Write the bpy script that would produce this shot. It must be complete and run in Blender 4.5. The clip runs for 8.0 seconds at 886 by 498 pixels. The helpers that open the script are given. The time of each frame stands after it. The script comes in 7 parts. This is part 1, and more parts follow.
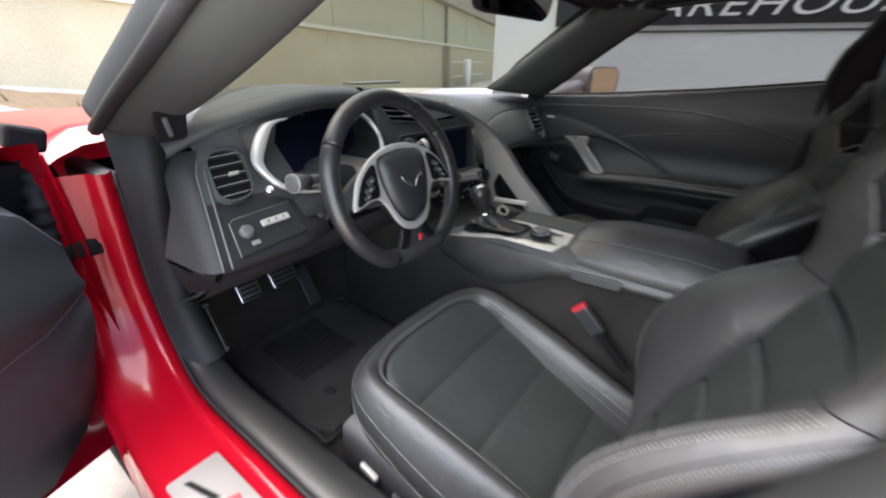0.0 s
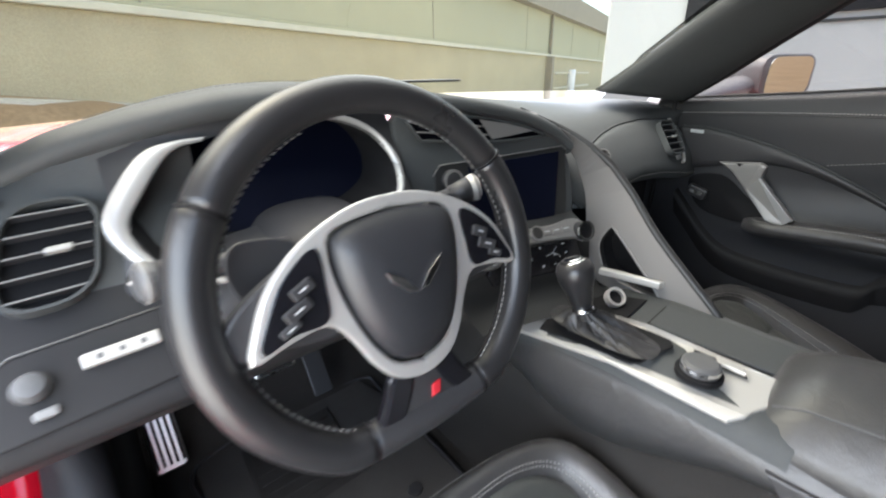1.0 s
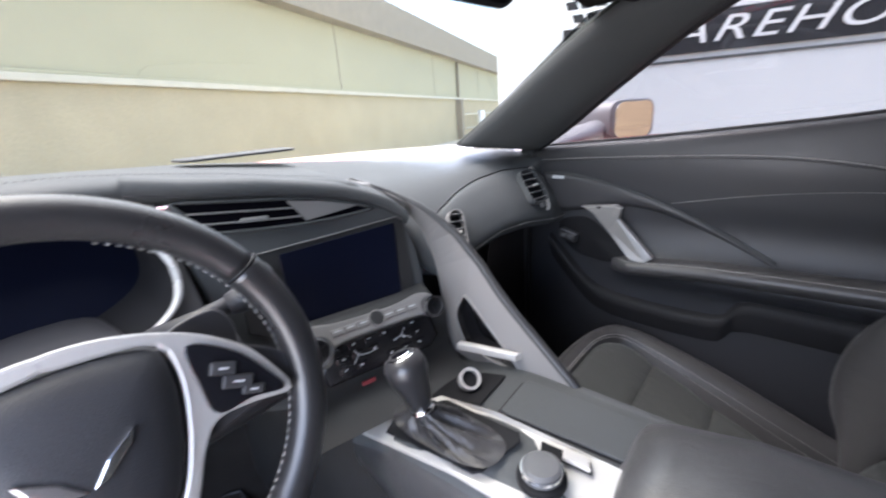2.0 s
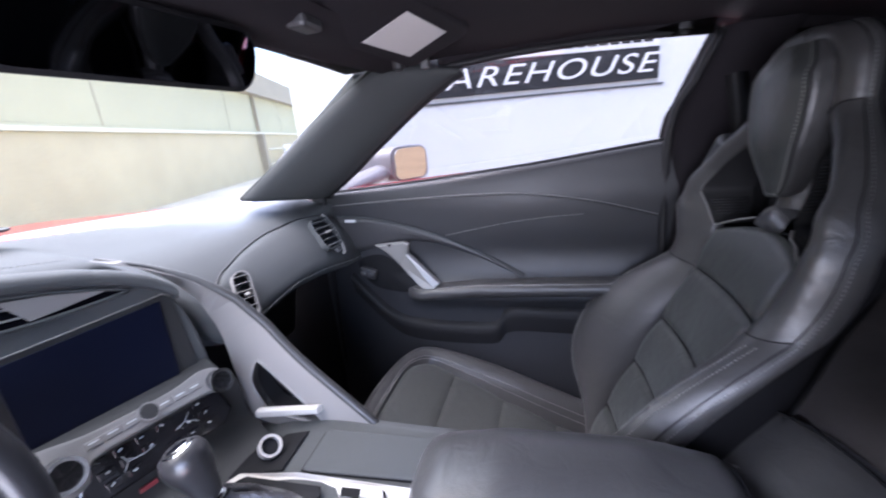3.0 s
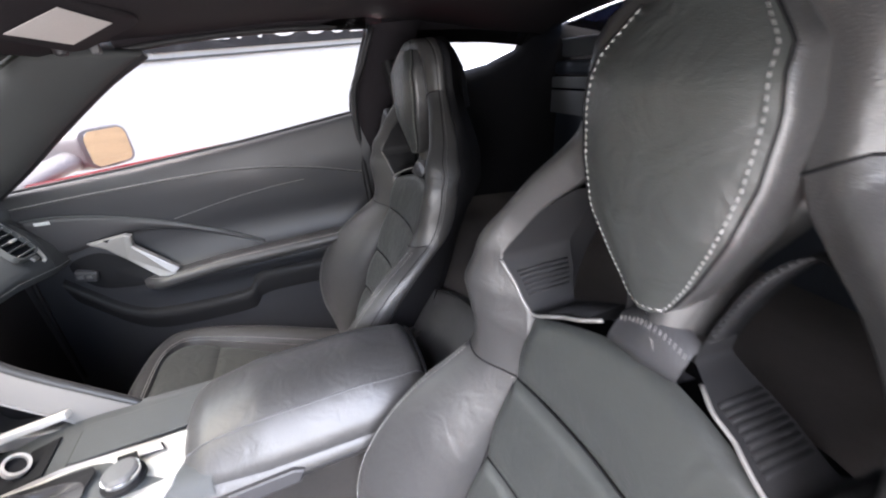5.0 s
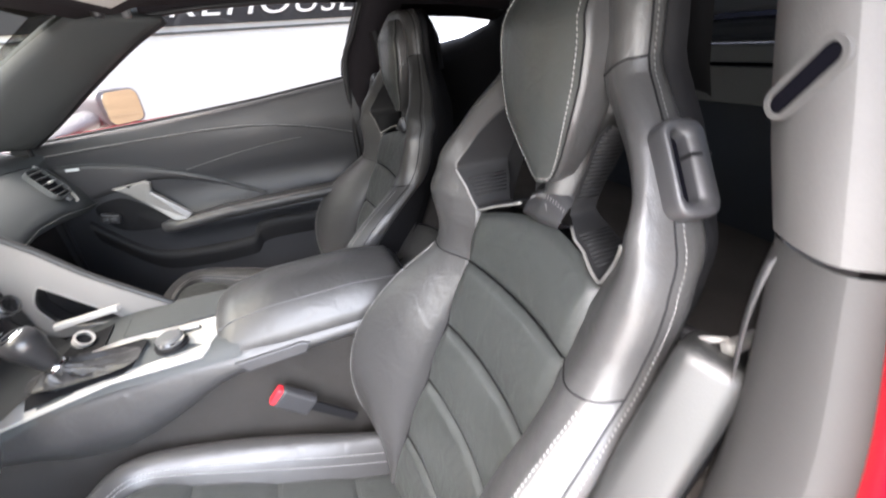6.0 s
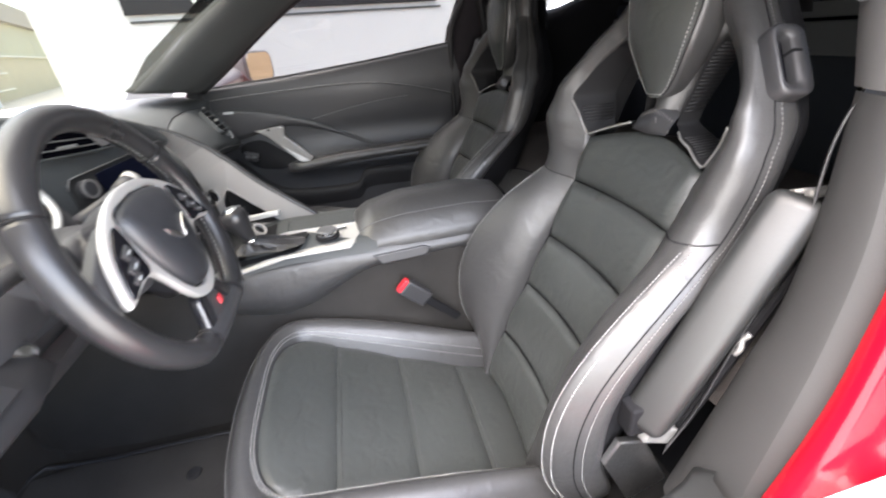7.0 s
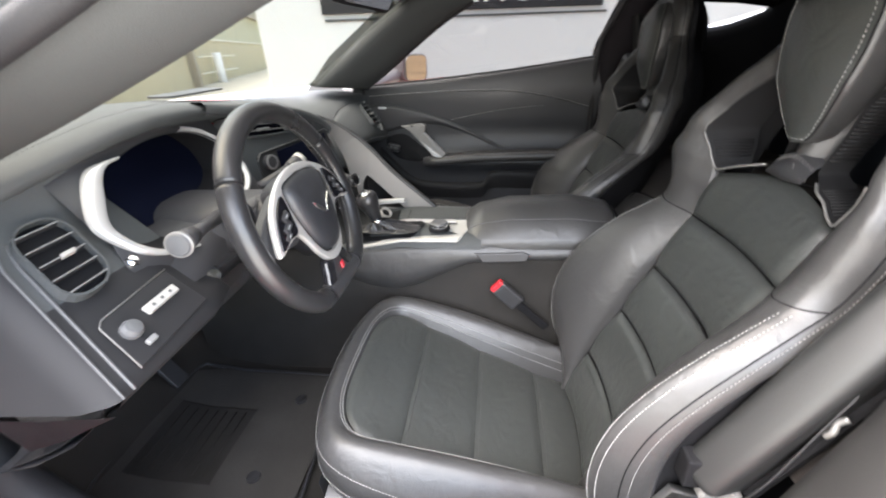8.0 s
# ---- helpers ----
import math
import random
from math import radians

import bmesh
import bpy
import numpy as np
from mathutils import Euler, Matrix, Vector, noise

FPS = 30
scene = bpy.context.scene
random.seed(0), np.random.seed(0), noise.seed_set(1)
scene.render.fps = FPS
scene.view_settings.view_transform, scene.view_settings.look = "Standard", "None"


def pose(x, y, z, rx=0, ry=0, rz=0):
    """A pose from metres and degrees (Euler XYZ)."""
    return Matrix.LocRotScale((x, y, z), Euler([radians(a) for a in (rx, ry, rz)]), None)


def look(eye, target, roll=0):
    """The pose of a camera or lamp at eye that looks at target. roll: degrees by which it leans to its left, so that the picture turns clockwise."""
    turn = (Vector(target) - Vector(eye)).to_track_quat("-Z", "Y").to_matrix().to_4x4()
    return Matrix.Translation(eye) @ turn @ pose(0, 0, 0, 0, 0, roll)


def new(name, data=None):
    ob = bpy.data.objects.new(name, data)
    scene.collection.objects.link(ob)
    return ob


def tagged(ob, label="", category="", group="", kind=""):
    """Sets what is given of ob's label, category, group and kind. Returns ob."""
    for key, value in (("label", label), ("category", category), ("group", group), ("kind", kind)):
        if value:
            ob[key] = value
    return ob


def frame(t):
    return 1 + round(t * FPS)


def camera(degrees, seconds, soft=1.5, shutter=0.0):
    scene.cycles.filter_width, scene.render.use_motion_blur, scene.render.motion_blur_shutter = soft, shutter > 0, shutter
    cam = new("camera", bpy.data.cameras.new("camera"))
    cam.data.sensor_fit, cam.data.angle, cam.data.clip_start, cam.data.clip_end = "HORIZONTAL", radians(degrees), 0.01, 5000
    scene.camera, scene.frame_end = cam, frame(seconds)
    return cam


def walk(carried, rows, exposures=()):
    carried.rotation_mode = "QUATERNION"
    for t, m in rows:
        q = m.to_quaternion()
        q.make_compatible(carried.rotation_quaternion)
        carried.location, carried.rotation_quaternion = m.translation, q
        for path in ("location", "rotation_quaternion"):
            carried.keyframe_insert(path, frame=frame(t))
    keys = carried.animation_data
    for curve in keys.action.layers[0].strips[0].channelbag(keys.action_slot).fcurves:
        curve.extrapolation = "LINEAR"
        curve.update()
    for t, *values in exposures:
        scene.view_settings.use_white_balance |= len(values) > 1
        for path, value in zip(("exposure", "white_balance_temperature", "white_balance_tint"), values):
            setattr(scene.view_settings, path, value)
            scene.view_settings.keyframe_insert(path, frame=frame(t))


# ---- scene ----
cam = camera(94.7, 8.0, soft=2.0, shutter=0.4)
PATH = [
    (0, (-0.996, -0.773, 0.95), (0.458, 0.321, 0.12), 0.4),
    (0.5, (-0.766, -0.562, 0.917), (0.516, 0.731, 0.092), -0.1),
    (1, (-0.58, -0.509, 0.899), (0.588, 0.919, 0.126), -1.3),
    (1.2, (-0.518, -0.496, 0.899), (0.659, 0.945, 0.166), -2.0),
    (2.3, (-0.38, -0.574, 0.944), (1.224, 0.486, 0.393), -4.9),
    (2.5, (-0.377, -0.584, 0.951), (1.334, 0.3, 0.412), -4.6),
    (3, (-0.392, -0.638, 0.973), (1.459, -0.115, 0.424), -5.8),
    (3.5, (-0.425, -0.669, 0.985), (1.475, -0.497, 0.383), -7.0),
    (4, (-0.457, -0.706, 1.016), (1.411, -0.849, 0.316), -7.2),
    (4.5, (-0.504, -0.731, 1.022), (1.296, -1.119, 0.242), -6.9),
    (4.7, (-0.534, -0.736, 1.027), (1.237, -1.197, 0.221), -6.8),
    (5.8, (-0.76, -0.678, 1.017), (0.911, -1.284, 0.101), -5.7),
    (6, (-0.799, -0.68, 0.994), (0.887, -1.241, 0.077), -5.8),
    (6.5, (-0.887, -0.589, 0.95), (0.81, -1.084, 0.013), -5.4),
    (7, (-0.962, -0.491, 0.937), (0.779, -0.818, 0.008), -5.3),
    (7.5, (-1.019, -0.47, 0.934), (0.762, -0.559, 0.028), -3.9),
    (8, (-1.023, -0.533, 0.969), (0.749, -0.283, 0.076), -2.9),
]
walk(cam, [(t, look(eye, target, roll)) for t, eye, target, roll in PATH], [(0.0, 2.55, 6500, 10), (0.5, 2.85, 6500, 9), (1.0, 3.3, 6500, 8), (2.5, 3.8, 5700, 20), (3.0, 4.0, 5600, 22), (3.5, 4.1, 5700, 23), (4.5, 4.25, 6100, 18), (5.8, 4.35, 6500, 12), (6.5, 3.95, 6550, 13), (7.0, 3.75, 6600, 12), (7.5, 3.55, 6600, 11), (8.0, 3.45, 6700, 10)])

# ---- world and sun ----
SUN_TO = Vector((-0.14, 0.42, 0.84)).normalized()
world = bpy.data.worlds.new("world")
scene.world = world
world.use_nodes = True
wn = world.node_tree.nodes
sky = wn.new("ShaderNodeTexSky")
sky.sky_type, sky.sun_disc = "NISHITA", False
sky.sun_elevation = math.asin(SUN_TO.z)
sky.sun_rotation = math.atan2(SUN_TO.x, SUN_TO.y)
sky.air_density, sky.dust_density, sky.ozone_density = 1.0, 3.0, 1.0
world.node_tree.links.new(sky.outputs["Color"], wn["Background"].inputs["Color"])
wn["Background"].inputs["Strength"].default_value = 0.15
sun = new("sun", bpy.data.lights.new("sun", "SUN"))
sun.data.energy, sun.data.angle, sun.data.color = 2.0, radians(120), (1.0, 0.96, 0.92)
sun.matrix_world = look(SUN_TO * 30, (0, 0, 0))
# added fill lamp, standing in for sky light through the open driver's doorway
doorway = new("doorway_fill", bpy.data.lights.new("doorway_fill", "AREA"))
doorway.data.shape, doorway.data.size, doorway.data.size_y = "RECTANGLE", 0.62, 0.60
doorway.data.energy, doorway.data.color = 0.80, (1.0, 0.985, 0.965)
doorway.matrix_world = look((-0.850, -0.54, 0.78), (0.3, -0.50, 0.66))


# ---- materials ----
def material(name, color, rough, metal=0.0, grain=0.0, size=300.0, stain=0.12, coat=0.0, bump=0.0, pattern="noise", rough_var=0.1, blotch=5.0, spec=0.5, wrinkle=0.0):
    """A surface with a fine grain (size, bump) and broad, weak stains (stain, blotch)."""
    m = bpy.data.materials.new(name)
    m.use_nodes = True
    nt = m.node_tree
    b = nt.nodes["Principled BSDF"]
    b.inputs["Metallic"].default_value = metal
    b.inputs["Coat Weight"].default_value = coat
    b.inputs["Coat Roughness"].default_value = 0.06
    b.inputs["Specular IOR Level"].default_value = spec
    co = nt.nodes.new("ShaderNodeTexCoord")
    big = nt.nodes.new("ShaderNodeTexNoise")
    big.inputs["Scale"].default_value, big.inputs["Detail"].default_value = blotch, 6.0
    nt.links.new(co.outputs["Object"], big.inputs["Vector"])
    if pattern == "noise":
        fine = nt.nodes.new("ShaderNodeTexNoise")
        fine.inputs["Detail"].default_value = 3.0
        out = fine.outputs["Fac"]
    elif pattern == "cells":
        fine = nt.nodes.new("ShaderNodeTexVoronoi")
        fine.feature = "DISTANCE_TO_EDGE"
        out = fine.outputs["Distance"]
    else:
        fine = nt.nodes.new("ShaderNodeTexChecker")
        out = fine.outputs["Fac"]
    fine.inputs["Scale"].default_value = size
    nt.links.new(co.outputs["Object"], fine.inputs["Vector"])
    ramp = nt.nodes.new("ShaderNodeMapRange")
    ramp.inputs["From Min"].default_value, ramp.inputs["From Max"].default_value = 0.15, 0.85
    ramp.inputs["To Min"].default_value, ramp.inputs["To Max"].default_value = 1 - stain, 1 + stain
    nt.links.new(big.outputs["Fac"], ramp.inputs["Value"])
    gr = nt.nodes.new("ShaderNodeMapRange")
    gr.inputs["To Min"].default_value, gr.inputs["To Max"].default_value = 1 - grain, 1 + grain
    nt.links.new(out, gr.inputs["Value"])
    mul = nt.nodes.new("ShaderNodeMath")
    mul.operation = "MULTIPLY"
    nt.links.new(ramp.outputs["Result"], mul.inputs[0])
    nt.links.new(gr.outputs["Result"], mul.inputs[1])
    tint = nt.nodes.new("ShaderNodeVectorMath")
    tint.operation = "SCALE"
    tint.inputs[0].default_value = color
    nt.links.new(mul.outputs["Value"], tint.inputs["Scale"])
    nt.links.new(tint.outputs["Vector"], b.inputs["Base Color"])
    rr = nt.nodes.new("ShaderNodeMapRange")
    rr.inputs["From Min"].default_value, rr.inputs["From Max"].default_value = 0.1, 0.9
    rr.inputs["To Min"].default_value, rr.inputs["To Max"].default_value = max(rough - rough_var, 0.02), min(rough + rough_var, 1.0)
    nt.links.new(big.outputs["Fac"], rr.inputs["Value"])
    nt.links.new(rr.outputs["Result"], b.inputs["Roughness"])
    if bump:
        bp = nt.nodes.new("ShaderNodeBump")
        bp.inputs["Strength"].default_value, bp.inputs["Distance"].default_value = bump, 0.0015
        nt.links.new(out, bp.inputs["Height"])
        nt.links.new(bp.outputs["Normal"], b.inputs["Normal"])
        if wrinkle:
            crease = nt.nodes.new("ShaderNodeTexNoise")
            crease.inputs["Scale"].default_value, crease.inputs["Detail"].default_value, crease.inputs["Distortion"].default_value = 26.0, 3.0, 0.8
            nt.links.new(co.outputs["Object"], crease.inputs["Vector"])
            wb = nt.nodes.new("ShaderNodeBump")
            wb.inputs["Strength"].default_value, wb.inputs["Distance"].default_value = wrinkle, 0.006
            nt.links.new(crease.outputs["Fac"], wb.inputs["Height"])
            nt.links.new(wb.outputs["Normal"], bp.inputs["Normal"])
    return m


def glass_pane(name, tint, gloss=0.0):
    """A clear, thin pane: it lets light straight through and mirrors by Fresnel."""
    m = bpy.data.materials.new(name)
    m.use_nodes = True
    nt = m.node_tree
    nt.nodes.remove(nt.nodes["Principled BSDF"])
    clear, shine = nt.nodes.new("ShaderNodeBsdfTransparent"), nt.nodes.new("ShaderNodeBsdfGlossy")
    clear.inputs["Color"].default_value = (*tint, 1)
    shine.inputs["Roughness"].default_value = 0.02
    fr, mix = nt.nodes.new("ShaderNodeLayerWeight"), nt.nodes.new("ShaderNodeMixShader")
    steep, add = nt.nodes.new("ShaderNodeMath"), nt.nodes.new("ShaderNodeMath")
    steep.operation, add.operation = "POWER", "MULTIPLY_ADD"
    steep.inputs[1].default_value, add.inputs[1].default_value, add.inputs[2].default_value = 4.0, 0.16, 0.03
    nt.links.new(fr.outputs["Facing"], steep.inputs[0])
    nt.links.new(steep.outputs["Value"], add.inputs[0])
    nt.links.new(add.outputs["Value"], mix.inputs["Fac"])
    nt.links.new(clear.outputs["BSDF"], mix.inputs[1])
    nt.links.new(shine.outputs["BSDF"], mix.inputs[2])
    nt.links.new(mix.outputs["Shader"], nt.nodes["Material Output"].inputs["Surface"])
    return m


LEATHER = material("black_leather", (0.040, 0.0395, 0.0395), 0.37, spec=0.54, wrinkle=0.30, grain=0.15, size=420, bump=0.22, pattern="cells", stain=0.07, blotch=11, rough_var=0.035)
WHEEL_LEATHER = material("worn_wheel_leather", (0.020, 0.020, 0.021), 0.30, grain=0.15, size=500, bump=0.15, pattern="cells", stain=0.1, blotch=14, rough_var=0.06)
LEATHER_FLAT = material("seat_leather", (0.041, 0.044, 0.042), 0.34, spec=0.58, wrinkle=0.38, grain=0.2, size=650, bump=0.2, pattern="cells", stain=0.07, blotch=11, rough_var=0.035)
DASH = material("soft_dash_skin", (0.059, 0.063, 0.064), 0.58, spec=0.22, grain=0.15, size=500, bump=0.22, pattern="cells", stain=0.08)
GAITER = material("soft_gaiter_leather", (0.022, 0.022, 0.023), 0.42, grain=0.15, size=500, bump=0.2, pattern="cells", stain=0.1, wrinkle=0.3)
DOOR_SKIN = material("black_door_skin", (0.021, 0.022, 0.025), 0.44, grain=0.15, size=450, bump=0.2, pattern="cells", stain=0.1)
PLASTIC = material("dark_plastic", (0.026, 0.026, 0.028), 0.46, grain=0.1, size=700, bump=0.12)
PLASTIC_GREY = material("grey_plastic", (0.075, 0.076, 0.078), 0.5, grain=0.1, size=600, bump=0.15)
PAD = material("grey_vinyl_pad", (0.016, 0.0165, 0.0165), 0.45, grain=0.1, size=600, bump=0.15)
SLAT = material("grey_vent_slat", (0.17, 0.17, 0.168), 0.4, grain=0.05, size=700)
CAP_PLASTIC = material("matt_end_plastic", (0.014, 0.014, 0.015), 0.62, grain=0.1, size=700, bump=0.1, spec=0.25)
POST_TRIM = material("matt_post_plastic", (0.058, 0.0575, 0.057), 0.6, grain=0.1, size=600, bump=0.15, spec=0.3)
NAVY = material("navy_cargo_cloth", (0.013, 0.017, 0.026), 0.6, grain=0.2, size=500)
SLATE = material("slate_board", (0.095, 0.100, 0.105), 0.6, grain=0.12, size=500, bump=0.1)
SLATE_DARK = material("dark_slate_cloth", (0.050, 0.057, 0.070), 0.7, grain=0.15, size=500)
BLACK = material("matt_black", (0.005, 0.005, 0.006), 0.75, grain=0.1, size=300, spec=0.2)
# near-black colour for the shade inside slots and gaps that have no depth
SLOT_SHADE = material("slot_shade_black", (0.0025, 0.0025, 0.004), 0.95, grain=0.1, size=300, spec=0.02)
GLOSS = material("piano_black", (0.006, 0.006, 0.008), 0.24, coat=0.2, rough_var=0.04)
LCD = material("dark_display", (0.003, 0.004, 0.010), 0.30, rough_var=0.05, stain=0.3, spec=0.12)
CARPET = material("dark_carpet", (0.032, 0.030, 0.028), 0.95, grain=0.5, size=900, bump=0.9, stain=0.25, blotch=9, spec=0.1)
CARGO = material("cargo_carpet", (0.075, 0.068, 0.064), 0.95, grain=0.5, size=900, bump=0.9, stain=0.25, blotch=9, spec=0.1)
MAT = material("floor_mat_pile", (0.052, 0.049, 0.046), 0.95, grain=0.5, size=800, bump=0.9, stain=0.25, blotch=8, spec=0.1)
HEADLINER = material("black_headliner", (0.0150, 0.0130, 0.0150), 0.9, grain=0.3, size=900, bump=0.4, spec=0.15)
PILLAR = material("pillar_cloth", (0.043, 0.046, 0.046), 0.8, grain=0.25, size=900, bump=0.3, spec=0.2)
TRIM = material("satin_silver_trim", (0.42, 0.41, 0.385), 0.45, metal=0.35, grain=0.05, size=900, stain=0.05)
RAIL = material("satin_grey_rail", (0.175, 0.171, 0.165), 0.42, metal=0.2, grain=0.05, size=900, stain=0.06)
SILVER = material("satin_silver_spoke", (0.52, 0.51, 0.49), 0.34, metal=0.55, grain=0.04, size=900, stain=0.05)
BEZEL = material("bright_bezel_silver", (0.44, 0.44, 0.43), 0.26, metal=0.45, stain=0.04)
HANDLE = material("satin_door_handle", (0.20, 0.196, 0.19), 0.36, metal=0.4, grain=0.05, size=900)
CHROME = material("chrome", (0.80, 0.80, 0.80), 0.14, metal=1.0, stain=0.04, rough_var=0.05)
STEEL = material("brushed_steel", (0.55, 0.55, 0.55), 0.3, metal=1.0, grain=0.2, size=200)
STITCH = material("pale_thread", (0.31, 0.31, 0.30), 0.8, grain=0.3, size=1500)
RED = material("red_paint", (0.29, 0.002, 0.010), 0.22, coat=0.35, spec=0.3, stain=0.05, rough_var=0.05)
RED_MARK = material("red_mark", (0.46, 0.02, 0.03), 0.4, stain=0.05)
DULL_RED = material("dull_red_enamel", (0.17, 0.030, 0.035), 0.45, stain=0.05)
POST_SHADED = material("shaded_post_plastic", (0.024, 0.024, 0.024), 0.6, grain=0.1, size=600, bump=0.15, spec=0.3)
CARBON = material("carbon_weave", (0.030, 0.030, 0.032), 0.4, coat=0.25, grain=0.25, size=900, pattern="check", bump=0.05)
RUBBER = material("black_rubber", (0.010, 0.010, 0.011), 0.6, grain=0.2, size=500, bump=0.2, spec=0.3)
LABEL = material("printed_label", (0.46, 0.44, 0.42), 0.6, grain=0.1, size=400)
YELLOW = material("yellow_label", (0.75, 0.55, 0.02), 0.5)
WHITE_BTN = material("pale_legend", (0.45, 0.47, 0.48), 0.4)
MIRROR = material("mirror_silver", (0.85, 0.85, 0.85), 0.02, metal=1.0, stain=0.02, rough_var=0.01)
DARK_MIRROR = material("darkened_mirror", (0.16, 0.16, 0.18), 0.03, metal=1.0, stain=0.02, rough_var=0.01)
MIRROR_CAP = material("grey_mirror_paint", (0.36, 0.35, 0.37), 0.3, coat=0.4)
WHITE_WALL = material("white_wall_paint", (0.68, 0.69, 0.70), 0.7, grain=0.04, size=60, stain=0.03, blotch=0.7)
TAN_WALL = material("tan_block_wall", (0.53, 0.465, 0.325), 0.9, grain=0.25, size=55, bump=0.6, stain=0.10, blotch=1.5, spec=0.2)
CREAM_WALL = material("cream_stucco", (0.50, 0.476, 0.345), 0.85, grain=0.06, size=40, bump=0.3, stain=0.06, blotch=0.8, spec=0.2)
CREAM_TRIM = material("cream_trim", (0.66, 0.63, 0.52), 0.8, grain=0.05, size=40)
FASCIA = material("taupe_fascia", (0.34, 0.30, 0.24), 0.8, grain=0.06, size=30)
SIGN_DARK = material("charcoal_sign", (0.016, 0.015, 0.018), 0.6, grain=0.05, size=30)
SIGN_WHITE = material("white_lettering", (0.82, 0.82, 0.82), 0.6, stain=0.03)
GROUND = material("pale_concrete", (0.46, 0.43, 0.38), 0.9, grain=0.3, size=30, bump=0.5, stain=0.2, blotch=0.8, spec=0.2)
DIRT = material("dry_earth", (0.30, 0.21, 0.13), 0.95, grain=0.3, size=25, bump=0.6, stain=0.25, blotch=1.2, spec=0.1)
GRASS = material("short_grass", (0.12, 0.15, 0.035), 0.9, grain=0.4, size=60, stain=0.3, blotch=3, spec=0.1)
PANE = glass_pane("window_glass", (0.225, 0.223, 0.212))
TINTED_PANE = glass_pane("tinted_glass", (0.0006, 0.0008, 0.002))
SIDE_PANE = glass_pane("side_window_glass", (0.168, 0.164, 0.154))
SCREEN_PANE = glass_pane("windscreen_glass", (0.29, 0.295, 0.255))


# ---- mesh helpers ----
def thing(name, label, category, at=(0, 0, 0), group="", kind=""):
    """An Empty that holds the parts of one thing."""
    ob = new(name)
    ob.empty_display_size = 0.05
    ob.location = at
    return tagged(ob, label, category, group, kind)


def link(name, me, mat, parent=None, label="", smooth=True):
    me.materials.append(mat)
    if smooth:
        for p in me.polygons:
            p.use_smooth = True
    ob = new(name, me)
    if parent is not None:
        ob.parent = parent
        ob.matrix_parent_inverse = Matrix.Translation(-Vector(parent.location))
    if label:
        ob["label"] = label
    return ob


def raw(name, verts, faces, mat, parent=None, label="", smooth=True, fix=True):
    me = bpy.data.meshes.new(name)
    me.from_pydata([tuple(map(float, v)) for v in verts], [], faces)
    if fix:
        bm = bmesh.new()
        bm.from_mesh(me)
        bmesh.ops.recalc_face_normals(bm, faces=bm.faces)
        bm.to_mesh(me)
        bm.free()
    return link(name, me, mat, parent, label, smooth)


def part(name, bm, mat, parent=None, label="", smooth=False):
    me = bpy.data.meshes.new(name)
    bm.to_mesh(me)
    bm.free()
    return link(name, me, mat, parent, label, smooth)


def spline(points, n, closed=False):
    """Catmull-Rom through the points, n samples evenly spaced along it."""
    p = np.array(points, float)
    q = np.vstack([p[-1], p, p[0], p[1]]) if closed else np.vstack([2 * p[0] - p[1], p, 2 * p[-1] - p[-2]])
    out = []
    for i in range(len(q) - 3):
        a, b, c, d = q[i : i + 4]
        for t in np.linspace(0, 1, 16, endpoint=False):
            out.append(0.5 * (2 * b + (c - a) * t + (2 * a - 5 * b + 4 * c - d) * t * t + (3 * b - a - 3 * c + d) * t**3))
    out.append(p[0] if closed else p[-1])
    out = np.array(out)
    s = np.r_[0, np.cumsum(np.linalg.norm(np.diff(out, axis=0), axis=1))]
    want = np.linspace(0, s[-1], n, endpoint=not closed)
    return np.stack([np.interp(want, s, out[:, k]) for k in range(out.shape[1])], 1)


def loft_data(rows, wrap=False, ends=False):
    """Verts and faces of a skin over rows of points of equal count. wrap: rows are closed loops."""
    rows = [np.array(r, float) for r in rows]
    n, faces = len(rows[0]), []
    for i in range(len(rows) - 1):
        for j in range(n if wrap else n - 1):
            k = (j + 1) % n
            faces.append((i * n + j, i * n + k, (i + 1) * n + k, (i + 1) * n + j))
    if ends:
        faces.append(tuple(range(n)))
        faces.append(tuple(range((len(rows) - 1) * n, len(rows) * n)))
    return np.concatenate(rows), faces


def loft(name, rows, mat, parent=None, label="", wrap=False, ends=False, smooth=True):
    v, f = loft_data(rows, wrap, ends)
    return raw(name, v, f, mat, parent, label, smooth)


def tube_data(points, radius, sides=8, closed=False, flat=1.0):
    """A pipe along points. radius: one number or one a point. flat: the section's height over its width."""
    p = np.array(points, float)
    n = len(p)
    r = np.full(n, radius) if np.isscalar(radius) else np.array(radius, float)
    d = np.gradient(p, axis=0) if not closed else np.roll(p, -1, 0) - np.roll(p, 1, 0)
    d /= np.linalg.norm(d, axis=1)[:, None] + 1e-9
    up = np.array([0, 0, 1.0]) if abs(d[0][2]) < 0.9 else np.array([0, 1.0, 0])
    rows = []
    for i in range(n):
        side = np.cross(d[i], up)
        side /= np.linalg.norm(side) + 1e-9
        up = np.cross(side, d[i])
        a = np.linspace(0, 2 * np.pi, sides, endpoint=False)
        rows.append(p[i] + r[i] * (np.cos(a)[:, None] * side + flat * np.sin(a)[:, None] * up))
    v, f = loft_data(rows, True, not closed)
    if closed:
        m = (n - 1) * sides
        f += [(m + j, m + (j + 1) % sides, (j + 1) % sides, j) for j in range(sides)]
    return v, f


def tube(name, points, radius, mat, parent=None, label="", sides=8, closed=False, flat=1.0):
    v, f = tube_data(points, radius, sides, closed, flat)
    return raw(name, v, f, mat, parent, label)


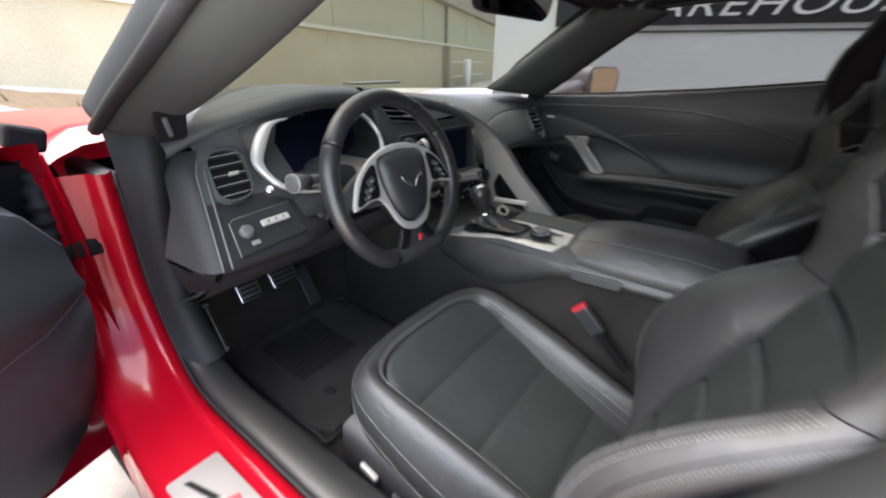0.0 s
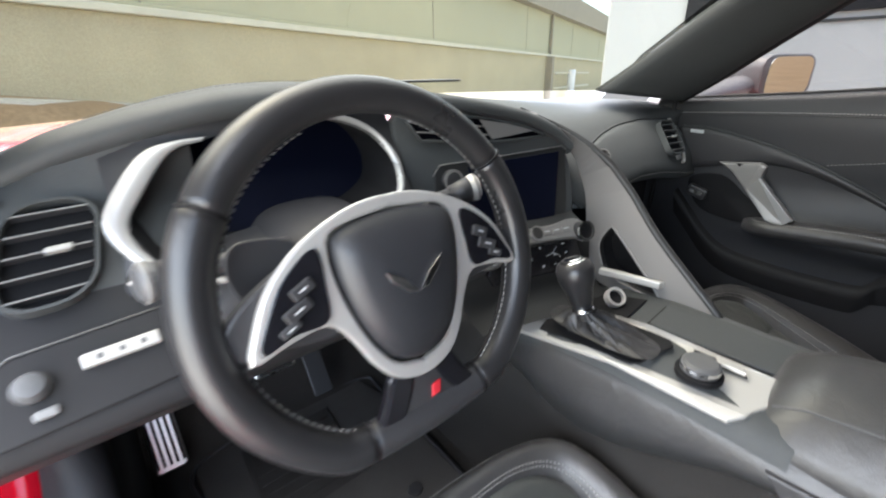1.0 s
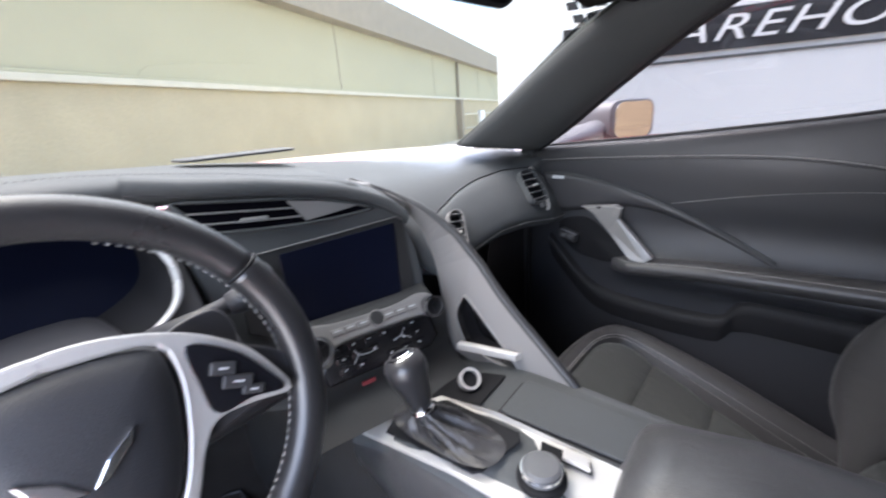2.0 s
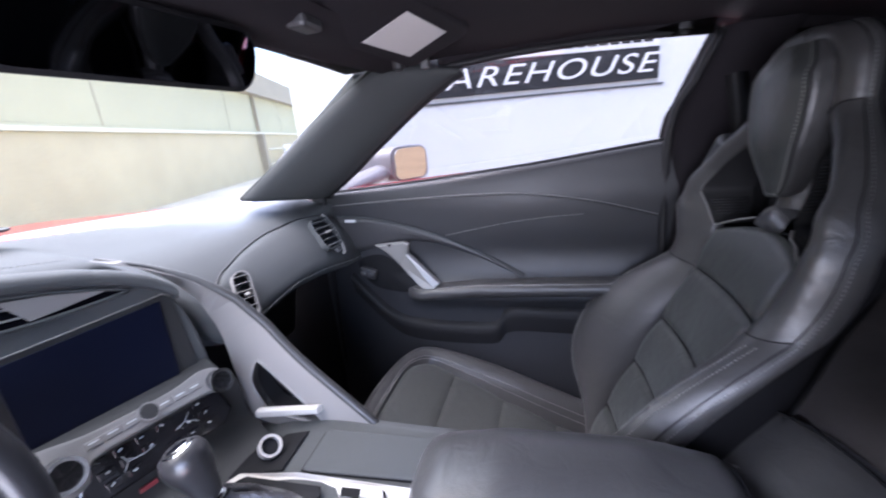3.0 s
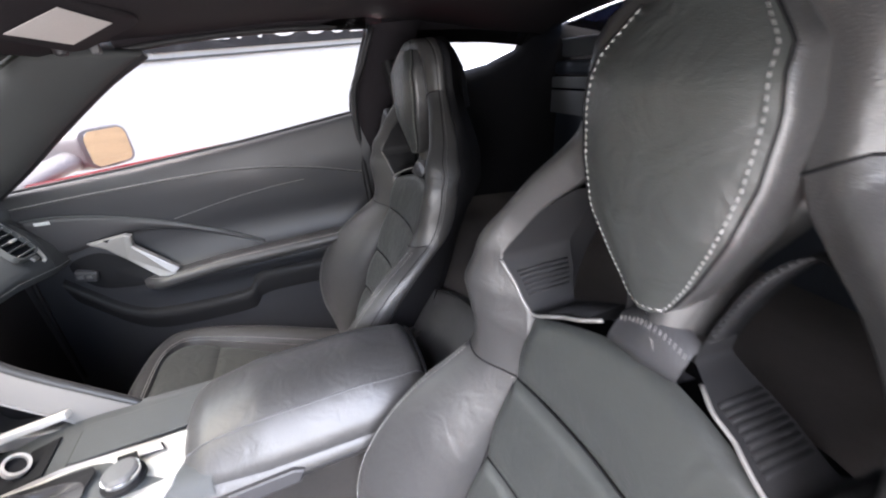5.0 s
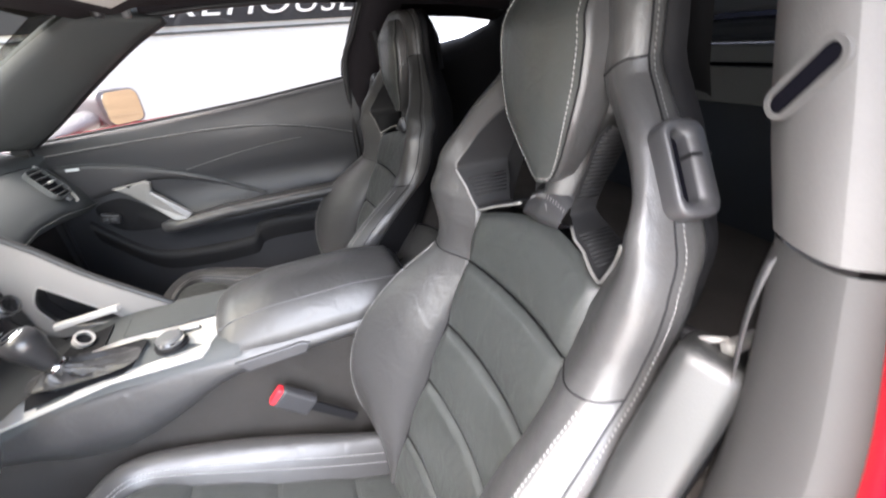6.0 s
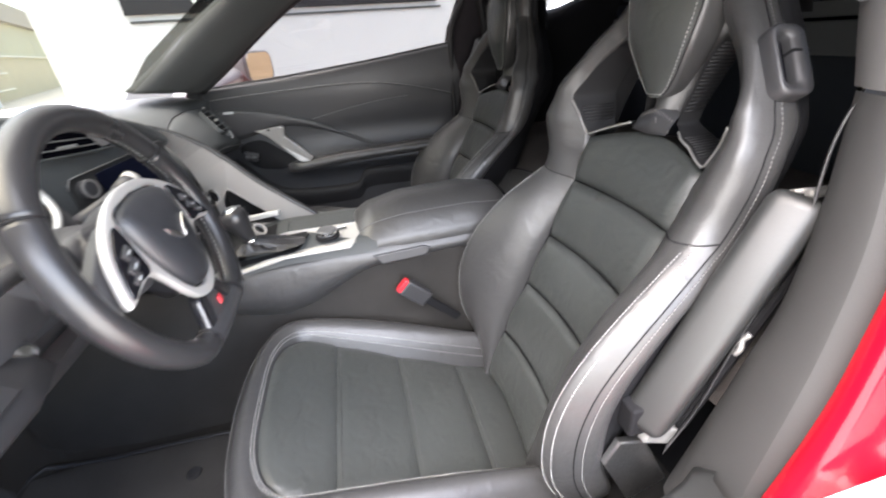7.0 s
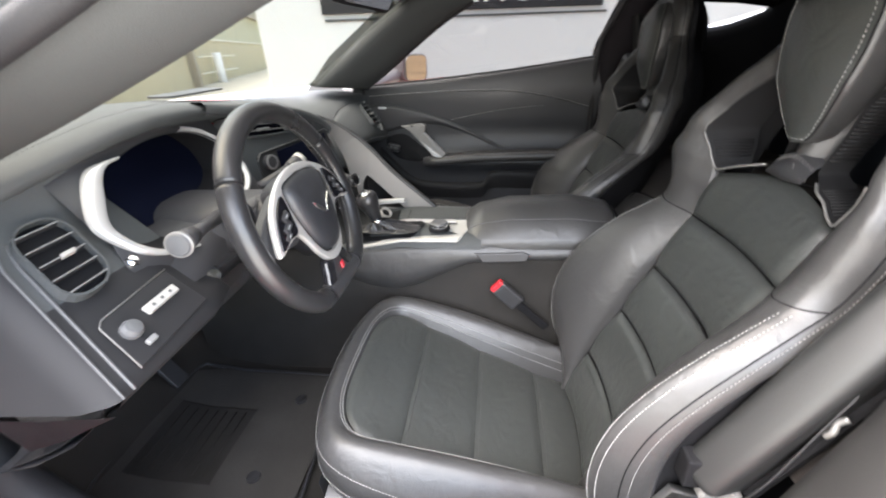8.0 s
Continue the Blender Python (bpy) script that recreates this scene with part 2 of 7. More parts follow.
def merge(chunks):
    verts, faces, base = [], [], 0
    for v, f in chunks:
        verts.append(np.array(v, float))
        faces += [tuple(base + i for i in q) for q in f]
        base += len(v)
    return np.concatenate(verts), faces


def stitches(name, lines, parent, radius=0.0011, dash=0.0, gap=0.0, mat=None):
    """Seam threads along several lines; with dash, as single stitches."""
    chunks = []
    for line in lines:
        p = np.array(line, float)
        s = np.r_[0, np.cumsum(np.linalg.norm(np.diff(p, axis=0), axis=1))]
        if not dash:
            chunks.append(tube_data(p, radius, 5))
            continue
        at = 0.0
        while at + dash < s[-1]:
            q = [[np.interp(w, s, p[:, k]) for k in range(3)] for w in (at, at + dash / 2, at + dash)]
            chunks.append(tube_data(q, [radius * 0.7, radius, radius * 0.7], 5))
            at += dash + gap
    v, f = merge(chunks)
    return raw(name, v, f, mat or STITCH, parent, fix=False)


def box(size, m=None, bevel=0.003, segments=2):
    bm = bmesh.new()
    bmesh.ops.create_cube(bm, size=1.0)
    bmesh.ops.scale(bm, vec=size, verts=bm.verts)
    if bevel:
        bmesh.ops.bevel(bm, geom=list(bm.edges), offset=min(bevel, min(size) * 0.45), segments=segments, profile=0.5, affect="EDGES")
    if m is not None:
        bmesh.ops.transform(bm, matrix=m, verts=bm.verts)
    return bm


def slab(outline, depth, m=None, bevel=0.002, segments=2, flip=False):
    """A flat outline in its own x-y plane, thickened along z from 0 to depth, with rounded edges."""
    bm = bmesh.new()
    face = bm.faces.new([bm.verts.new((x, y, 0)) for x, y in outline])
    bmesh.ops.recalc_face_normals(bm, faces=[face])
    got = bmesh.ops.extrude_face_region(bm, geom=[face])
    bmesh.ops.translate(bm, vec=(0, 0, depth), verts=[g for g in got["geom"] if isinstance(g, bmesh.types.BMVert)])
    bmesh.ops.recalc_face_normals(bm, faces=bm.faces)
    if bevel:
        rim = [e for e in bm.edges if abs(e.verts[0].co.z - e.verts[1].co.z) < 1e-6]
        bmesh.ops.bevel(bm, geom=rim, offset=bevel, segments=segments, profile=0.5, affect="EDGES")
    if m is not None:
        bmesh.ops.transform(bm, matrix=m, verts=bm.verts)
    return bm


def ringed(outer, inner, depth, m=None, bevel=0.001):
    """A frame between two outlines of equal count, thickened from 0 to depth."""
    n = len(outer)
    v = [(x, y, z) for loop, z in ((outer, 0), (outer, depth), (inner, depth), (inner, 0)) for x, y in loop]
    f = []
    for a in range(4):
        b = (a + 1) % 4
        f += [(a * n + j, a * n + (j + 1) % n, b * n + (j + 1) % n, b * n + j) for j in range(n)]
    me = bpy.data.meshes.new("ring")
    me.from_pydata(v, [], f)
    bm = bmesh.new()
    bm.from_mesh(me)
    bmesh.ops.recalc_face_normals(bm, faces=bm.faces)
    if m is not None:
        bmesh.ops.transform(bm, matrix=m, verts=bm.verts)
    bpy.data.meshes.remove(me)
    return bm


def lathe(profile, m=None, sides=24):
    """A body turned about its z axis from (radius, z) pairs."""
    bm = bmesh.new()
    rings = [[bm.verts.new((r * math.cos(2 * math.pi * k / sides), r * math.sin(2 * math.pi * k / sides), z)) for k in range(sides)] for r, z in profile]
    for a, b in zip(rings, rings[1:]):
        for k in range(sides):
            bm.faces.new((a[k], a[(k + 1) % sides], b[(k + 1) % sides], b[k]))
    bm.faces.new(rings[0])
    bm.faces.new(rings[-1])
    bmesh.ops.recalc_face_normals(bm, faces=bm.faces)
    if m is not None:
        bmesh.ops.transform(bm, matrix=m, verts=bm.verts)
    return bm


def axes(origin, x, z):
    """A pose whose x axis lies along x and whose z axis points along z."""
    z = Vector(z).normalized()
    y = z.cross(Vector(x)).normalized()
    x = y.cross(z)
    return Matrix.Translation(origin) @ Matrix((x, y, z)).transposed().to_4x4()


def rounded(w, h, r, n=5):
    """A rounded rectangle, centred."""
    out = []
    for cx, cy, a in ((w / 2 - r, h / 2 - r, 0), (-w / 2 + r, h / 2 - r, 90), (-w / 2 + r, -h / 2 + r, 180), (w / 2 - r, -h / 2 + r, 270)):
        out += [(cx + r * math.cos(radians(a + 90 * k / n)), cy + r * math.sin(radians(a + 90 * k / n))) for k in range(n + 1)]
    return out


def lerp_table(x, xs, ys):
    return float(np.interp(x, xs, ys))

# ---- the yard: ground, walls, sign ----
PHI = radians(20)
ALONG, AWAY = Vector((math.cos(PHI), math.sin(PHI), 0)), Vector((-math.sin(PHI), math.cos(PHI), 0))


def ground_height(x, y):
    """Flat by the car; a low bank along the tan wall, higher to the left."""
    p = Vector((x, y, 0))
    near = max(0.0, min(1.0, (p.dot(AWAY) - 3.6) / 1.2))
    rise = max(0.0, min(1.0, (8.0 - p.dot(ALONG)) / 9.0))
    return 1.02 * near * near * (3 - 2 * near) * rise


def yard():
    xs = np.r_[-400, -60, np.linspace(-14, 24, 60), 60, 400]
    ys = np.r_[-400, -60, np.linspace(-8, 20, 50), 60, 400]
    rows = [[(x, y, ground_height(x, y)) for x in xs] for y in ys]
    tagged(loft("ground", rows, GROUND), "pale worn concrete yard under the red car", "ground", kind="structure")
    rows = []
    for k, d in enumerate((3.7, 4.1, 4.55, 4.97)):
        row = []
        for s in np.linspace(-12, 7.5, 80):
            p = ALONG * s + AWAY * d
            row.append((p.x, p.y, ground_height(p.x, p.y) + 0.012 * (0 < k < 3) + 0.01 * noise.noise((s, d, 0))))
        rows.append(row)
    tagged(loft("dirt_bed", rows, DIRT), "strip of dry brown earth before the tan wall", "earth bed", kind="stuff")
    rows = [[(x, y, 0.006 + 0.01 * noise.noise((x * 0.3, y * 0.3, 2))) for x in np.linspace(-6, 12, 30)] for y in np.linspace(-4.5, -40, 40)]
    tagged(loft("bare_earth", rows, DIRT), "dry orange-brown earth behind the car", "earth", kind="stuff")
    rng = random.Random(4)
    chunks = []
    for _ in range(1500):
        s, d = rng.uniform(-10, 6.5), rng.gauss(4.02, 0.14)
        if d > 4.85 or noise.noise((s * 0.9, d * 3, 5)) < -0.08:
            continue
        p = ALONG * s + AWAY * d
        z, h, a = ground_height(p.x, p.y), rng.uniform(0.05, 0.13), rng.uniform(0, 6.28)
        w, lean = 0.012, rng.uniform(-0.05, 0.05)
        dx, dy = math.cos(a) * w, math.sin(a) * w
        chunks.append(([(p.x - dx, p.y - dy, z), (p.x + dx, p.y + dy, z), (p.x + lean, p.y + lean, z + h)], [(0, 1, 2)]))
    v, f = merge(chunks)
    tagged(raw("grass", v, f, GRASS, fix=False), "thin green grass at the foot of the tan wall", "grass", kind="stuff")


def tan_building():
    """A long low building: block base, ledge, stucco and a deep roof edge, with a downspout and a hand rail."""
    house = thing("tan_building", "long low tan building with cream ledge and taupe roof edge", "building", AWAY * 5.0)
    turn = Matrix.Rotation(PHI, 4, "Z")

    def bar(name, s0, s1, d0, d1, z0, z1, mat, parent=house, bevel=0.01):
        mid = ALONG * ((s0 + s1) / 2) + AWAY * ((d0 + d1) / 2) + Vector((0, 0, (z0 + z1) / 2))
        return part(name, box((s1 - s0, d1 - d0, z1 - z0), Matrix.Translation(mid) @ turn, bevel), mat, parent)

    bar("block_wall", -30, 46, 5.0, 9.0, -0.5, 1.58, TAN_WALL)
    bar("ledge", -30, 46, 4.93, 8.9, 1.58, 1.66, CREAM_TRIM)
    bar("ledge_cap", -30, 46, 4.96, 8.9, 1.66, 1.70, CREAM_WALL)
    bar("stucco_wall", -30, 46, 5.02, 8.9, 1.70, 3.02, CREAM_WALL)
    bar("roof_edge", -30, 46, 4.72, 9.3, 3.02, 3.85, FASCIA)
    for s in range(-28, 46, 6):
        bar("wall_joint", s - 0.012, s + 0.012, 5.012, 5.3, 1.70, 3.02, FASCIA, bevel=0)
    spot = 16.6
    bar("downspout", spot - 0.05, spot + 0.05, 4.9, 5.0, 1.66, 3.1, FASCIA)
    bar("pier", spot - 0.30, spot - 0.05, 4.75, 5.0, -0.5, 1.58, FASCIA)
    rail = thing("hand_rail", "pale two-bar hand rail beside the tan wall", "railing", ALONG * spot + AWAY * 4.7)
    for z in (0.42, 0.98):
        q = [ALONG * a + AWAY * 4.7 + Vector((0, 0, z)) for a in (spot, spot + 3, spot + 6)]
        tube("rail_bar", q, 0.035, CREAM_TRIM, rail)
    q = [ALONG * (spot + 2.2) + AWAY * 4.6 + Vector((0, 0, z)) for z in (-0.4, 0.3, 1.12)]
    tube("bollard", q, 0.16, SIGN_WHITE, rail, sides=12)


def white_building():
    """A tall white wall, square to the tan one, with a dark banner that carries white lettering."""
    corner = Vector((5.0, -1.78, 0))
    house = thing("white_building", "tall plain white painted wall beside the car", "building", corner)
    m = Matrix.Translation(corner) @ Matrix((AWAY, Vector((0, 0, 1)), -ALONG)).transposed().to_4x4()
    # own axes: x along the wall ahead, y up, z out of the wall
    out = m @ Matrix.Translation((-8.0, 3.0, -2.0))
    part("wall", box((24.0, 7.0, 4.0), out, 0.02), WHITE_WALL, house)
    part("trim_line", box((3.4, 0.022, 0.02), m @ Matrix.Translation((1.60, 1.262, 0.008)), 0.003), PLASTIC_GREY, house)
    sign = thing("wall_sign", "charcoal banner with white WAREHOUSE lettering on the white wall", "sign", corner + Vector((0, 0, 1.3)))
    part("banner", box((3.35, 0.33, 0.03), m @ Matrix.Translation((1.65, 1.485, 0.017)), 0.003), SIGN_DARK, sign)
    part("mesh_panel", box((3.35, 0.62, 0.024), m @ Matrix.Translation((1.65, 1.962, 0.014)), 0.003), SIGN_WHITE, sign)
    text = bpy.data.curves.new("lettering", "FONT")
    text.body, text.size, text.extrude, text.space_character = "WAREHOUSE", 0.275, 0.004, 1.12
    text.shear, text.offset = 0.34, 0.0
    ob = bpy.data.objects.new("lettering", text)
    scene.collection.objects.link(ob)
    bpy.context.view_layer.update()
    me = bpy.data.meshes.new_from_object(ob.evaluated_get(bpy.context.evaluated_depsgraph_get()))
    bpy.data.objects.remove(ob)
    wide = max(v.co.x for v in me.vertices) - min(v.co.x for v in me.vertices)
    # read from inside the yard: the words run towards the back
    place = m @ Matrix.Translation((2.86, 1.395, 0.036)) @ Matrix.Rotation(math.pi, 4, "Y") @ Matrix.Diagonal((2.80 / wide, 1.05, -1, 1))
    me.transform(place)
    link("lettering", me, SIGN_WHITE, sign, smooth=False)
    chunks = []
    for row in range(5):
        for col in range(26):
            x, y = 0.05 + col * 0.128 + 0.064 * (row % 2), 1.70 + row * 0.115
            bm = slab([(0, 0), (0.10, 0), (0.125, 0.07), (0.025, 0.07)], 0.006, m @ Matrix.Translation((x, y, 0.026)), 0)
            if x < 3.2 and not (0.7 < x < 1.6 and row > 0):
                bm.verts.index_update()
                chunks.append(([v.co[:] for v in bm.verts], [[q.index for q in f.verts] for f in bm.faces]))
            bm.free()
    v, f = merge(chunks)
    raw("mesh_pattern", v, f, SIGN_DARK, sign, smooth=False, fix=False)


yard()
tan_building()
white_building()


# ---- the car's shell ----
CAR = thing("car_body", "glossy red two-door sports car with open driver door", "car", (0, 0, 0))


def bonnet():
    rows = []
    for y in (0.40, 0.46, 0.55, 0.75, 1.0, 1.3, 1.6, 1.85, 2.0):
        mid = 0.818 - 0.03 * max(0, y - 0.5) - 0.10 * max(0, y - 1.2) ** 2 - (0.03 if y < 0.45 else 0)
        row = []
        for x in np.linspace(-0.95, 0.95, 39):
            a = abs(x)
            z = mid + 0.025 * math.exp(-((a - 0.28) / 0.13) ** 2) - 0.03 * max(0, a - 0.3) + 0.010 * math.exp(-((a - 0.70) / 0.11) ** 2)
            if a > 0.74:
                z -= 1.6 * (a - 0.74) ** 1.6 + (0.22 if a > 0.93 else 0)
            row.append((x, y, z))
        rows.append(row)
    loft("bonnet", rows, RED, CAR, "glossy red bonnet and wings")
    rows = [[(x, 0.44 - 0.25 * x * x + dy, 0.775 + dz) for x in np.linspace(-0.54, 0.58, 17)] for dy, dz in ((0.12, -0.012), (0.05, 0.004), (0.0, 0.0))]
    loft("cowl_panel", rows, RUBBER, CAR, "black ribbed cowl panel")


def glasshouse():
    # windscreen
    rows = []
    for t in np.linspace(0, 1, 9):
        row = []
        for u in np.linspace(-1, 1, 17):
            lo = np.array((0.455 * u * (1.02 if u > 0 else 1.47), 0.43 - 0.345 * abs(u) ** 2.2, 0.862))
            hi = np.array((0.505 * u * (1 if u > 0 else 1.33), -0.205 - 0.06 * u * u, 1.125 - 0.012 * u * u))
            p = lo * (1 - t) + hi * t
            p[1] += 0.03 * math.sin(math.pi * t)
            row.append(p)
        rows.append(row)
    pane = loft("windscreen", rows, SCREEN_PANE, CAR, "clear curved windscreen")
    pane.visible_shadow = False
    # pillars, both sides: edge at the screen, cabin side, edge at the door window, outside
    base = [[(0.448, 0.100, 0.858), (0.505, 0.005, 0.845), (0.575, -0.045, 0.835), (0.628, -0.028, 0.832), (0.665, 0.05, 0.850), (0.56, 0.15, 0.865)],
            [(0.462, 0.000, 0.925), (0.515, -0.085, 0.905), (0.572, -0.130, 0.893), (0.618, -0.120, 0.890), (0.645, -0.05, 0.915), (0.55, 0.03, 0.940)],
            [(0.476, -0.110, 1.003), (0.522, -0.190, 0.985), (0.567, -0.235, 0.972), (0.600, -0.235, 0.970), (0.622, -0.17, 1.000), (0.54, -0.09, 1.025)],
            [(0.490, -0.215, 1.075), (0.520, -0.300, 1.062), (0.552, -0.350, 1.052), (0.575, -0.360, 1.050), (0.592, -0.30, 1.080), (0.535, -0.21, 1.10)],
            [(0.500, -0.275, 1.112), (0.515, -0.370, 1.105), (0.532, -0.440, 1.098), (0.550, -0.455, 1.098), (0.575, -0.40, 1.13), (0.535, -0.29, 1.14)]]
    for s in (1, -1):
        sec = [[(s * x, y, z) for x, y, z in row] for row in base]
        if s < 0:
            sec = []
            for y, z in ((0.14, 0.820), (0.07, 0.848), (-0.01, 0.879), (-0.14, 0.925), (-0.26, 0.970), (-0.36, 1.010), (-0.47, 1.055)):
                k = max(0, y + 0.03) * 0.25
                sec.append([(-0.632 - k, y + 0.055, z + 0.030), (-0.664 - k, y, z), (-0.712, y - 0.022, z + 0.002), (-0.768, y - 0.004, z + 0.022), (-0.764, y + 0.08, z + 0.066), (-0.67, y + 0.11, z + 0.075)])
        cols = [spline([q[k] for q in sec], 26) for k in range(6)]
        rows = [spline([c[i] for c in cols], 24, closed=True) for i in range(26)]
        loft("windscreen_pillar", rows, PILLAR, CAR, "grey cloth-covered windscreen pillar", wrap=True, ends=True)
        if s < 0:
            # black slab on the surface paints the shade of a recess
            m = axes((-0.712, 0.012, 0.858), (0.9, 0.2, 0.1), (0.10, -0.86, -0.35))
            part("grip_recess_shade", slab(rounded(0.050, 0.058, 0.010), 0.006, m @ Matrix.Translation((0, 0, 0.006)), 0.001), BLACK, CAR, "black patch painted as a shaded recess in the pillar foot")
            part("recess_tab", box((0.008, 0.036, 0.006), m @ Matrix.Translation((-0.008, 0, 0.014)) @ Matrix.Rotation(0.25, 4, "Z"), 0.002), PLASTIC_GREY, CAR)
        edge = spline([q[3] for q in sec], 40)
        tube("door_seal", edge + np.array((s * 0.012, 0.004, 0)), 0.011, RUBBER, CAR, "black rubber door seal")
    # side rails of the roof and the lining between them
    rail = [(0.545, -0.40, 1.112), (0.570, -0.55, 1.125), (0.598, -0.75, 1.130), (0.625, -0.97, 1.122), (0.635, -1.15, 1.095), (0.60, -1.4, 1.05)]
    for s in (1, -1):
        w = 0.08 if s < 0 else 0.0
        q = spline([(s * (x + 0.02 + w), y, z + 0.026) for x, y, z in rail], 30)
        tube("roof_rail", q, 0.028, HEADLINER, CAR, "black roof side rail", sides=12)
        tube("door_seal", spline([(s * (x + 0.012 + w), y, z - 0.004) for x, y, z in rail[:4]], 30), 0.008, RUBBER, CAR)
    rows, outer = [], []
    for y in np.linspace(-0.20, -1.46, 24):
        half = lerp_table(-y, (0.2, 0.4, 0.75, 0.97, 1.15, 1.6), (0.505, 0.545, 0.60, 0.625, 0.635, 0.55))
        mid = lerp_table(-y, (0.2, 0.4, 0.9, 1.2, 1.6), (1.128, 1.165, 1.195, 1.175, 1.10))
        side = lerp_table(-y, (0.2, 0.4, 0.75, 0.97, 1.15, 1.6), (1.115, 1.125, 1.14, 1.135, 1.105, 1.03))
        rows.append([(half * u * (1 if u > 0 else 1.08), y, side + (mid - side) * (1 - abs(u) ** 2.4)) for u in np.linspace(-1, 1, 21)])
        outer.append([((half + 0.05) * u, y + 0.02, 0.045 + side + (mid - side) * (1 - abs(u) ** 2.4)) for u in np.linspace(-1, 1, 21)])
    tagged(loft("ceiling", rows, HEADLINER), "black cloth roof lining of the cabin", "ceiling", kind="structure")
    loft("roof_panel", outer, RED, CAR, "red roof panel")
    rows = []
    for k, (dy, dz) in enumerate(((0.0, 0.0), (-0.03, -0.012), (-0.10, 0.002), (-0.13, 0.02))):
        rows.append([(0.53 * u, -0.215 - 0.05 * u * u + dy, 1.128 - 0.012 * u * u + dz) for u in np.linspace(-1, 1, 21)])
    loft("header_rail", rows, HEADLINER, CAR, "black header rail above the windscreen")


def jamb():
    """The painted frame of the open driver's doorway, and the plastic sill inside it."""
    st = [(-0.950, 0.86, -0.712, -0.79), (-0.938, 0.74, -0.741, -0.86), (-0.918, 0.63, -0.754, -0.885), (-0.898, 0.55, -0.761, -0.90), (-0.862, 0.445, -0.766, -0.92),
          (-0.80, 0.365, -0.778, -0.935), (-0.5, 0.340, -0.792, -0.94), (-0.2, 0.328, -0.790, -0.935), (-0.02, 0.320, -0.786, -0.925),
          (0.08, 0.328, -0.777, -0.915), (0.15, 0.362, -0.768, -0.905), (0.20, 0.425, -0.763, -0.885), (0.222, 0.52, -0.762, -0.870), (0.212, 0.65, -0.762, -0.865), (0.205, 0.755, -0.762, -0.860)]
    p = spline([(y, z, a, b) for y, z, a, b in st], 90)
    d = np.gradient(p[:, :2], axis=0)
    d /= np.linalg.norm(d, axis=1)[:, None]
    nrm = np.stack([-d[:, 1], d[:, 0]], 1)
    mid = np.array((-0.4, 0.7))
    red, trim, seal = [], [], []
    for (y, z, a, b), n in zip(p, nrm):
        if np.dot(n, mid - np.array((y, z))) < 0:
            n = -n
        at = lambda x, h: (x, y + n[0] * h, z + n[1] * h)
        red.append([at(a + 0.004, -0.01), at(a - 0.012, 0.008), at(a - 0.030, 0.004), at(a - 0.034, -0.012), at((a + b) / 2, -0.016), at(b + 0.02, -0.020), at(b + 0.004, -0.032), at(b, -0.06), at(b - 0.01, -0.20 if y < 0.05 else -0.07)])
        if y < -0.86:
            continue
        seal.append(at(a + 0.004, 0.006))
        wide = 0.082 if y > -0.85 else 0.055
        trim.append([at(a + 0.006, -0.004), at(a + 0.010, 0.006), at(a + 0.020, 0.010), at(a + wide * 0.5, 0.011), at(a + wide * 0.85, 0.006), at(a + wide, -0.008), at(a + wide + 0.008, -0.05), at(a + wide + 0.014, -0.22)])
    loft("door_jamb", red, RED, CAR, "glossy red door jamb and sill")
    tube("door_seal", seal, 0.0042, RUBBER, CAR, "black rubber doorway seal")
    tagged(loft("sill_trim", trim, PAD, CAR), "", "")
    plate = thing("sill_plate", "brushed metal sill plate with red flag mark", "sill plate", (-0.872, -0.24, 0.322))
    m = axes((-0.872, -0.252, 0.322), (0, 1, 0), (0, 0.02, 1))
    part("plate", slab(rounded(0.20, 0.085, 0.006), 0.004, m, 0.001), HANDLE, plate)
    part("dark_flag", slab([(-0.01, -0.005), (0.055, 0.012), (0.06, 0.022), (-0.005, 0.006)], 0.0015, m @ Matrix.Translation((0.02, 0.0, 0.004)), 0), BLACK, plate)
    part("red_flag", slab([(-0.02, -0.022), (0.012, -0.03), (0.02, -0.012), (-0.012, -0.006)], 0.0015, m @ Matrix.Translation((-0.02, 0.004, 0.004)), 0), RED_MARK, plate)
    # added black box paints the dark gap between door and jamb
    part("hinge_shade_box", box((0.10, 0.06, 0.50), Matrix.Translation((-0.885, 0.315, 0.53)), 0.01), BLACK, CAR, "black box filling in the shade behind the door hinges")
    # trim at the foot of the windscreen pillar
    foot = [[(x, y, z) for x, y in row] for z, row in ((0.850, ((-0.690, 0.20), (-0.668, 0.135), (-0.715, 0.112), (-0.770, 0.150))), (0.74, ((-0.700, 0.24), (-0.690, 0.13), (-0.735, 0.105), (-0.764, 0.165))), (0.56, ((-0.700, 0.26), (-0.694, 0.165), (-0.735, 0.145), (-0.760, 0.200))), (0.42, ((-0.690, 0.25), (-0.688, 0.150), (-0.730, 0.130), (-0.762, 0.180))), (0.34, ((-0.690, 0.20), (-0.688, 0.09), (-0.730, 0.07), (-0.766, 0.11))))]
    cols = [spline([r[k] for r in foot], 24) for k in range(4)]
    loft("pillar_foot_trim", [spline([c[i] for c in cols], 16) for i in range(24)], CAP_PLASTIC, CAR, "dark trim at the pillar foot")
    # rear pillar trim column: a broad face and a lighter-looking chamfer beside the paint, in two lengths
    # same grey plastic; the lower length's colour is darkened to carry shade
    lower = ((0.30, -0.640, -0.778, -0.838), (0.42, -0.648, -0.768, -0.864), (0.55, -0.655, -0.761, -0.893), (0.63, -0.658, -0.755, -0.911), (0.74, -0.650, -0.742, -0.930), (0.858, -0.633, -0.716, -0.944))
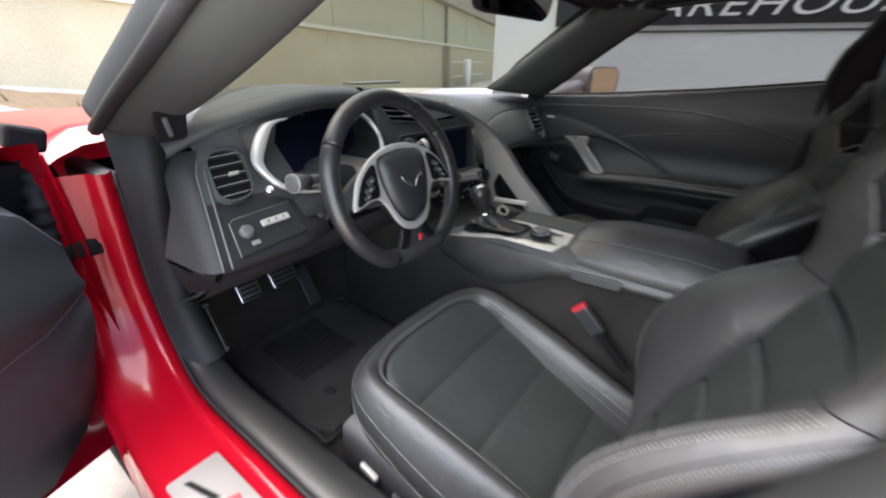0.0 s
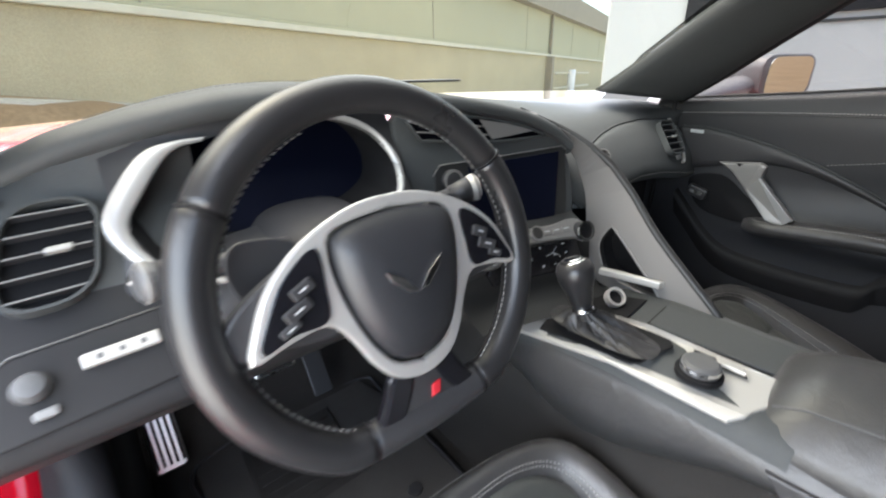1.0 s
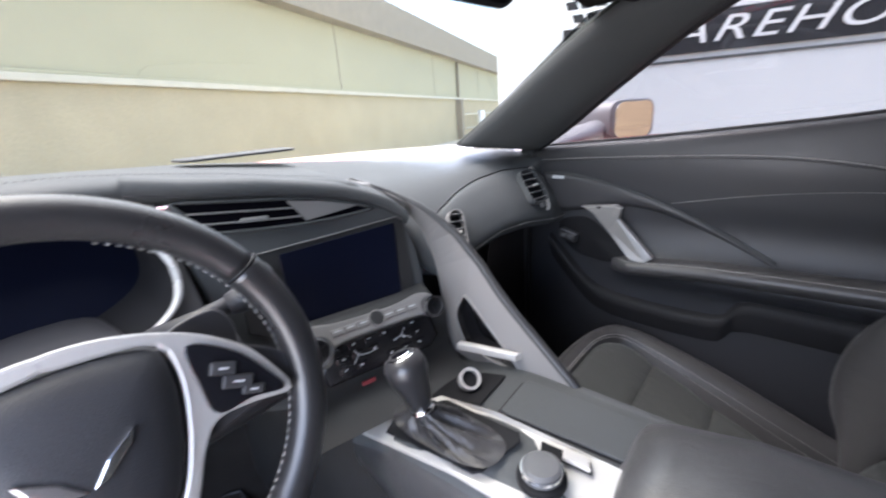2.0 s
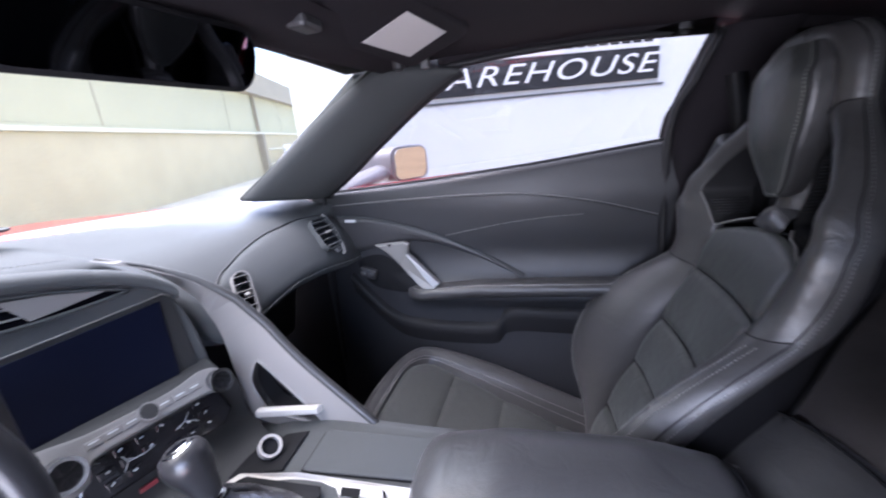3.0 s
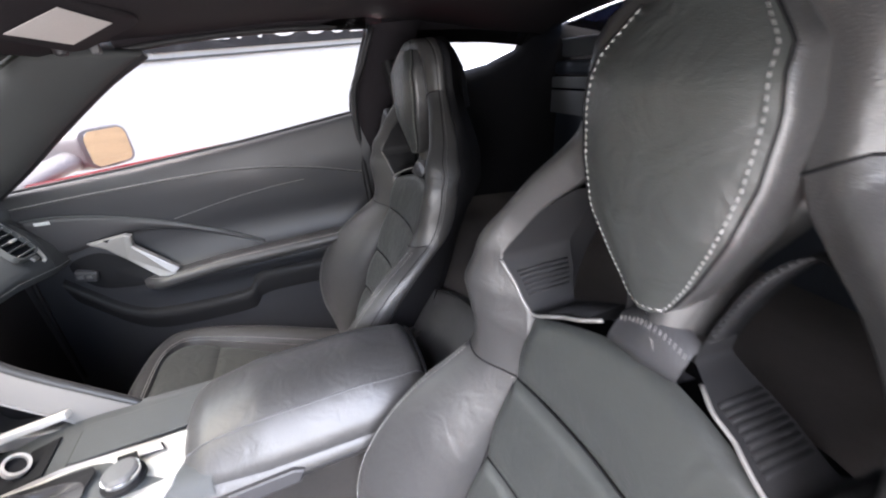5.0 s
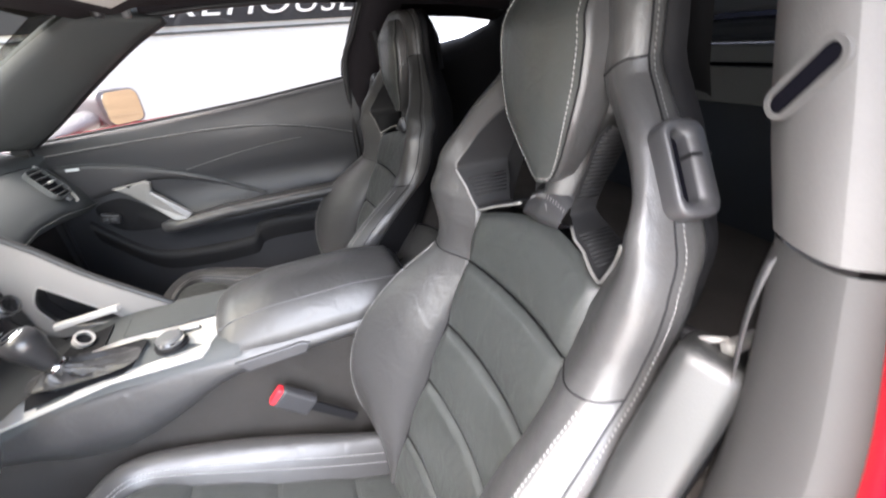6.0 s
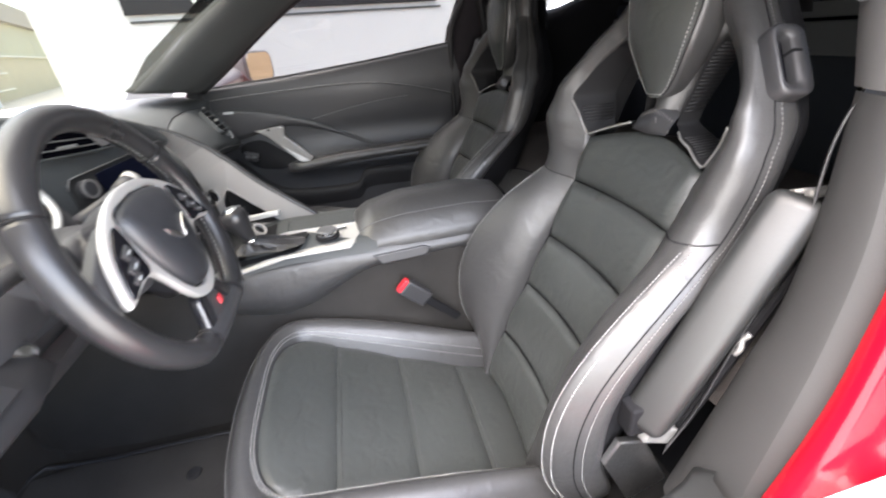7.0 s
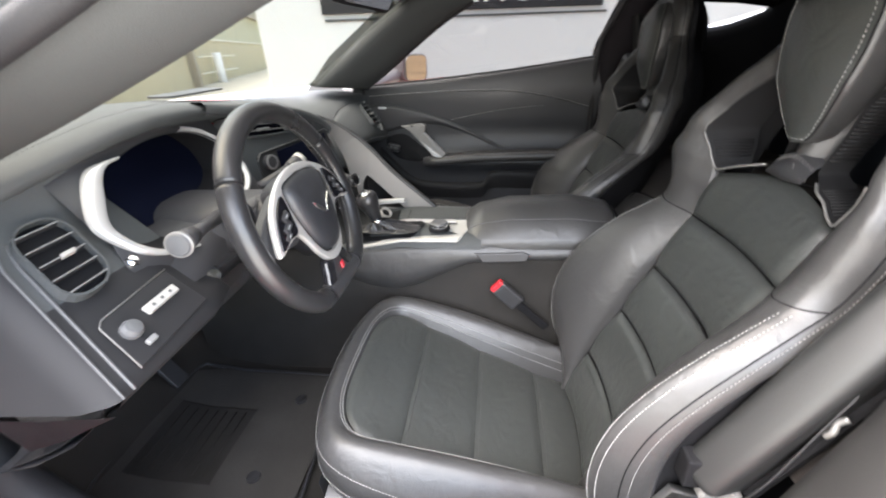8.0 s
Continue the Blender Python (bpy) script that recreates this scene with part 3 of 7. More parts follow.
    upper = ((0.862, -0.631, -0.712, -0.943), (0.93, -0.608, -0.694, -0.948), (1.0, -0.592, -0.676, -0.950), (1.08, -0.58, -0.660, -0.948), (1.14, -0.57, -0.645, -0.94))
    for name, table, mat, label in (("rear_pillar_trim", lower, POST_SHADED, "grey plastic rear pillar trim"), ("upper_pillar_trim", upper, POST_TRIM, "grey upper pillar trim with belt slot")):
        face, chamfer = [], []
        for z, xi, xo, yf in spline(table, 30):
            face.append([(xi, yf - 0.16, z), (xi + 0.003, yf - 0.06, z), (xi - 0.003, yf - 0.036, z), (xi - 0.014, yf - 0.018, z), (xi - 0.032, yf - 0.007, z), ((xi + xo) / 2 - 0.004, yf - 0.002, z), (xo + 0.026, yf, z), (xo + 0.020, yf - 0.001, z)])
            chamfer.append([(xo + 0.020, yf - 0.001, z), (xo + 0.015, yf - 0.004, z), (xo + 0.007, yf - 0.012, z), (xo, yf - 0.020, z), (xo - 0.002, yf - 0.040, z)])
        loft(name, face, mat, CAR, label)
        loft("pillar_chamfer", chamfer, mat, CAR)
    tube("pillar_seal", spline([(-0.748, -0.962, 0.835), (-0.742, -0.962, 0.90), (-0.728, -0.965, 0.97), (-0.708, -0.965, 1.05), (-0.690, -0.960, 1.13)], 24), 0.026, PLASTIC, CAR, "grey rubber seal of the rear pillar", sides=12)
    m = axes((-0.6430, -0.9540, 0.955), (-0.62, 0.10, 0.78), (0.25, 1, 0.05))
    # flat slab painted near black in place of the slot's shaded depth
    part("belt_slot_shade", slab(rounded(0.046, 0.0125, 0.0058), 0.0030, m, 0.001), SLOT_SHADE, CAR)
    part("slot_frame", ringed(rounded(0.053, 0.0200, 0.0095), rounded(0.046, 0.0125, 0.0058), 0.0034, m), POST_TRIM, CAR)
    m = axes((-0.842, -0.882, 0.535), (0.25, 0.62, -0.74), (-0.10, 0.80, 0.60))
    part("sticker", slab(rounded(0.075, 0.050, 0.003), 0.001, m, 0), LABEL, CAR, "white printed label on the painted pillar")
    part("sticker_patch", slab(rounded(0.030, 0.022, 0.002), 0.0006, m @ Matrix.Translation((-0.012, 0.006, 0.001)), 0), YELLOW, CAR)


def rear_cabin():
    """Passenger rear pillar, quarter window, dark rear trim, tailgate and cargo floor."""
    rows = []
    for z, x, y in ((0.30, 0.66, -0.93), (0.60, 0.66, -0.92), (0.90, 0.650, -0.905), (1.0, 0.638, -0.935), (1.12, 0.615, -0.985)):
        rows.append([(x + 0.06, y + 0.02, z), (x + 0.01, y + 0.012, z), (x - 0.012, y - 0.008, z), (x - 0.02, y - 0.05, z), (x - 0.012, y - 0.11, z), (x, y - 0.14, z)])
    cols = [spline([r[k] for r in rows], 24) for k in range(6)]
    loft("passenger_pillar_trim", [spline([c[i] for c in cols], 18) for i in range(24)], HEADLINER, CAR, "black rear pillar trim")
    tube("door_seal", spline([(0.655, -0.895, 0.40), (0.650, -0.892, 0.9), (0.632, -0.935, 1.03), (0.620, -0.975, 1.115)], 30), 0.010, RUBBER, CAR)
    for s in (1, -1):
        # trim round the quarter window: below, and behind
        top = [(0.965, -1.03), (0.970, -1.12), (0.976, -1.20), (0.990, -1.30), (1.02, -1.39), (1.08, -1.45), (1.08, -1.62), (0.99, -2.16)]
        rows = []
        for (z, y) in top:
            x = 0.635 - 0.10 * max(0, -y - 1.05)
            rows.append([(s * (x + 0.02), y, z), (s * x, y, z - 0.012), (s * (x - 0.03), y, z - 0.06), (s * (x - 0.02), y, z - 0.2), (s * (x + 0.02), y, 0.55)])
        loft("quarter_trim", rows, BLACK, CAR, "black quarter trim", smooth=True)
        rows = [[(s * 0.615, -1.04, 1.10), (s * 0.60, -1.25, 1.085), (s * 0.575, -1.46, 1.055)], [(s * 0.635, -1.02, 0.965), (s * 0.625, -1.22, 0.985), (s * 0.59, -1.46, 1.045)]]
        over = [[(s * 0.640, y, z + 0.08), (s * 0.612, y, z + 0.05), (s * (0.618 - 0.05 * max(0, -y - 1.1)), y, z)] for y, z in ((-1.00, 1.075), (-1.10, 1.066), (-1.20, 1.056), (-1.30, 1.047), (-1.39, 1.032), (-1.47, 1.010))]
        loft("quarter_header", over, HEADLINER, CAR)
        pane = loft("quarter_window", rows, PANE, CAR, "small pointed quarter window")
        pane.visible_shadow = False
    rows = [[(0.74, 0.34, 0.74), (0.735, -0.30, 0.76), (0.725, -0.93, 0.79)], [(0.685, 0.12, 0.95), (0.675, -0.40, 0.96), (0.668, -0.94, 0.97)], [(0.625, -0.16, 1.13), (0.615, -0.55, 1.14), (0.612, -0.96, 1.14)]]
    pane = loft("door_window", rows, SIDE_PANE, CAR, "raised side window glass of the passenger door")
    pane.visible_shadow = False
    # tailgate: a clear upper strip, dark tinted glass below, dark frame
    rows = [[(0.62 * u, y, z - 0.05 * u * u) for u in np.linspace(-1, 1, 13)] for y, z in ((-1.44, 1.150), (-1.542, 1.1215))]
    loft("tailgate_frame", rows, BLACK, CAR)
    for name, mat, y0, z0, y1, z1 in (("tailgate_strip", PANE, -1.542, 1.1215, -1.549, 1.1195), ("tailgate_glass", TINTED_PANE, -1.549, 1.1195, -2.15, 0.93)):
        rows = [[(0.60 * u, y, z - 0.05 * u * u) for u in np.linspace(-1, 1, 13)] for y, z in ((y0, z0), (y1, z1))]
        pane = loft(name, rows, mat, CAR, "sloping tailgate glass")
        pane.visible_shadow = False
    part("rear_wall", box((1.3, 0.04, 0.5), Matrix.Translation((0, -2.18, 0.72)), 0.01), NAVY, CAR)
    # cargo blind behind the seats: housing, roller, two slate boards with a dark joint, hanging cloth
    part("blind_housing", box((1.18, 0.03, 0.050), Matrix.Translation((0, -1.535, 1.010)), 0.006), SLATE_DARK, CAR)
    part("blind_roller", box((1.18, 0.05, 0.040), Matrix.Translation((0, -1.525, 0.956)), 0.014, 3), NAVY, CAR, "dark navy rolled cargo blind")
    part("blind_board", box((1.18, 0.018, 0.030), Matrix.Translation((0, -1.500, 0.918)), 0.003), SLATE, CAR, "slate grey board of the cargo blind")
    part("blind_board", box((1.18, 0.018, 0.066), Matrix.Translation((0, -1.500, 0.863)), 0.003), SLATE, CAR)
    part("blind_joint", box((1.18, 0.010, 0.010), Matrix.Translation((0, -1.504, 0.8995)), 0), SLOT_SHADE, CAR)
    part("blind_cloth", box((1.18, 0.016, 0.26), Matrix.Translation((0, -1.520, 0.700)), 0.005), NAVY, CAR)
    # cargo floor rising behind the console
    rows = []
    for y, z in ((-0.90, 0.44), (-0.93, 0.51), (-0.965, 0.552), (-1.02, 0.580), (-1.10, 0.598), (-1.22, 0.602), (-1.35, 0.592), (-1.8, 0.57), (-2.16, 0.56)):
        rows.append([(x, y - 0.03 * (abs(x) / 0.6) ** 2, z - 0.02 * abs(x)) for x in np.linspace(-0.66, 0.66, 23)])
    tagged(loft("cargo_floor", rows, CARGO), "dark carpeted cargo floor behind the seats", "floor", kind="structure")
    hook = thing("cargo_hook", "small chrome tie-down hook on the cargo floor", "hook", (0.48, -1.36, 0.585))
    a = np.linspace(0, math.pi, 12)
    tube("loop", [(0.48 + 0.022 * math.cos(q), -1.36, 0.592 + 0.035 * math.sin(q)) for q in a], 0.004, CHROME, hook)
    part("base", box((0.06, 0.025, 0.01), Matrix.Translation((0.48, -1.36, 0.586)), 0.003), BLACK, hook)


def footwells():
    rows = []
    for y, z in ((-1.0, 0.10), (-0.75, 0.10), (-0.3, 0.098), (0.15, 0.10), (0.30, 0.12), (0.42, 0.20), (0.52, 0.36), (0.58, 0.62)):
        rows.append([(x, y, z + (0.03 if abs(x) > 0.7 else 0)) for x in np.linspace(-0.74, 0.66, 25)])
    tagged(loft("floor", rows, CARPET), "dark carpeted cabin floor", "floor", kind="structure")
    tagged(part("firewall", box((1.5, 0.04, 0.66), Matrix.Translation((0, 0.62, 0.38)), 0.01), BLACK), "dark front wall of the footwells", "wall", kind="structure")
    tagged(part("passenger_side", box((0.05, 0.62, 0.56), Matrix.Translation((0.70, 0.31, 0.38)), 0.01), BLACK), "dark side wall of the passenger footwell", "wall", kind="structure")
    tagged(part("driver_kick_panel", box((0.05, 0.42, 0.62), Matrix.Translation((-0.735, 0.40, 0.42)), 0.02), PLASTIC), "dark kick panel beside the pedals", "wall", kind="structure")
    # underside, so that no light comes from below
    tagged(part("underbody", box((1.84, 4.0, 0.04), Matrix.Translation((0, -0.2, 0.06)), 0.01), BLACK), "black underbody of the car", "underbody", kind="structure")


def outer_body():
    """The rest of the body shell: rear quarters, tail, nose and wheels."""
    for s in (-1, 1):
        rows = []
        for y, w, h in ((-1.04, 0.930, 0.86), (-1.15, 0.950, 0.875), (-1.36, 0.968, 0.89), (-1.60, 0.962, 0.885), (-1.90, 0.930, 0.875), (-2.14, 0.880, 0.87), (-2.24, 0.84, 0.85)):
            arch = 0.36 * max(0, 1 - ((y + 1.42) / 0.40) ** 2) ** 0.5
            low = max(0.20, 0.33 + arch if arch > 0 else 0.20)
            rows.append([(s * (w - 0.02), y, low), (s * w, y, low + (h - low) * 0.3), (s * (w + 0.004), y, low + (h - low) * 0.6), (s * (w - 0.03), y, h - 0.05), (s * (w - 0.12), y, h), (s * 0.66, y, h + 0.03), (s * 0.60, y, h + 0.04)])
        loft("rear_quarter", rows, RED, CAR, "glossy red rear quarter panel")
        rows = []
        for y, w in ((0.36, 0.95), (0.7, 0.955), (1.0, 0.955), (1.36, 0.95), (1.7, 0.93), (2.0, 0.86), (2.2, 0.70)):
            arch = 0.36 * max(0, 1 - ((y - 1.36) / 0.40) ** 2) ** 0.5
            low = 0.33 + arch if arch > 0 else 0.16
            rows.append([(s * (w - 0.004), y, low + (0.66 - low) * t) for t in (0, 0.35, 0.7, 1)])
        loft("front_wing", rows, RED, CAR, "glossy red front wing")
        for y in (1.36, -1.42):
            wheel = new("wheel")
            wheel.location = (s * 0.80, y, 0.33)
            wheel.parent = CAR
            m = axes((s * 0.80, y, 0.33), (0, 1, 0), (s, 0, 0))
            part("tyre", lathe([(0.225, -0.10), (0.31, -0.12), (0.33, -0.10), (0.33, 0.10), (0.31, 0.12), (0.225, 0.11)], m, 40), RUBBER, wheel, "black tyre")
            part("rim", lathe([(0.225, 0.10), (0.215, 0.085), (0.205, 0.05), (0.05, 0.06), (0.03, 0.085), (0.01, 0.086)], m, 40), STEEL, wheel, "metal wheel rim")
    rows = [[(0.84 * u, -2.24 - 0.05 * (1 - u * u), z) for u in np.linspace(-1, 1, 13)] for z in (0.22, 0.45, 0.62, 0.80, 0.875)]
    loft("tail_panel", rows, RED, CAR, "glossy red tail panel")
    rows = [[(0.90 * u, -2.28 + 0.10 * t + 0.05 * u * u, 0.875 + 0.04 * t) for u in np.linspace(-1, 1, 13)] for t in (0, 1)]
    loft("tail_lid", rows, RED, CAR)
    rows = [[(w * u, y + 0.18 * (1 - u * u), z) for u in np.linspace(-1, 1, 17)] for y, z, w in ((1.98, 0.72, 0.90), (2.06, 0.62, 0.88), (2.12, 0.50, 0.86), (2.12, 0.30, 0.86), (2.06, 0.16, 0.84))]
    loft("nose", rows, RED, CAR, "glossy red nose")


bonnet()
outer_body()
glasshouse()
jamb()
rear_cabin()
footwells()


# ---- seats ----
def back_y(z):
    """How far back the middle of the backrest stands at a height."""
    return lerp_table(z, (0.16, 0.30, 0.433, 0.54, 0.654, 0.778, 0.84, 1.10), (-0.70, -0.752, -0.817, -0.868, -0.916, -0.968, -0.980, -0.990))


def cushion_z(y):
    return 0.336 + 0.42 * (y + 0.371)


def pillow(name, rows, mat, parent, label="", sink=0.006, edge=0.16):
    """A padded panel: a skin whose rim turns down towards its seams."""
    g = np.array(rows, float)
    n, m = g.shape[:2]
    du, dv = np.gradient(g, axis=0), np.gradient(g, axis=1)
    nrm = np.cross(du, dv)
    nrm /= np.linalg.norm(nrm, axis=2)[:, :, None] + 1e-9
    if nrm[n // 2, m // 2, 2] + nrm[n // 2, m // 2, 1] < 0:
        nrm = -nrm
    a = np.minimum(np.linspace(0, 1, n), np.linspace(1, 0, n))[:, None] / edge
    b = np.minimum(np.linspace(0, 1, m), np.linspace(1, 0, m))[None, :] / edge
    h = np.clip(np.minimum(np.minimum(a * n / max(n, m) * 1.6, b * m / max(n, m) * 1.6), 1.0), 0, 1)
    h = np.sqrt(np.clip(1 - (1 - h) ** 2, 0, 1)) - 1
    return loft(name, g + nrm * (h * sink)[:, :, None], mat, parent, label)


def bucket_seat(cx, out, label, lean=0.0):
    """A leather bucket seat. cx: its middle; out: the side of the door (-1 or 1); lean: how far its head is set back."""
    seat = thing("bucket_seat", label, "car seat", (cx, -0.55, 0.10), group="bucket seats")
    at = lambda x, y, z: np.array((cx + x, y - lean * lerp_table(z, (0.52, 0.76), (0.0, 1.0)) + 0.095 * x * lerp_table(z, (0.66, 0.77), (0.0, 1.0)), z))
    threads, fine, faint = [], [], []

    # cushion: seamed middle
    def mid_x(y):
        return lerp_table(y, (-0.76, -0.62, -0.50, -0.38, -0.31, -0.27, -0.25), (0.145, 0.150, 0.160, 0.175, 0.184, 0.180, 0.165))

    edges = (-0.775, -0.635, -0.501, -0.371, -0.254)
    for k in range(4):
        rows = []
        for t in np.linspace(0, 1, 13):
            row = []
            for u in np.linspace(-1, 1, 31):
                y1 = edges[k + 1]
                if k == 3:
                    y1 -= 0.05 * abs(u) ** 6
                y = edges[k] + (y1 - edges[k]) * t
                row.append(at(u * mid_x(y), y, cushion_z(y) + 0.004 * math.sin(math.pi * t) - 0.003 * u * u + 0.0025 * noise.noise((u * 2, y * 9, cx))))
            rows.append(row)
        pillow("cushion_panel", rows, LEATHER_FLAT, seat, sink=0.004, edge=0.08)
        if k:
            threads.append([at(u * mid_x(edges[k]), edges[k] - 0.007, cushion_z(edges[k]) - 0.0025 - 0.006 * u * u) for u in np.linspace(-0.97, 0.97, 20)])
    # the padded rim: up one side, round the front, down the other
    half_in = [(0.145, -0.79), (0.150, -0.62), (0.160, -0.50), (0.175, -0.38), (0.183, -0.314), (0.174, -0.289), (0.153, -0.271), (0.100, -0.256), (0.0, -0.253)]
    half_out = [(0.215, -0.80), (0.238, -0.62), (0.252, -0.50), (0.254, -0.38), (0.247, -0.305), (0.229, -0.262), (0.196, -0.237), (0.12, -0.218), (0.0, -0.210)]
    high = (0.075, 0.062, 0.052, 0.034, 0.018, 0.010, 0.005, 0.002, 0.0)
    inner = spline([(-x, y, h) for (x, y), h in zip(half_in, high)] + [(x, y, h) for (x, y), h in zip(half_in[-2::-1], high[-2::-1])], 81)
    outer = spline([(-x, y) for x, y in half_out] + [(x, y) for x, y in half_out[-2::-1]], 81)
    rows = []
    for (xi, yi, h), (xo, yo) in zip(inner, outer):
        row = []
        for t in np.linspace(0, 1, 12):
            x, y = xi + (xo - xi) * t, yi + (yo - yi) * t
            lift = h * math.sin(math.pi * min(t * 0.86, 1) ** 0.85) + 0.006 * math.sin(math.pi * t) - 0.006 * (1 - min(1, t / 0.08)) ** 2 - 0.014 * t**4
            if not row:
                row.append(at(xi - (xo - xi) * 0.10, yi - (yo - yi) * 0.10, cushion_z(yi) - 0.026))
            row.append(at(x, y, cushion_z(y) + lift))
        last = row[-1]
        push = np.array((xo - xi, yo - yi, 0))
        push /= np.linalg.norm(push)
        for d, o in ((0.010, 0.006), (0.028, 0.010), (0.055, 0.010), (0.09, 0.004), (0.13, -0.012), (0.17, -0.03)):
            row.append(last + push * o - np.array((0, 0, d * (1.0 if yo < -0.4 else 0.9))))
        rows.append(row)
    for name, a, b in (("side_bolster", 0, 32), ("front_bolster", 31, 50), ("side_bolster", 49, 81)):
        loft(name, rows[a:b], LEATHER, seat)
    rim_lines = [[rows[i][k] + np.array((0, 0, 0.0008)) for i in range(3, 78)] for k in (2, 3)]
    stitches("rim_stitching", rim_lines, seat, 0.0010, 0.0036, 0.0020)
    fine.append([rows[i][13] + np.array((0, 0, 0.002)) for i in range(3, 78)])
    fine.append([rows[i][15] + (rows[i][15] - rows[i][9]) * 0.02 for i in range(3, 78)])

    # backrest: seamed middle
    def mid_b(z):
        return lerp_table(z, (0.20, 0.30, 0.45, 0.60, 0.66, 0.74), (0.118, 0.124, 0.130, 0.135, 0.134, 0.131))

    edges = (0.20, 0.315, 0.433, 0.540, 0.656)
    seams = []
    for k in range(4):
        rows = []
        for t in np.linspace(0, 1, 15):
            z = edges[k] + (edges[k + 1] - edges[k]) * t
            rows.append([at(u * mid_b(z), back_y(z) + 0.007 * math.sin(math.pi * t) + 0.012 * u * u + 0.002 * noise.noise((u * 2, z * 11, cx)), z) for u in np.linspace(-1, 1, 27)])
        pillow("backrest_panel", rows, LEATHER_FLAT, seat, sink=0.008, edge=0.09)
        if k:
            z = edges[k]
            seams.append([at(u * mid_b(z), back_y(z) + 0.012 * u * u - 0.0035, z) for u in np.linspace(-0.97, 0.97, 16)])
    rows = []
    for t in np.linspace(0, 1, 15):
        row = []
        for u in np.linspace(-1, 1, 27):
            top = 0.768 - 0.028 * abs(u) ** 1.6
            z = 0.656 + (top - 0.656) * t
            row.append(at(u * mid_b(z), back_y(z) + 0.012 * u * u + 0.006 * math.sin(math.pi * t), z))
        rows.append(row)
    pillow("shoulder_panel", rows, LEATHER_FLAT, seat, "plain black leather shoulder panel", sink=0.008, edge=0.10)
    seams.append([at(u * mid_b(0.656), back_y(0.656) + 0.012 * u * u - 0.0035, 0.656) for u in np.linspace(-0.97, 0.97, 16)])
    # each side: an ear-shaped bolster that runs on as the shoulder and the frame of the head
    # inner edge (x, z), crest (x, y, z), swell, depth of the side band
    # its width and its depth
    edge_table = [(0.118, 0.185, 0.196, -0.745, 0.190, 0.014, 0.90, 0.90), (0.120, 0.250, 0.224, -0.708, 0.258, 0.017, 1.0, 1.0), (0.124, 0.312, 0.231, -0.682, 0.332, 0.019, 1.0, 1.0),
                  (0.128, 0.385, 0.233, -0.680, 0.418, 0.020, 1.0, 1.0), (0.131, 0.455, 0.232, -0.700, 0.490, 0.020, 1.0, 1.0), (0.134, 0.520, 0.229, -0.738, 0.550, 0.019, 1.0, 1.0),
                  (0.135, 0.575, 0.222, -0.792, 0.605, 0.017, 0.95, 0.95), (0.135, 0.620, 0.211, -0.846, 0.645, 0.014, 0.85, 0.85), (0.134, 0.655, 0.204, -0.880, 0.672, 0.013, 0.75, 0.78),
                  (0.132, 0.690, 0.202, -0.895, 0.705, 0.014, 0.68, 0.75), (0.131, 0.722, 0.206, -0.898, 0.740, 0.015, 0.60, 0.72), (0.140, 0.757, 0.207, -0.900, 0.775, 0.014, 0.50, 0.70),
                  (0.155, 0.785, 0.201, -0.911, 0.804, 0.011, 0.42, 0.74), (0.164, 0.811, 0.191, -0.918, 0.834, 0.009, 0.35, 0.68), (0.150, 0.846, 0.171, -0.938, 0.868, 0.008, 0.30, 0.58),
                  (0.125, 0.880, 0.146, -0.955, 0.904, 0.008, 0.30, 0.45), (0.092, 0.910, 0.119, -0.969, 0.932, 0.007, 0.40, 0.38), (0.074, 0.940, 0.100, -0.977, 0.956, 0.005, 0.50, 0.34),
                  (0.070, 0.980, 0.096, -0.979, 0.995, 0.004, 0.50, 0.34), (0.064, 1.012, 0.088, -0.981, 1.030, 0.004, 0.48, 0.34), (0.038, 1.038, 0.050, -0.985, 1.058, 0.003, 0.40, 0.34), (0.001, 1.046, 0.002, -0.988, 1.066, 0.002, 0.0, 0.34)]
    # how far the shoulder's inner edge stands forward round the opening
    fore_edge = lambda z: lerp_table(z, (0.70, 0.742, 0.785, 0.812, 0.846, 0.88, 0.91), (0.0, 0.006, 0.028, 0.042, 0.026, 0.014, 0.0))
    across = (0.0, 0.04, 0.11, 0.22, 0.36, 0.52, 0.68, 0.82, 0.93, 1.0)
    band = ((0.004, -0.003), (0.010, -0.009), (0.016, -0.019), (0.0205, -0.031), (0.0228, -0.038), (0.0258, -0.050), (0.0268, -0.064), (0.0245, -0.079), (0.016, -0.089), (0.002, -0.093))
    CREST, SEAM = 10, 15
    for s in (-1, 1):
        rows = []
        for xi, zi, xc, yc, zc, puff, short, deep in spline(edge_table, 88):
            ear = lerp_table(zc, (0.56, 0.70), (1.0, 0.0))
            a, b = np.array((xi, back_y(zi) + 0.006 + fore_edge(zi), zi)), np.array((xc, yc, zc))
            way = np.array((-0.45 * ear, 1.0 - 0.25 * ear, 0.25 * ear))
            row = [at(s * (xi + 0.003), a[1] - 0.020, zi)]
            for t in across:
                p = a + (b - a) * t
                p += way * (puff * math.sin(math.pi * t ** (1.5 - 0.7 * ear)) + (0.001 + 0.005 * ear) * (1 - (1 - min(1, t / 0.11)) ** 2) * (1 - t))
                crease = 0.0016 * noise.noise((p[0] * 16, p[2] * 13, cx + 3 * s)) * math.sin(math.pi * t)
                row.append(at(s * p[0], p[1] + crease, p[2]))
            for dx, dy in band:
                row.append(at(s * (xc + dx * short), yc + dy * deep, zc - 0.1 * dy * short))
            rows.append(row)
        top = next(i for i, r in enumerate(rows) if r[CREST][2] > 0.672)
        hem = next(i for i, r in enumerate(rows) if r[CREST][2] > 0.950)
        loft("side_wing", rows[: top + 1], LEATHER, seat)
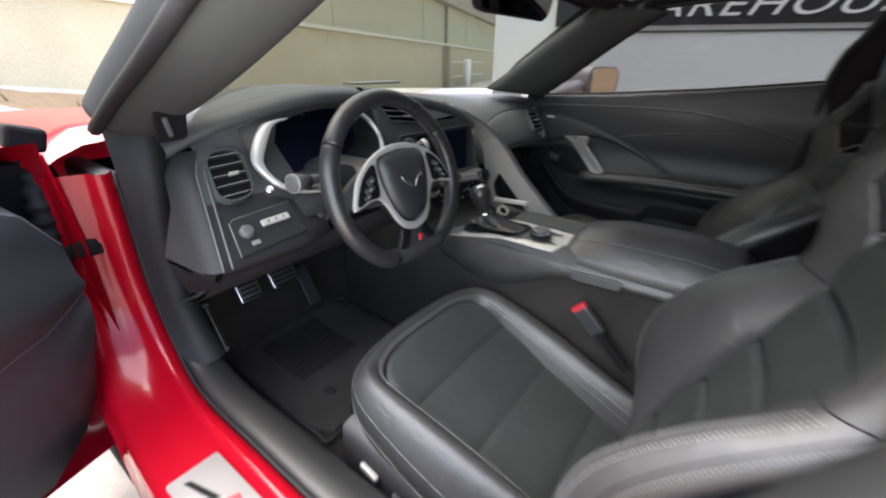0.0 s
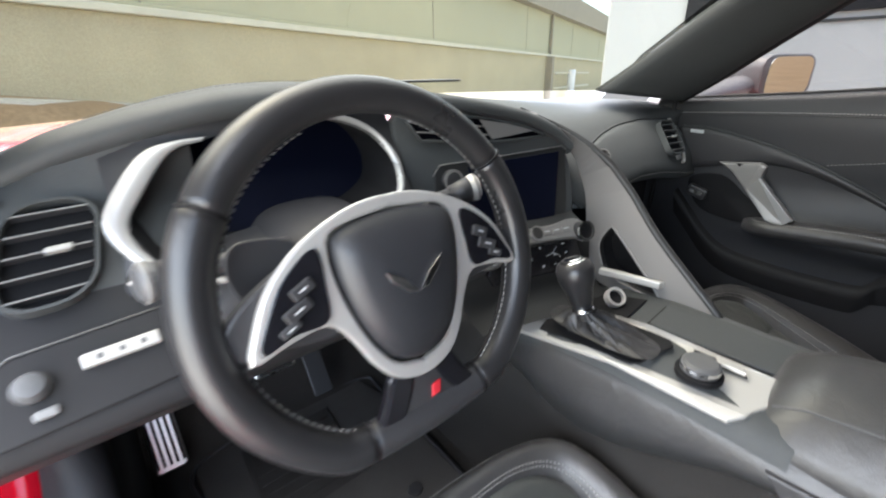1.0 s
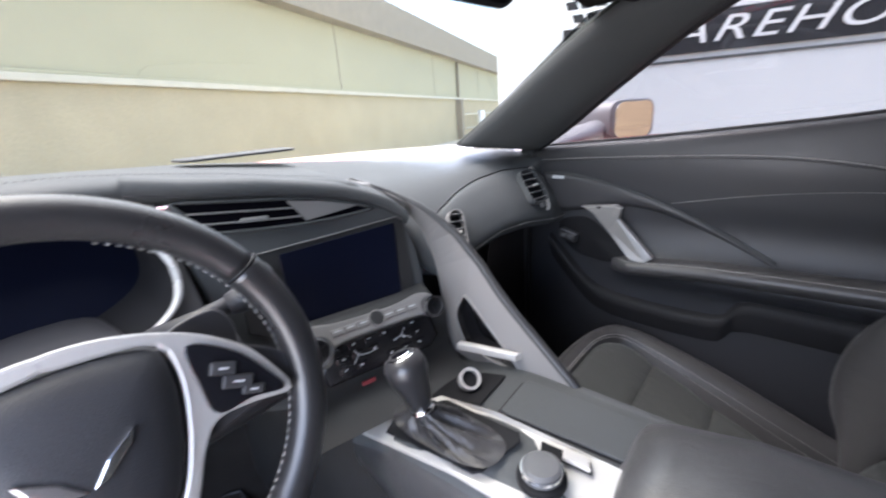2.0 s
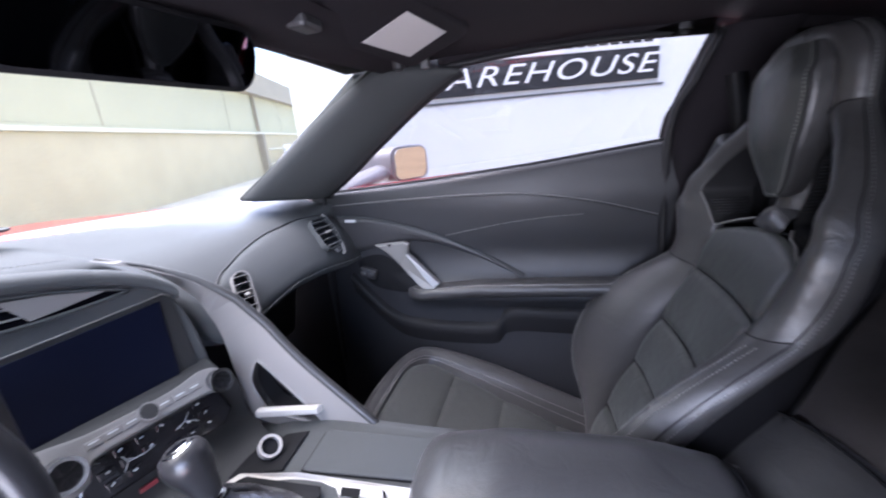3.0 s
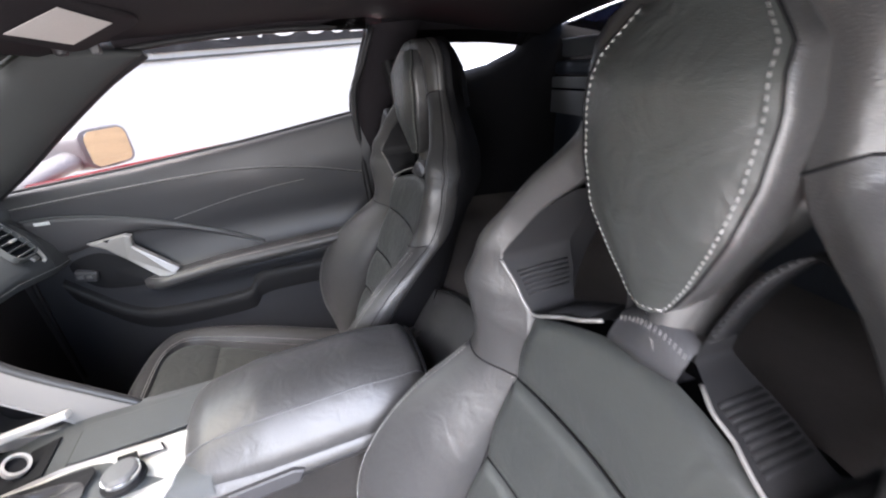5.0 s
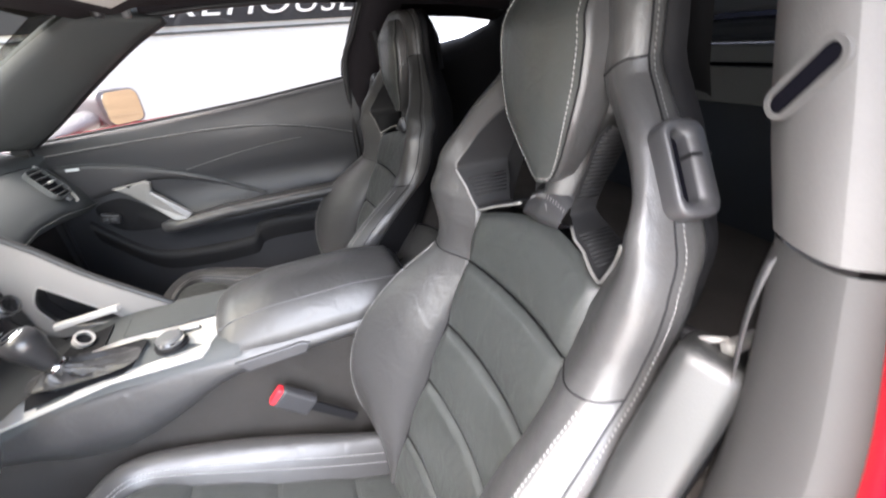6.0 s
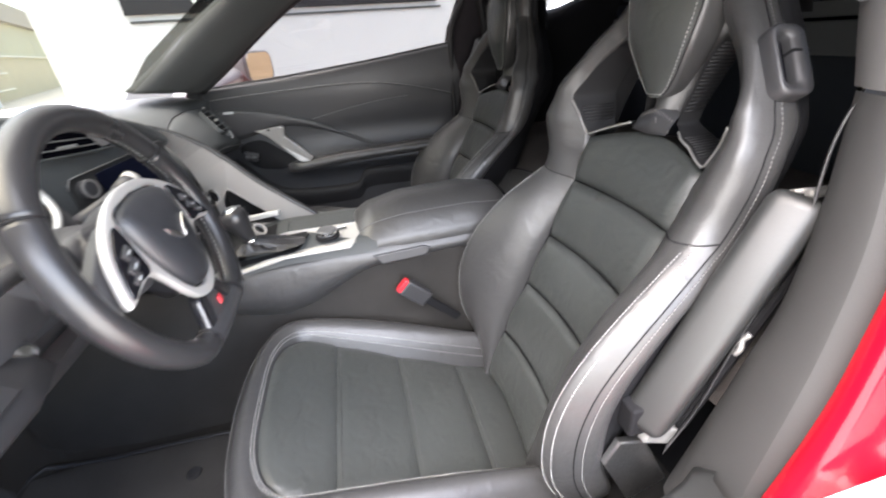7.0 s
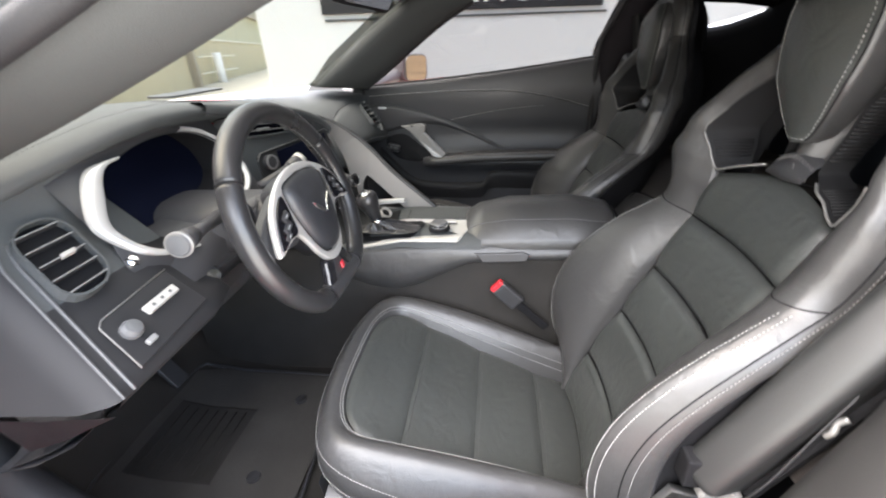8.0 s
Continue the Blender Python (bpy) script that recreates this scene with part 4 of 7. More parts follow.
        loft("shoulder_frame", rows[top : hem + 1], LEATHER, seat)
        loft("head_frame", rows[hem:], LEATHER, seat)
        shell = []
        for r in rows:
            p, z = r[-2], r[-2][2]
            end = at(s * max(0.0, abs(p[0] - cx) - 0.05), min(back_y(z) - 0.075, p[1] - 0.02), z)
            flare = lerp_table(z, (0.70, 0.86, 0.95, 1.04, 1.066), (0.004, 0.012, 0.030, 0.026, 0.0))
            shell.append([p, p * 0.8 + end * 0.2 + np.array((s * flare, 0, 0)), p * 0.4 + end * 0.6, end])
        loft("side_shell", shell, BLACK, seat)
        # pale double stitching round the ear, and along the side of the whole frame
        off = lambda k, lo, hi, d: [r[k] + np.array((s * d[0], d[1], d[2])) for r in rows[lo:hi]]
        fine.append(off(CREST, 2, top, (-0.0002, 0.0011, 0.0003)))
        fine.append(off(CREST + 2, 2, top, (0.0007, 0.0009, 0.0002)))
        faint.append(off(SEAM + 1, 2, len(rows) - 4, (0.0010, 0.0006, 0.0)))
        seams.append(off(SEAM, 2, len(rows) - 2, (0.0002, 0.0002, 0.0)))
        seams.append([p + np.array((0, 0.0002, 0)) for p in rows[top][1 : SEAM + 1]])
        seams.append([p + np.array((0, 0.0002, 0)) for p in rows[hem][1 : SEAM + 1]])
        fine.append([p + np.array((0, 0.0010, -0.004)) for p in rows[top][2:CREST]])
        seams.append([r[1] + np.array((0, 0.0010, 0)) for r in rows[2:top]])
        # opening beside the neck: deep plastic walls, ribbed, with a bright rim along its foot
        loop = spline([(0.036, 0.790), (0.042, 0.779), (0.090, 0.761), (0.126, 0.746), (0.135, 0.749), (0.148, 0.774), (0.163, 0.804), (0.163, 0.815), (0.149, 0.846), (0.124, 0.879), (0.096, 0.899), (0.080, 0.894), (0.058, 0.862), (0.043, 0.825)], 72, closed=True)
        fore = np.array([at(s * x, back_y(z) + 0.005 + fore_edge(z) * min(1, max(0, (x - 0.09) / 0.05)) - 0.014 * min(1, max(0, (0.07 - x) / 0.03)), z) for x, z in loop])
        aft = np.array([at(s * (0.105 + (x - 0.105) * 0.97), back_y(z) - 0.046, 0.825 + (z - 0.825) * 0.97) for x, z in loop])
        wall = [[fore[i % 72] + (aft[i % 72] - fore[i % 72]) * t for t in (0, 0.05, 0.5, 1.0)] for i in range(73)]
        loft("opening_wall", wall, CAP_PLASTIC, seat, "dark plastic lining of the shoulder opening")
        lit = [i for i in range(1, 40) if loop[i][1] < 0.808 and loop[i][0] > 0.048]
        tube("opening_rim", [fore[i] + np.array((0, 0.0022, 0)) for i in lit], 0.0021, RAIL, seat, "thin satin rim", sides=6)
        for i in range(72):
            x, z = loop[i]
            if (z < 0.795 and (0.062 < x < 0.115 or x > 0.141)) or (x < 0.088 and 0.80 < z < 0.905):
                up = np.array((cx + s * 0.105, fore[i][1], 0.825)) - fore[i]
                up = up / np.linalg.norm(up) * 0.0012
                tube("lining_rib", [fore[i] + (aft[i] - fore[i]) * 0.10 + up, fore[i] + (aft[i] - fore[i]) * 0.92 + up], 0.0014, CAP_PLASTIC, seat, sides=5)
    # carbon-look bridge below the head pad, with a mark
    rows = []
    for x in np.linspace(-0.036, 0.036, 17):
        a = abs(x) / 0.036
        lo, hi = 0.765 + 0.003 * a, 0.806 - 0.014 * a**1.4
        rows.append([at(x, back_y(lo) - 0.02, lo - 0.004), at(x, back_y(lo) + 0.004, lo), at(x, back_y(lo) + 0.004 - 0.004 * a**2, (lo * 2 + hi) / 3), at(x, back_y(hi) + 0.001 - 0.006 * a, hi), at(x, back_y(hi) - 0.016, hi + 0.003)])
    loft("carbon_bridge", rows, CARBON, seat, "carbon-look bridge below the head pad")
    for x in np.linspace(-0.032, 0.032, 15):
        a = abs(x) / 0.036
        lo, hi = 0.768 + 0.003 * a, 0.803 - 0.014 * a**1.4
        tube("bridge_rib", [at(x, back_y(z) + 0.0030 - 0.005 * a + 0.001 * math.sin(math.pi * (z - lo) / (hi - lo)), z) for z in np.linspace(lo, hi, 4)], 0.0007, RAIL, seat, sides=4)
    m = axes(at(0.0, back_y(0.786) + 0.0048, 0.786), (1, 0, 0), (0, 1, 0.32))
    part("red_badge", slab([(0.001, -0.006), (0.006, -0.005), (0.014, 0.007), (0.006, 0.006)], 0.0006, m, 0), DULL_RED, seat)
    part("silver_badge", slab([(-0.014, 0.007), (-0.007, -0.005), (-0.002, -0.006), (-0.004, 0.004)], 0.0006, m, 0), RAIL, seat)
    # neck between the bridge and the pad, its flanks leaning back into the openings
    rows = []
    for z in np.linspace(0.795, 0.945, 18):
        h = lerp_table(z, (0.795, 0.830, 0.870, 0.905, 0.945), (0.027, 0.033, 0.046, 0.068, 0.086))
        rows.append([at(u * h, back_y(z) + 0.002 - 0.032 * abs(u) ** 2.0, z) for u in np.linspace(-1, 1, 21)])
    loft("neck", rows, LEATHER, seat)
    # head pad, shield shaped
    def head_half(z):
        return lerp_table(z, (0.822, 0.832, 0.860, 0.900, 0.94, 0.98, 1.016, 1.044), (0.010, 0.022, 0.039, 0.058, 0.068, 0.071, 0.065, 0.040))

    rows, flank = [], ([], [])
    for z in np.r_[np.linspace(0.822, 0.852, 8), np.linspace(0.86, 1.01, 18), np.linspace(1.015, 1.044, 6)]:
        h = head_half(z)
        front = back_y(z) + lerp_table(z, (0.822, 0.90, 1.0, 1.044), (0.014, 0.030, 0.032, 0.016))
        bulge = 0.003 + 0.010 * math.sin(math.pi * min(1, (z - 0.80) / 0.27)) ** 0.7
        rows.append([at(u * h, front + bulge * (1 - abs(u) ** 2.6), z) for u in np.linspace(-1, 1, 23)])
        for k, side in enumerate(flank):
            e = 2 * k - 1
            side.append([at(e * h, front, z), at(e * (h + 0.003), front - 0.002, z), at(e * (h + 0.004), front - 0.008, z), at(e * (h + 0.003), back_y(z) - 0.012, z)])
    loft("head_pad", rows, LEATHER_FLAT, seat, "smooth black leather head pad")
    for side in flank:
        loft("head_pad_side", side, LEATHER, seat)
    for k in (0, -1):
        seams.append([r[k] + np.array((0, 0.0008, 0)) for r in rows[1:]])
    fine.append([r[1] + np.array((0, 0.0012, 0)) for r in rows[1:]])
    fine.append([r[-2] + np.array((0, 0.0012, 0)) for r in rows[1:]])
    fine.append([p + np.array((0, 0.001, 0.001)) for p in rows[1][1:-1]])
    # hard shell behind
    rows = []
    for z in np.linspace(0.16, 1.052, 36):
        w = lerp_table(z, (0.16, 0.30, 0.46, 0.60, 0.70, 0.80, 0.88, 0.95, 1.01, 1.052), (0.20, 0.225, 0.23, 0.22, 0.200, 0.19, 0.16, 0.140, 0.13, 0.08))
        d = lerp_table(z, (0.16, 0.3, 0.7, 0.8, 0.98, 1.052), (0.08, 0.08, 0.06, 0.05, 0.04, 0.02))
        rows.append([at(w * u, back_y(z) - 0.045 - d * (1 - abs(u) ** 4), z) for u in np.linspace(-1, 1, 19)])
    loft("back_shell", [r for r in rows if r[0][2] < 0.74], BLACK, seat, "black hard shell of the backrest")
    loft("back_shell", [r for r in rows if r[0][2] > 0.915], BLACK, seat)
    # belt guide on the shoulder by the door: a long loop, its rear bar split
    m = axes(at(out * 0.182, -0.966, 0.877), (out * 0.10, -0.98, -0.14), (out * 0.80, 0.05, 0.58))
    outline = rounded(0.042, 0.088, 0.014, 6)
    hole = [(x - 0.006, y) for x, y in rounded(0.016, 0.064, 0.0078, 6)]
    loops = []
    for grow, z in ((0.94, -0.018), (1.0, -0.012), (1.0, 0.003), (0.97, 0.007), (0.90, 0.009)):
        loops.append([tuple(m @ Vector((x * grow, y * (1 + (grow - 1) * 0.55), z))) for x, y in outline])
    for grow, z in ((1.12, 0.008), (1.0, 0.004), (1.0, -0.018)):
        loops.append([tuple(m @ Vector((-0.006 + (x + 0.006) * grow, y * (1 + (grow - 1) * 0.25), z))) for x, y in hole])
    loft("belt_guide", [list(r) + [r[0]] for r in loops], PLASTIC, seat, "black plastic seat belt guide")
    part("guide_split", box((0.0205, 0.0035, 0.0262), m @ Matrix.Translation((0.0115, -0.010 * out, -0.0045)), 0), BLACK, seat)
    # near-black plate closes the loop and paints the shade in its slot
    part("guide_slot_shade", slab(hole, 0.003, m @ Matrix.Translation((0, 0, -0.008)), 0), SLOT_SHADE, seat)
    # side pad, base cover, tracks and switches on the door side
    if out < 0:
        a, b = Vector((cx - 0.272, -0.800, 0.452)), Vector((cx - 0.246, -0.985, 0.722))
        z = (b - a).normalized()
        m = axes((a + b) / 2, z, Vector((-0.45, 0.80, 0.4)))
        part("side_pad", box(((b - a).length + 0.02, 0.058, 0.090), m @ Matrix.Translation((0, 0, -0.012)), 0.016, 4), PAD, seat, "grey padded side bag cover", smooth=True)
        m2 = m @ Matrix.Translation((0.0, 0.0, -0.052))
        part("pad_backing", box(((b - a).length + 0.01, 0.080, 0.020), m2, 0.006), BLACK, seat)
        rows = []
        for y, z0, z1 in ((-0.78, 0.10, 0.19), (-0.6, 0.10, 0.225), (-0.4, 0.10, 0.26), (-0.30, 0.11, 0.28), (-0.25, 0.13, 0.29)):
            rows.append([at(-0.225, y, z1), at(-0.262, y, z1 - 0.008), at(-0.272, y, (z0 + z1) / 2), at(-0.262, y, z0)])
        loft("base_cover", rows, PLASTIC, seat, "black plastic seat base cover")
        for y, z, ln in ((-0.335, 0.225, 0.045), (-0.42, 0.205, 0.05), (-0.52, 0.185, 0.035)):
            part("seat_switch", box((0.012, ln, 0.016), Matrix.Translation(at(-0.276, y, z)) @ Matrix.Rotation(radians(14), 4, "X"), 0.004), TRIM if y > -0.4 else PLASTIC, seat)
        m = axes(at(-0.252, -0.80, 0.36), (0, 0.4, 0.9), (-1, 0, 0))
        part("hinge_bracket", slab([(-0.10, -0.04), (0.02, -0.035), (0.05, 0.0), (0.02, 0.035), (-0.10, 0.03)], 0.012, m, 0.003), STEEL, seat, "bare metal recliner bracket")
        part("hinge_clip", box((0.03, 0.05, 0.03), Matrix.Translation(at(-0.262, -0.835, 0.415)) @ Matrix.Rotation(0.4, 4, "X"), 0.004), RAIL, seat)
        part("hinge_clip", box((0.03, 0.03, 0.05), Matrix.Translation(at(-0.258, -0.80, 0.45)), 0.004), BLACK, seat)
    for s in (-1, 1):
        part("seat_rail", box((0.035, 0.56, 0.03), Matrix.Translation(at(s * 0.19, -0.52, 0.115)), 0.004), BLACK, seat)
    rows = [[at(u * 0.23, y, z) for u in np.linspace(-1, 1, 7)] for y, z in ((-0.80, 0.10), (-0.27, 0.10), (-0.245, 0.20), (-0.235, 0.30))]
    loft("front_skirt", rows, PLASTIC, seat)
    for line in threads:
        stitches("seam_thread", [line], seat, 0.0008, mat=LEATHER)
    stitches("dark_seam", seams, seat, 0.0011, mat=BLACK)
    stitches("pale_stitching", fine, seat, 0.00065, 0.0034, 0.0022)
    for line in faint:
        stitches("grey_stitching", [line], seat, 0.0006, 0.0034, 0.0022, mat=SLAT)
    return seat


bucket_seat(-0.372, -1, "black leather driver bucket seat with pale stitching and open shoulders")
bucket_seat(0.375, 1, "black leather passenger bucket seat with pale stitching and open shoulders", 0.018)


# ---- dashboard ----
DASHBOARD = thing("dashboard", "black soft-touch dashboard wrapped round the driver with silver trim", "dashboard", (0, 0.2, 0.5))


def crown(x):
    """Rear lip of the dash top: (y, z)."""
    xs = (-0.70, -0.66, -0.62, -0.55, -0.47, -0.40, -0.32, -0.25, -0.15, -0.05, 0.05, 0.15, 0.25, 0.40, 0.55, 0.66)
    ys = (0.09, 0.062, 0.040, 0.020, 0.010, 0.008, 0.010, 0.02, 0.015, 0.0, -0.01, 0.0, 0.0, 0.005, -0.005, -0.015)
    zs = (0.805, 0.828, 0.848, 0.868, 0.884, 0.890, 0.889, 0.882, 0.868, 0.850, 0.834, 0.816, 0.808, 0.802, 0.800, 0.802)
    return lerp_table(x, xs, ys), lerp_table(x, xs, zs)


FACE_Z = (0.60, 0.640, 0.655, 0.690, 0.735, 0.772, 0.806, 0.828, 0.838)
FACE_Y = (-0.06, -0.090, -0.095, -0.085, -0.058, -0.022, 0.03, 0.10, 0.20)


def face_y(x, z):
    """How far back the passenger side of the dash stands at a height; it swells towards the door."""
    w = max(0.0, min(1.0, (x - 0.55) / 0.09))
    return lerp_table(z, FACE_Z, FACE_Y) - w * w * (3 - 2 * w) * max(0.0, z - 0.77) / 0.058 * 0.11


def face_low(x):
    """Lower edge of the passenger side."""
    return lerp_table(x, (0.12, 0.20, 0.27, 0.346, 0.45, 0.58, 0.66), (0.660, 0.664, 0.672, 0.679, 0.672, 0.652, 0.645))


def dash_top():
    rows = []
    for x in np.linspace(-0.70, 0.655, 110):
        y, z = crown(min(x, 0.14))
        front = 0.45 - 0.42 * max(0, abs(x) - 0.15) ** 1.4
        peak = lerp_table(x, (-0.70, -0.62, -0.50, -0.42, -0.34, -0.11, 0.1, 0.3, 0.66), (0.822, 0.852, 0.886, 0.900, 0.902, 0.890, 0.870, 0.850, 0.838))
        row = [(x, y + 0.03, z - 0.030), (x, y + 0.010, z - 0.022), (x, y, z - 0.010), (x, y + 0.006, z), (x, y + 0.03, z + 0.008)]
        for t in np.linspace(0.15, 1, 9):
            yy = y + 0.03 + (front - y - 0.03) * t
            row.append((x, yy, (z + 0.008) + (peak - z - 0.008) * math.sin(min(1, t * 1.2) * math.pi / 2) - 0.02 * t**3))
        low = face_low(x)
        flow = [(x, face_y(x, low) + 0.012, low - 0.010), (x, face_y(x, low), low)]
        flow += [(x, face_y(x, h), h) for h in (0.70, 0.735, 0.765, 0.788, 0.806)]
        for t in np.linspace(0.14, 1, 7):
            y0 = face_y(x, 0.806)
            flow.append((x, y0 + (front - y0) * t, 0.806 + (max(peak, 0.838) - 0.806) * math.sin(min(1, t * 1.15) * math.pi / 2) - 0.02 * t**3))
        w = max(0.0, min(1.0, (x - 0.02) / 0.12))
        w = w * w * (3 - 2 * w)
        rows.append([tuple(np.array(a) * (1 - w) + np.array(b) * w) for a, b in zip(row, flow)])
    loft("dash_top", rows, DASH, DASHBOARD)
    stitches("lip_stitching", [[(r[4][0], r[4][1] + 0.008, r[4][2] + 0.0025) for r in rows if r[4][0] < 0.02]], DASHBOARD, 0.0005, 0.004, 0.003, mat=PLASTIC)
    # speaker grille set into the top
    m = axes((-0.055, 0.205, 0.8925), (1, 0, -0.05), (0, -0.02, 1))
    part("speaker_grille", slab(rounded(0.20, 0.07, 0.02), 0.004, m, 0.001), PLASTIC, DASHBOARD, "dark perforated speaker grille")


def passenger_face():
    """The passenger side: a padded insert between two vents, edged by a groove, and an open shelf below, black for its
    shade.
    """
    out = np.array((0, -0.80, 0.60))
    spot = lambda x, z, o=0.0: np.array((x, face_y(x, z), z)) + out * o
    ridge = lambda x: lerp_table(x, (0.166, 0.172, 0.198, 0.224, 0.281, 0.345, 0.392, 0.50, 0.605, 0.630, 0.640), (0.735, 0.745, 0.757, 0.763, 0.775, 0.783, 0.787, 0.790, 0.785, 0.777, 0.765))
    foot = lambda x: max(face_low(x) + 0.005, lerp_table(x, (0.582, 0.603, 0.640), (0.652, 0.708, 0.762)) if x > 0.582 else 0)
    rows = []
    for x in np.r_[0.166, 0.169, np.linspace(0.175, 0.60, 44), 0.61, 0.62, 0.628, 0.634]:
        lo, hi = foot(x), ridge(x)
        side = min(1.0, (x - 0.166) / 0.012, (0.634 - x) / 0.016 + 0.1)
        row = [spot(x, lo, -0.004)]
        for t in (0.0, 0.03, 0.08, 0.2, 0.35, 0.5, 0.65, 0.8, 0.92, 0.97, 1.0):
            lift = 0.006 * min(1.0, min(t, 1 - t) / 0.08) ** 0.5 * max(0.0, side) ** 0.5
            row.append(spot(x, lo + (hi - lo) * t, lift))
        rows.append(row + [spot(x, hi, -0.004)])
    loft("passenger_insert", rows, DASH, DASHBOARD, "padded dash insert between the vents")
    rim = [(0.1655, 0.69)] + [(x, ridge(x) + 0.0015) for x in (0.166, 0.175, 0.198, 0.224, 0.281, 0.345, 0.392, 0.45, 0.50, 0.56, 0.605, 0.63)] + [(0.640, 0.762), (0.624, 0.738), (0.606, 0.708), (0.590, 0.672)]
    tube("panel_groove", spline([spot(x, z, 0.0012) for x, z in rim], 90), 0.0016, PLASTIC, DASHBOARD, sides=6)
    xs = np.linspace(0.14, 0.655, 40)
    stitches("panel_stitching", [[spot(x, face_low(x) + 0.004, 0.0045 if 0.18 < x < 0.58 else 0.001) for x in xs]], DASHBOARD, 0.0009, 0.004, 0.003)
    # shelf skin is matt black, so its colour carries the shade below the dash
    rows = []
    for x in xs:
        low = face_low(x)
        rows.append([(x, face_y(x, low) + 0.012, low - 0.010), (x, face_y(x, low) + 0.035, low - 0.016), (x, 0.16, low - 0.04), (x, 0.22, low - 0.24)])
    loft("passenger_shelf", rows, BLACK, DASHBOARD, "open shelf under the dash, coloured black for its shade")
    part("glove_box", box((0.50, 0.03, 0.20), Matrix.Translation((0.40, 0.17, 0.50)) @ Matrix.Rotation(radians(14), 4, "X"), 0.012), CAP_PLASTIC, DASHBOARD)
    # thin satin edge and roller beside the outer vent
    q = spline([spot(x, z, 0.010) for x, z in ((0.592, 0.781), (0.598, 0.770), (0.580, 0.728), (0.562, 0.690), (0.552, 0.683))], 24)
    tube("vent_trim", q, 0.0042, TRIM, DASHBOARD, "thin silver edge of the outer vent", sides=8)
    part("vent_roller", box((0.020, 0.026, 0.008), axes(spot(0.541, 0.703, 0.008), (1, 0.02, -0.02), tuple(out)), 0.003), SLAT, DASHBOARD)


def slat_vent(name, origin, right, normal, w, h, count, tilt=0.0, skew=0.0, frame_mat=None, label="", curve=0.24):
    """An air vent: dark box, frame, slats across it, a tab in the middle. skew leans its sides."""
    vent = new(name)
    vent.location = origin
    vent.parent = DASHBOARD
    vent.matrix_parent_inverse = Matrix.Translation(-Vector(DASHBOARD.location))
    if label:
        vent["label"] = label
    m = axes(origin, right, normal)
    lean = Matrix(((1, skew, 0, 0), (0, 1, 0, 0), (0, 0, 1, 0), (0, 0, 0, 1)))
    mm = m @ lean
    # flat black floor stands in for the shade deep in the vent
    part("vent_box", slab(rounded(w, h, min(w, h) * curve), 0.003, mm @ Matrix.Translation((0, 0, -0.002)), 0), BLACK, vent)
    part("vent_frame", ringed(rounded(w + 0.006, h + 0.006, min(w, h) * (curve + 0.04)), rounded(w, h, min(w, h) * curve), 0.014, mm @ Matrix.Translation((0, 0, -0.003))), frame_mat or DASH, vent)
    for k in range(count):
        y = -h / 2 + h * (k + 0.5) / count
        edge = 0.93 if 0 < k < count - 1 else 0.84
        part("slat", box((w * edge, 0.009, 0.0014), mm @ Matrix.Translation((0, y, 0.0050)) @ Matrix.Rotation(radians(88 + tilt), 4, "X"), 0.0004, 1), PLASTIC, vent)
        part("slat_lip", box((w * edge, 0.0016, 0.0016), mm @ Matrix.Translation((0, y, 0.0102)), 0.0004, 1), SLAT, vent)
    part("tab", box((w * 0.30, 0.006, 0.008), mm @ Matrix.Translation((0.1 * w, 0, 0.009)), 0.002), TRIM, vent)
    return vent


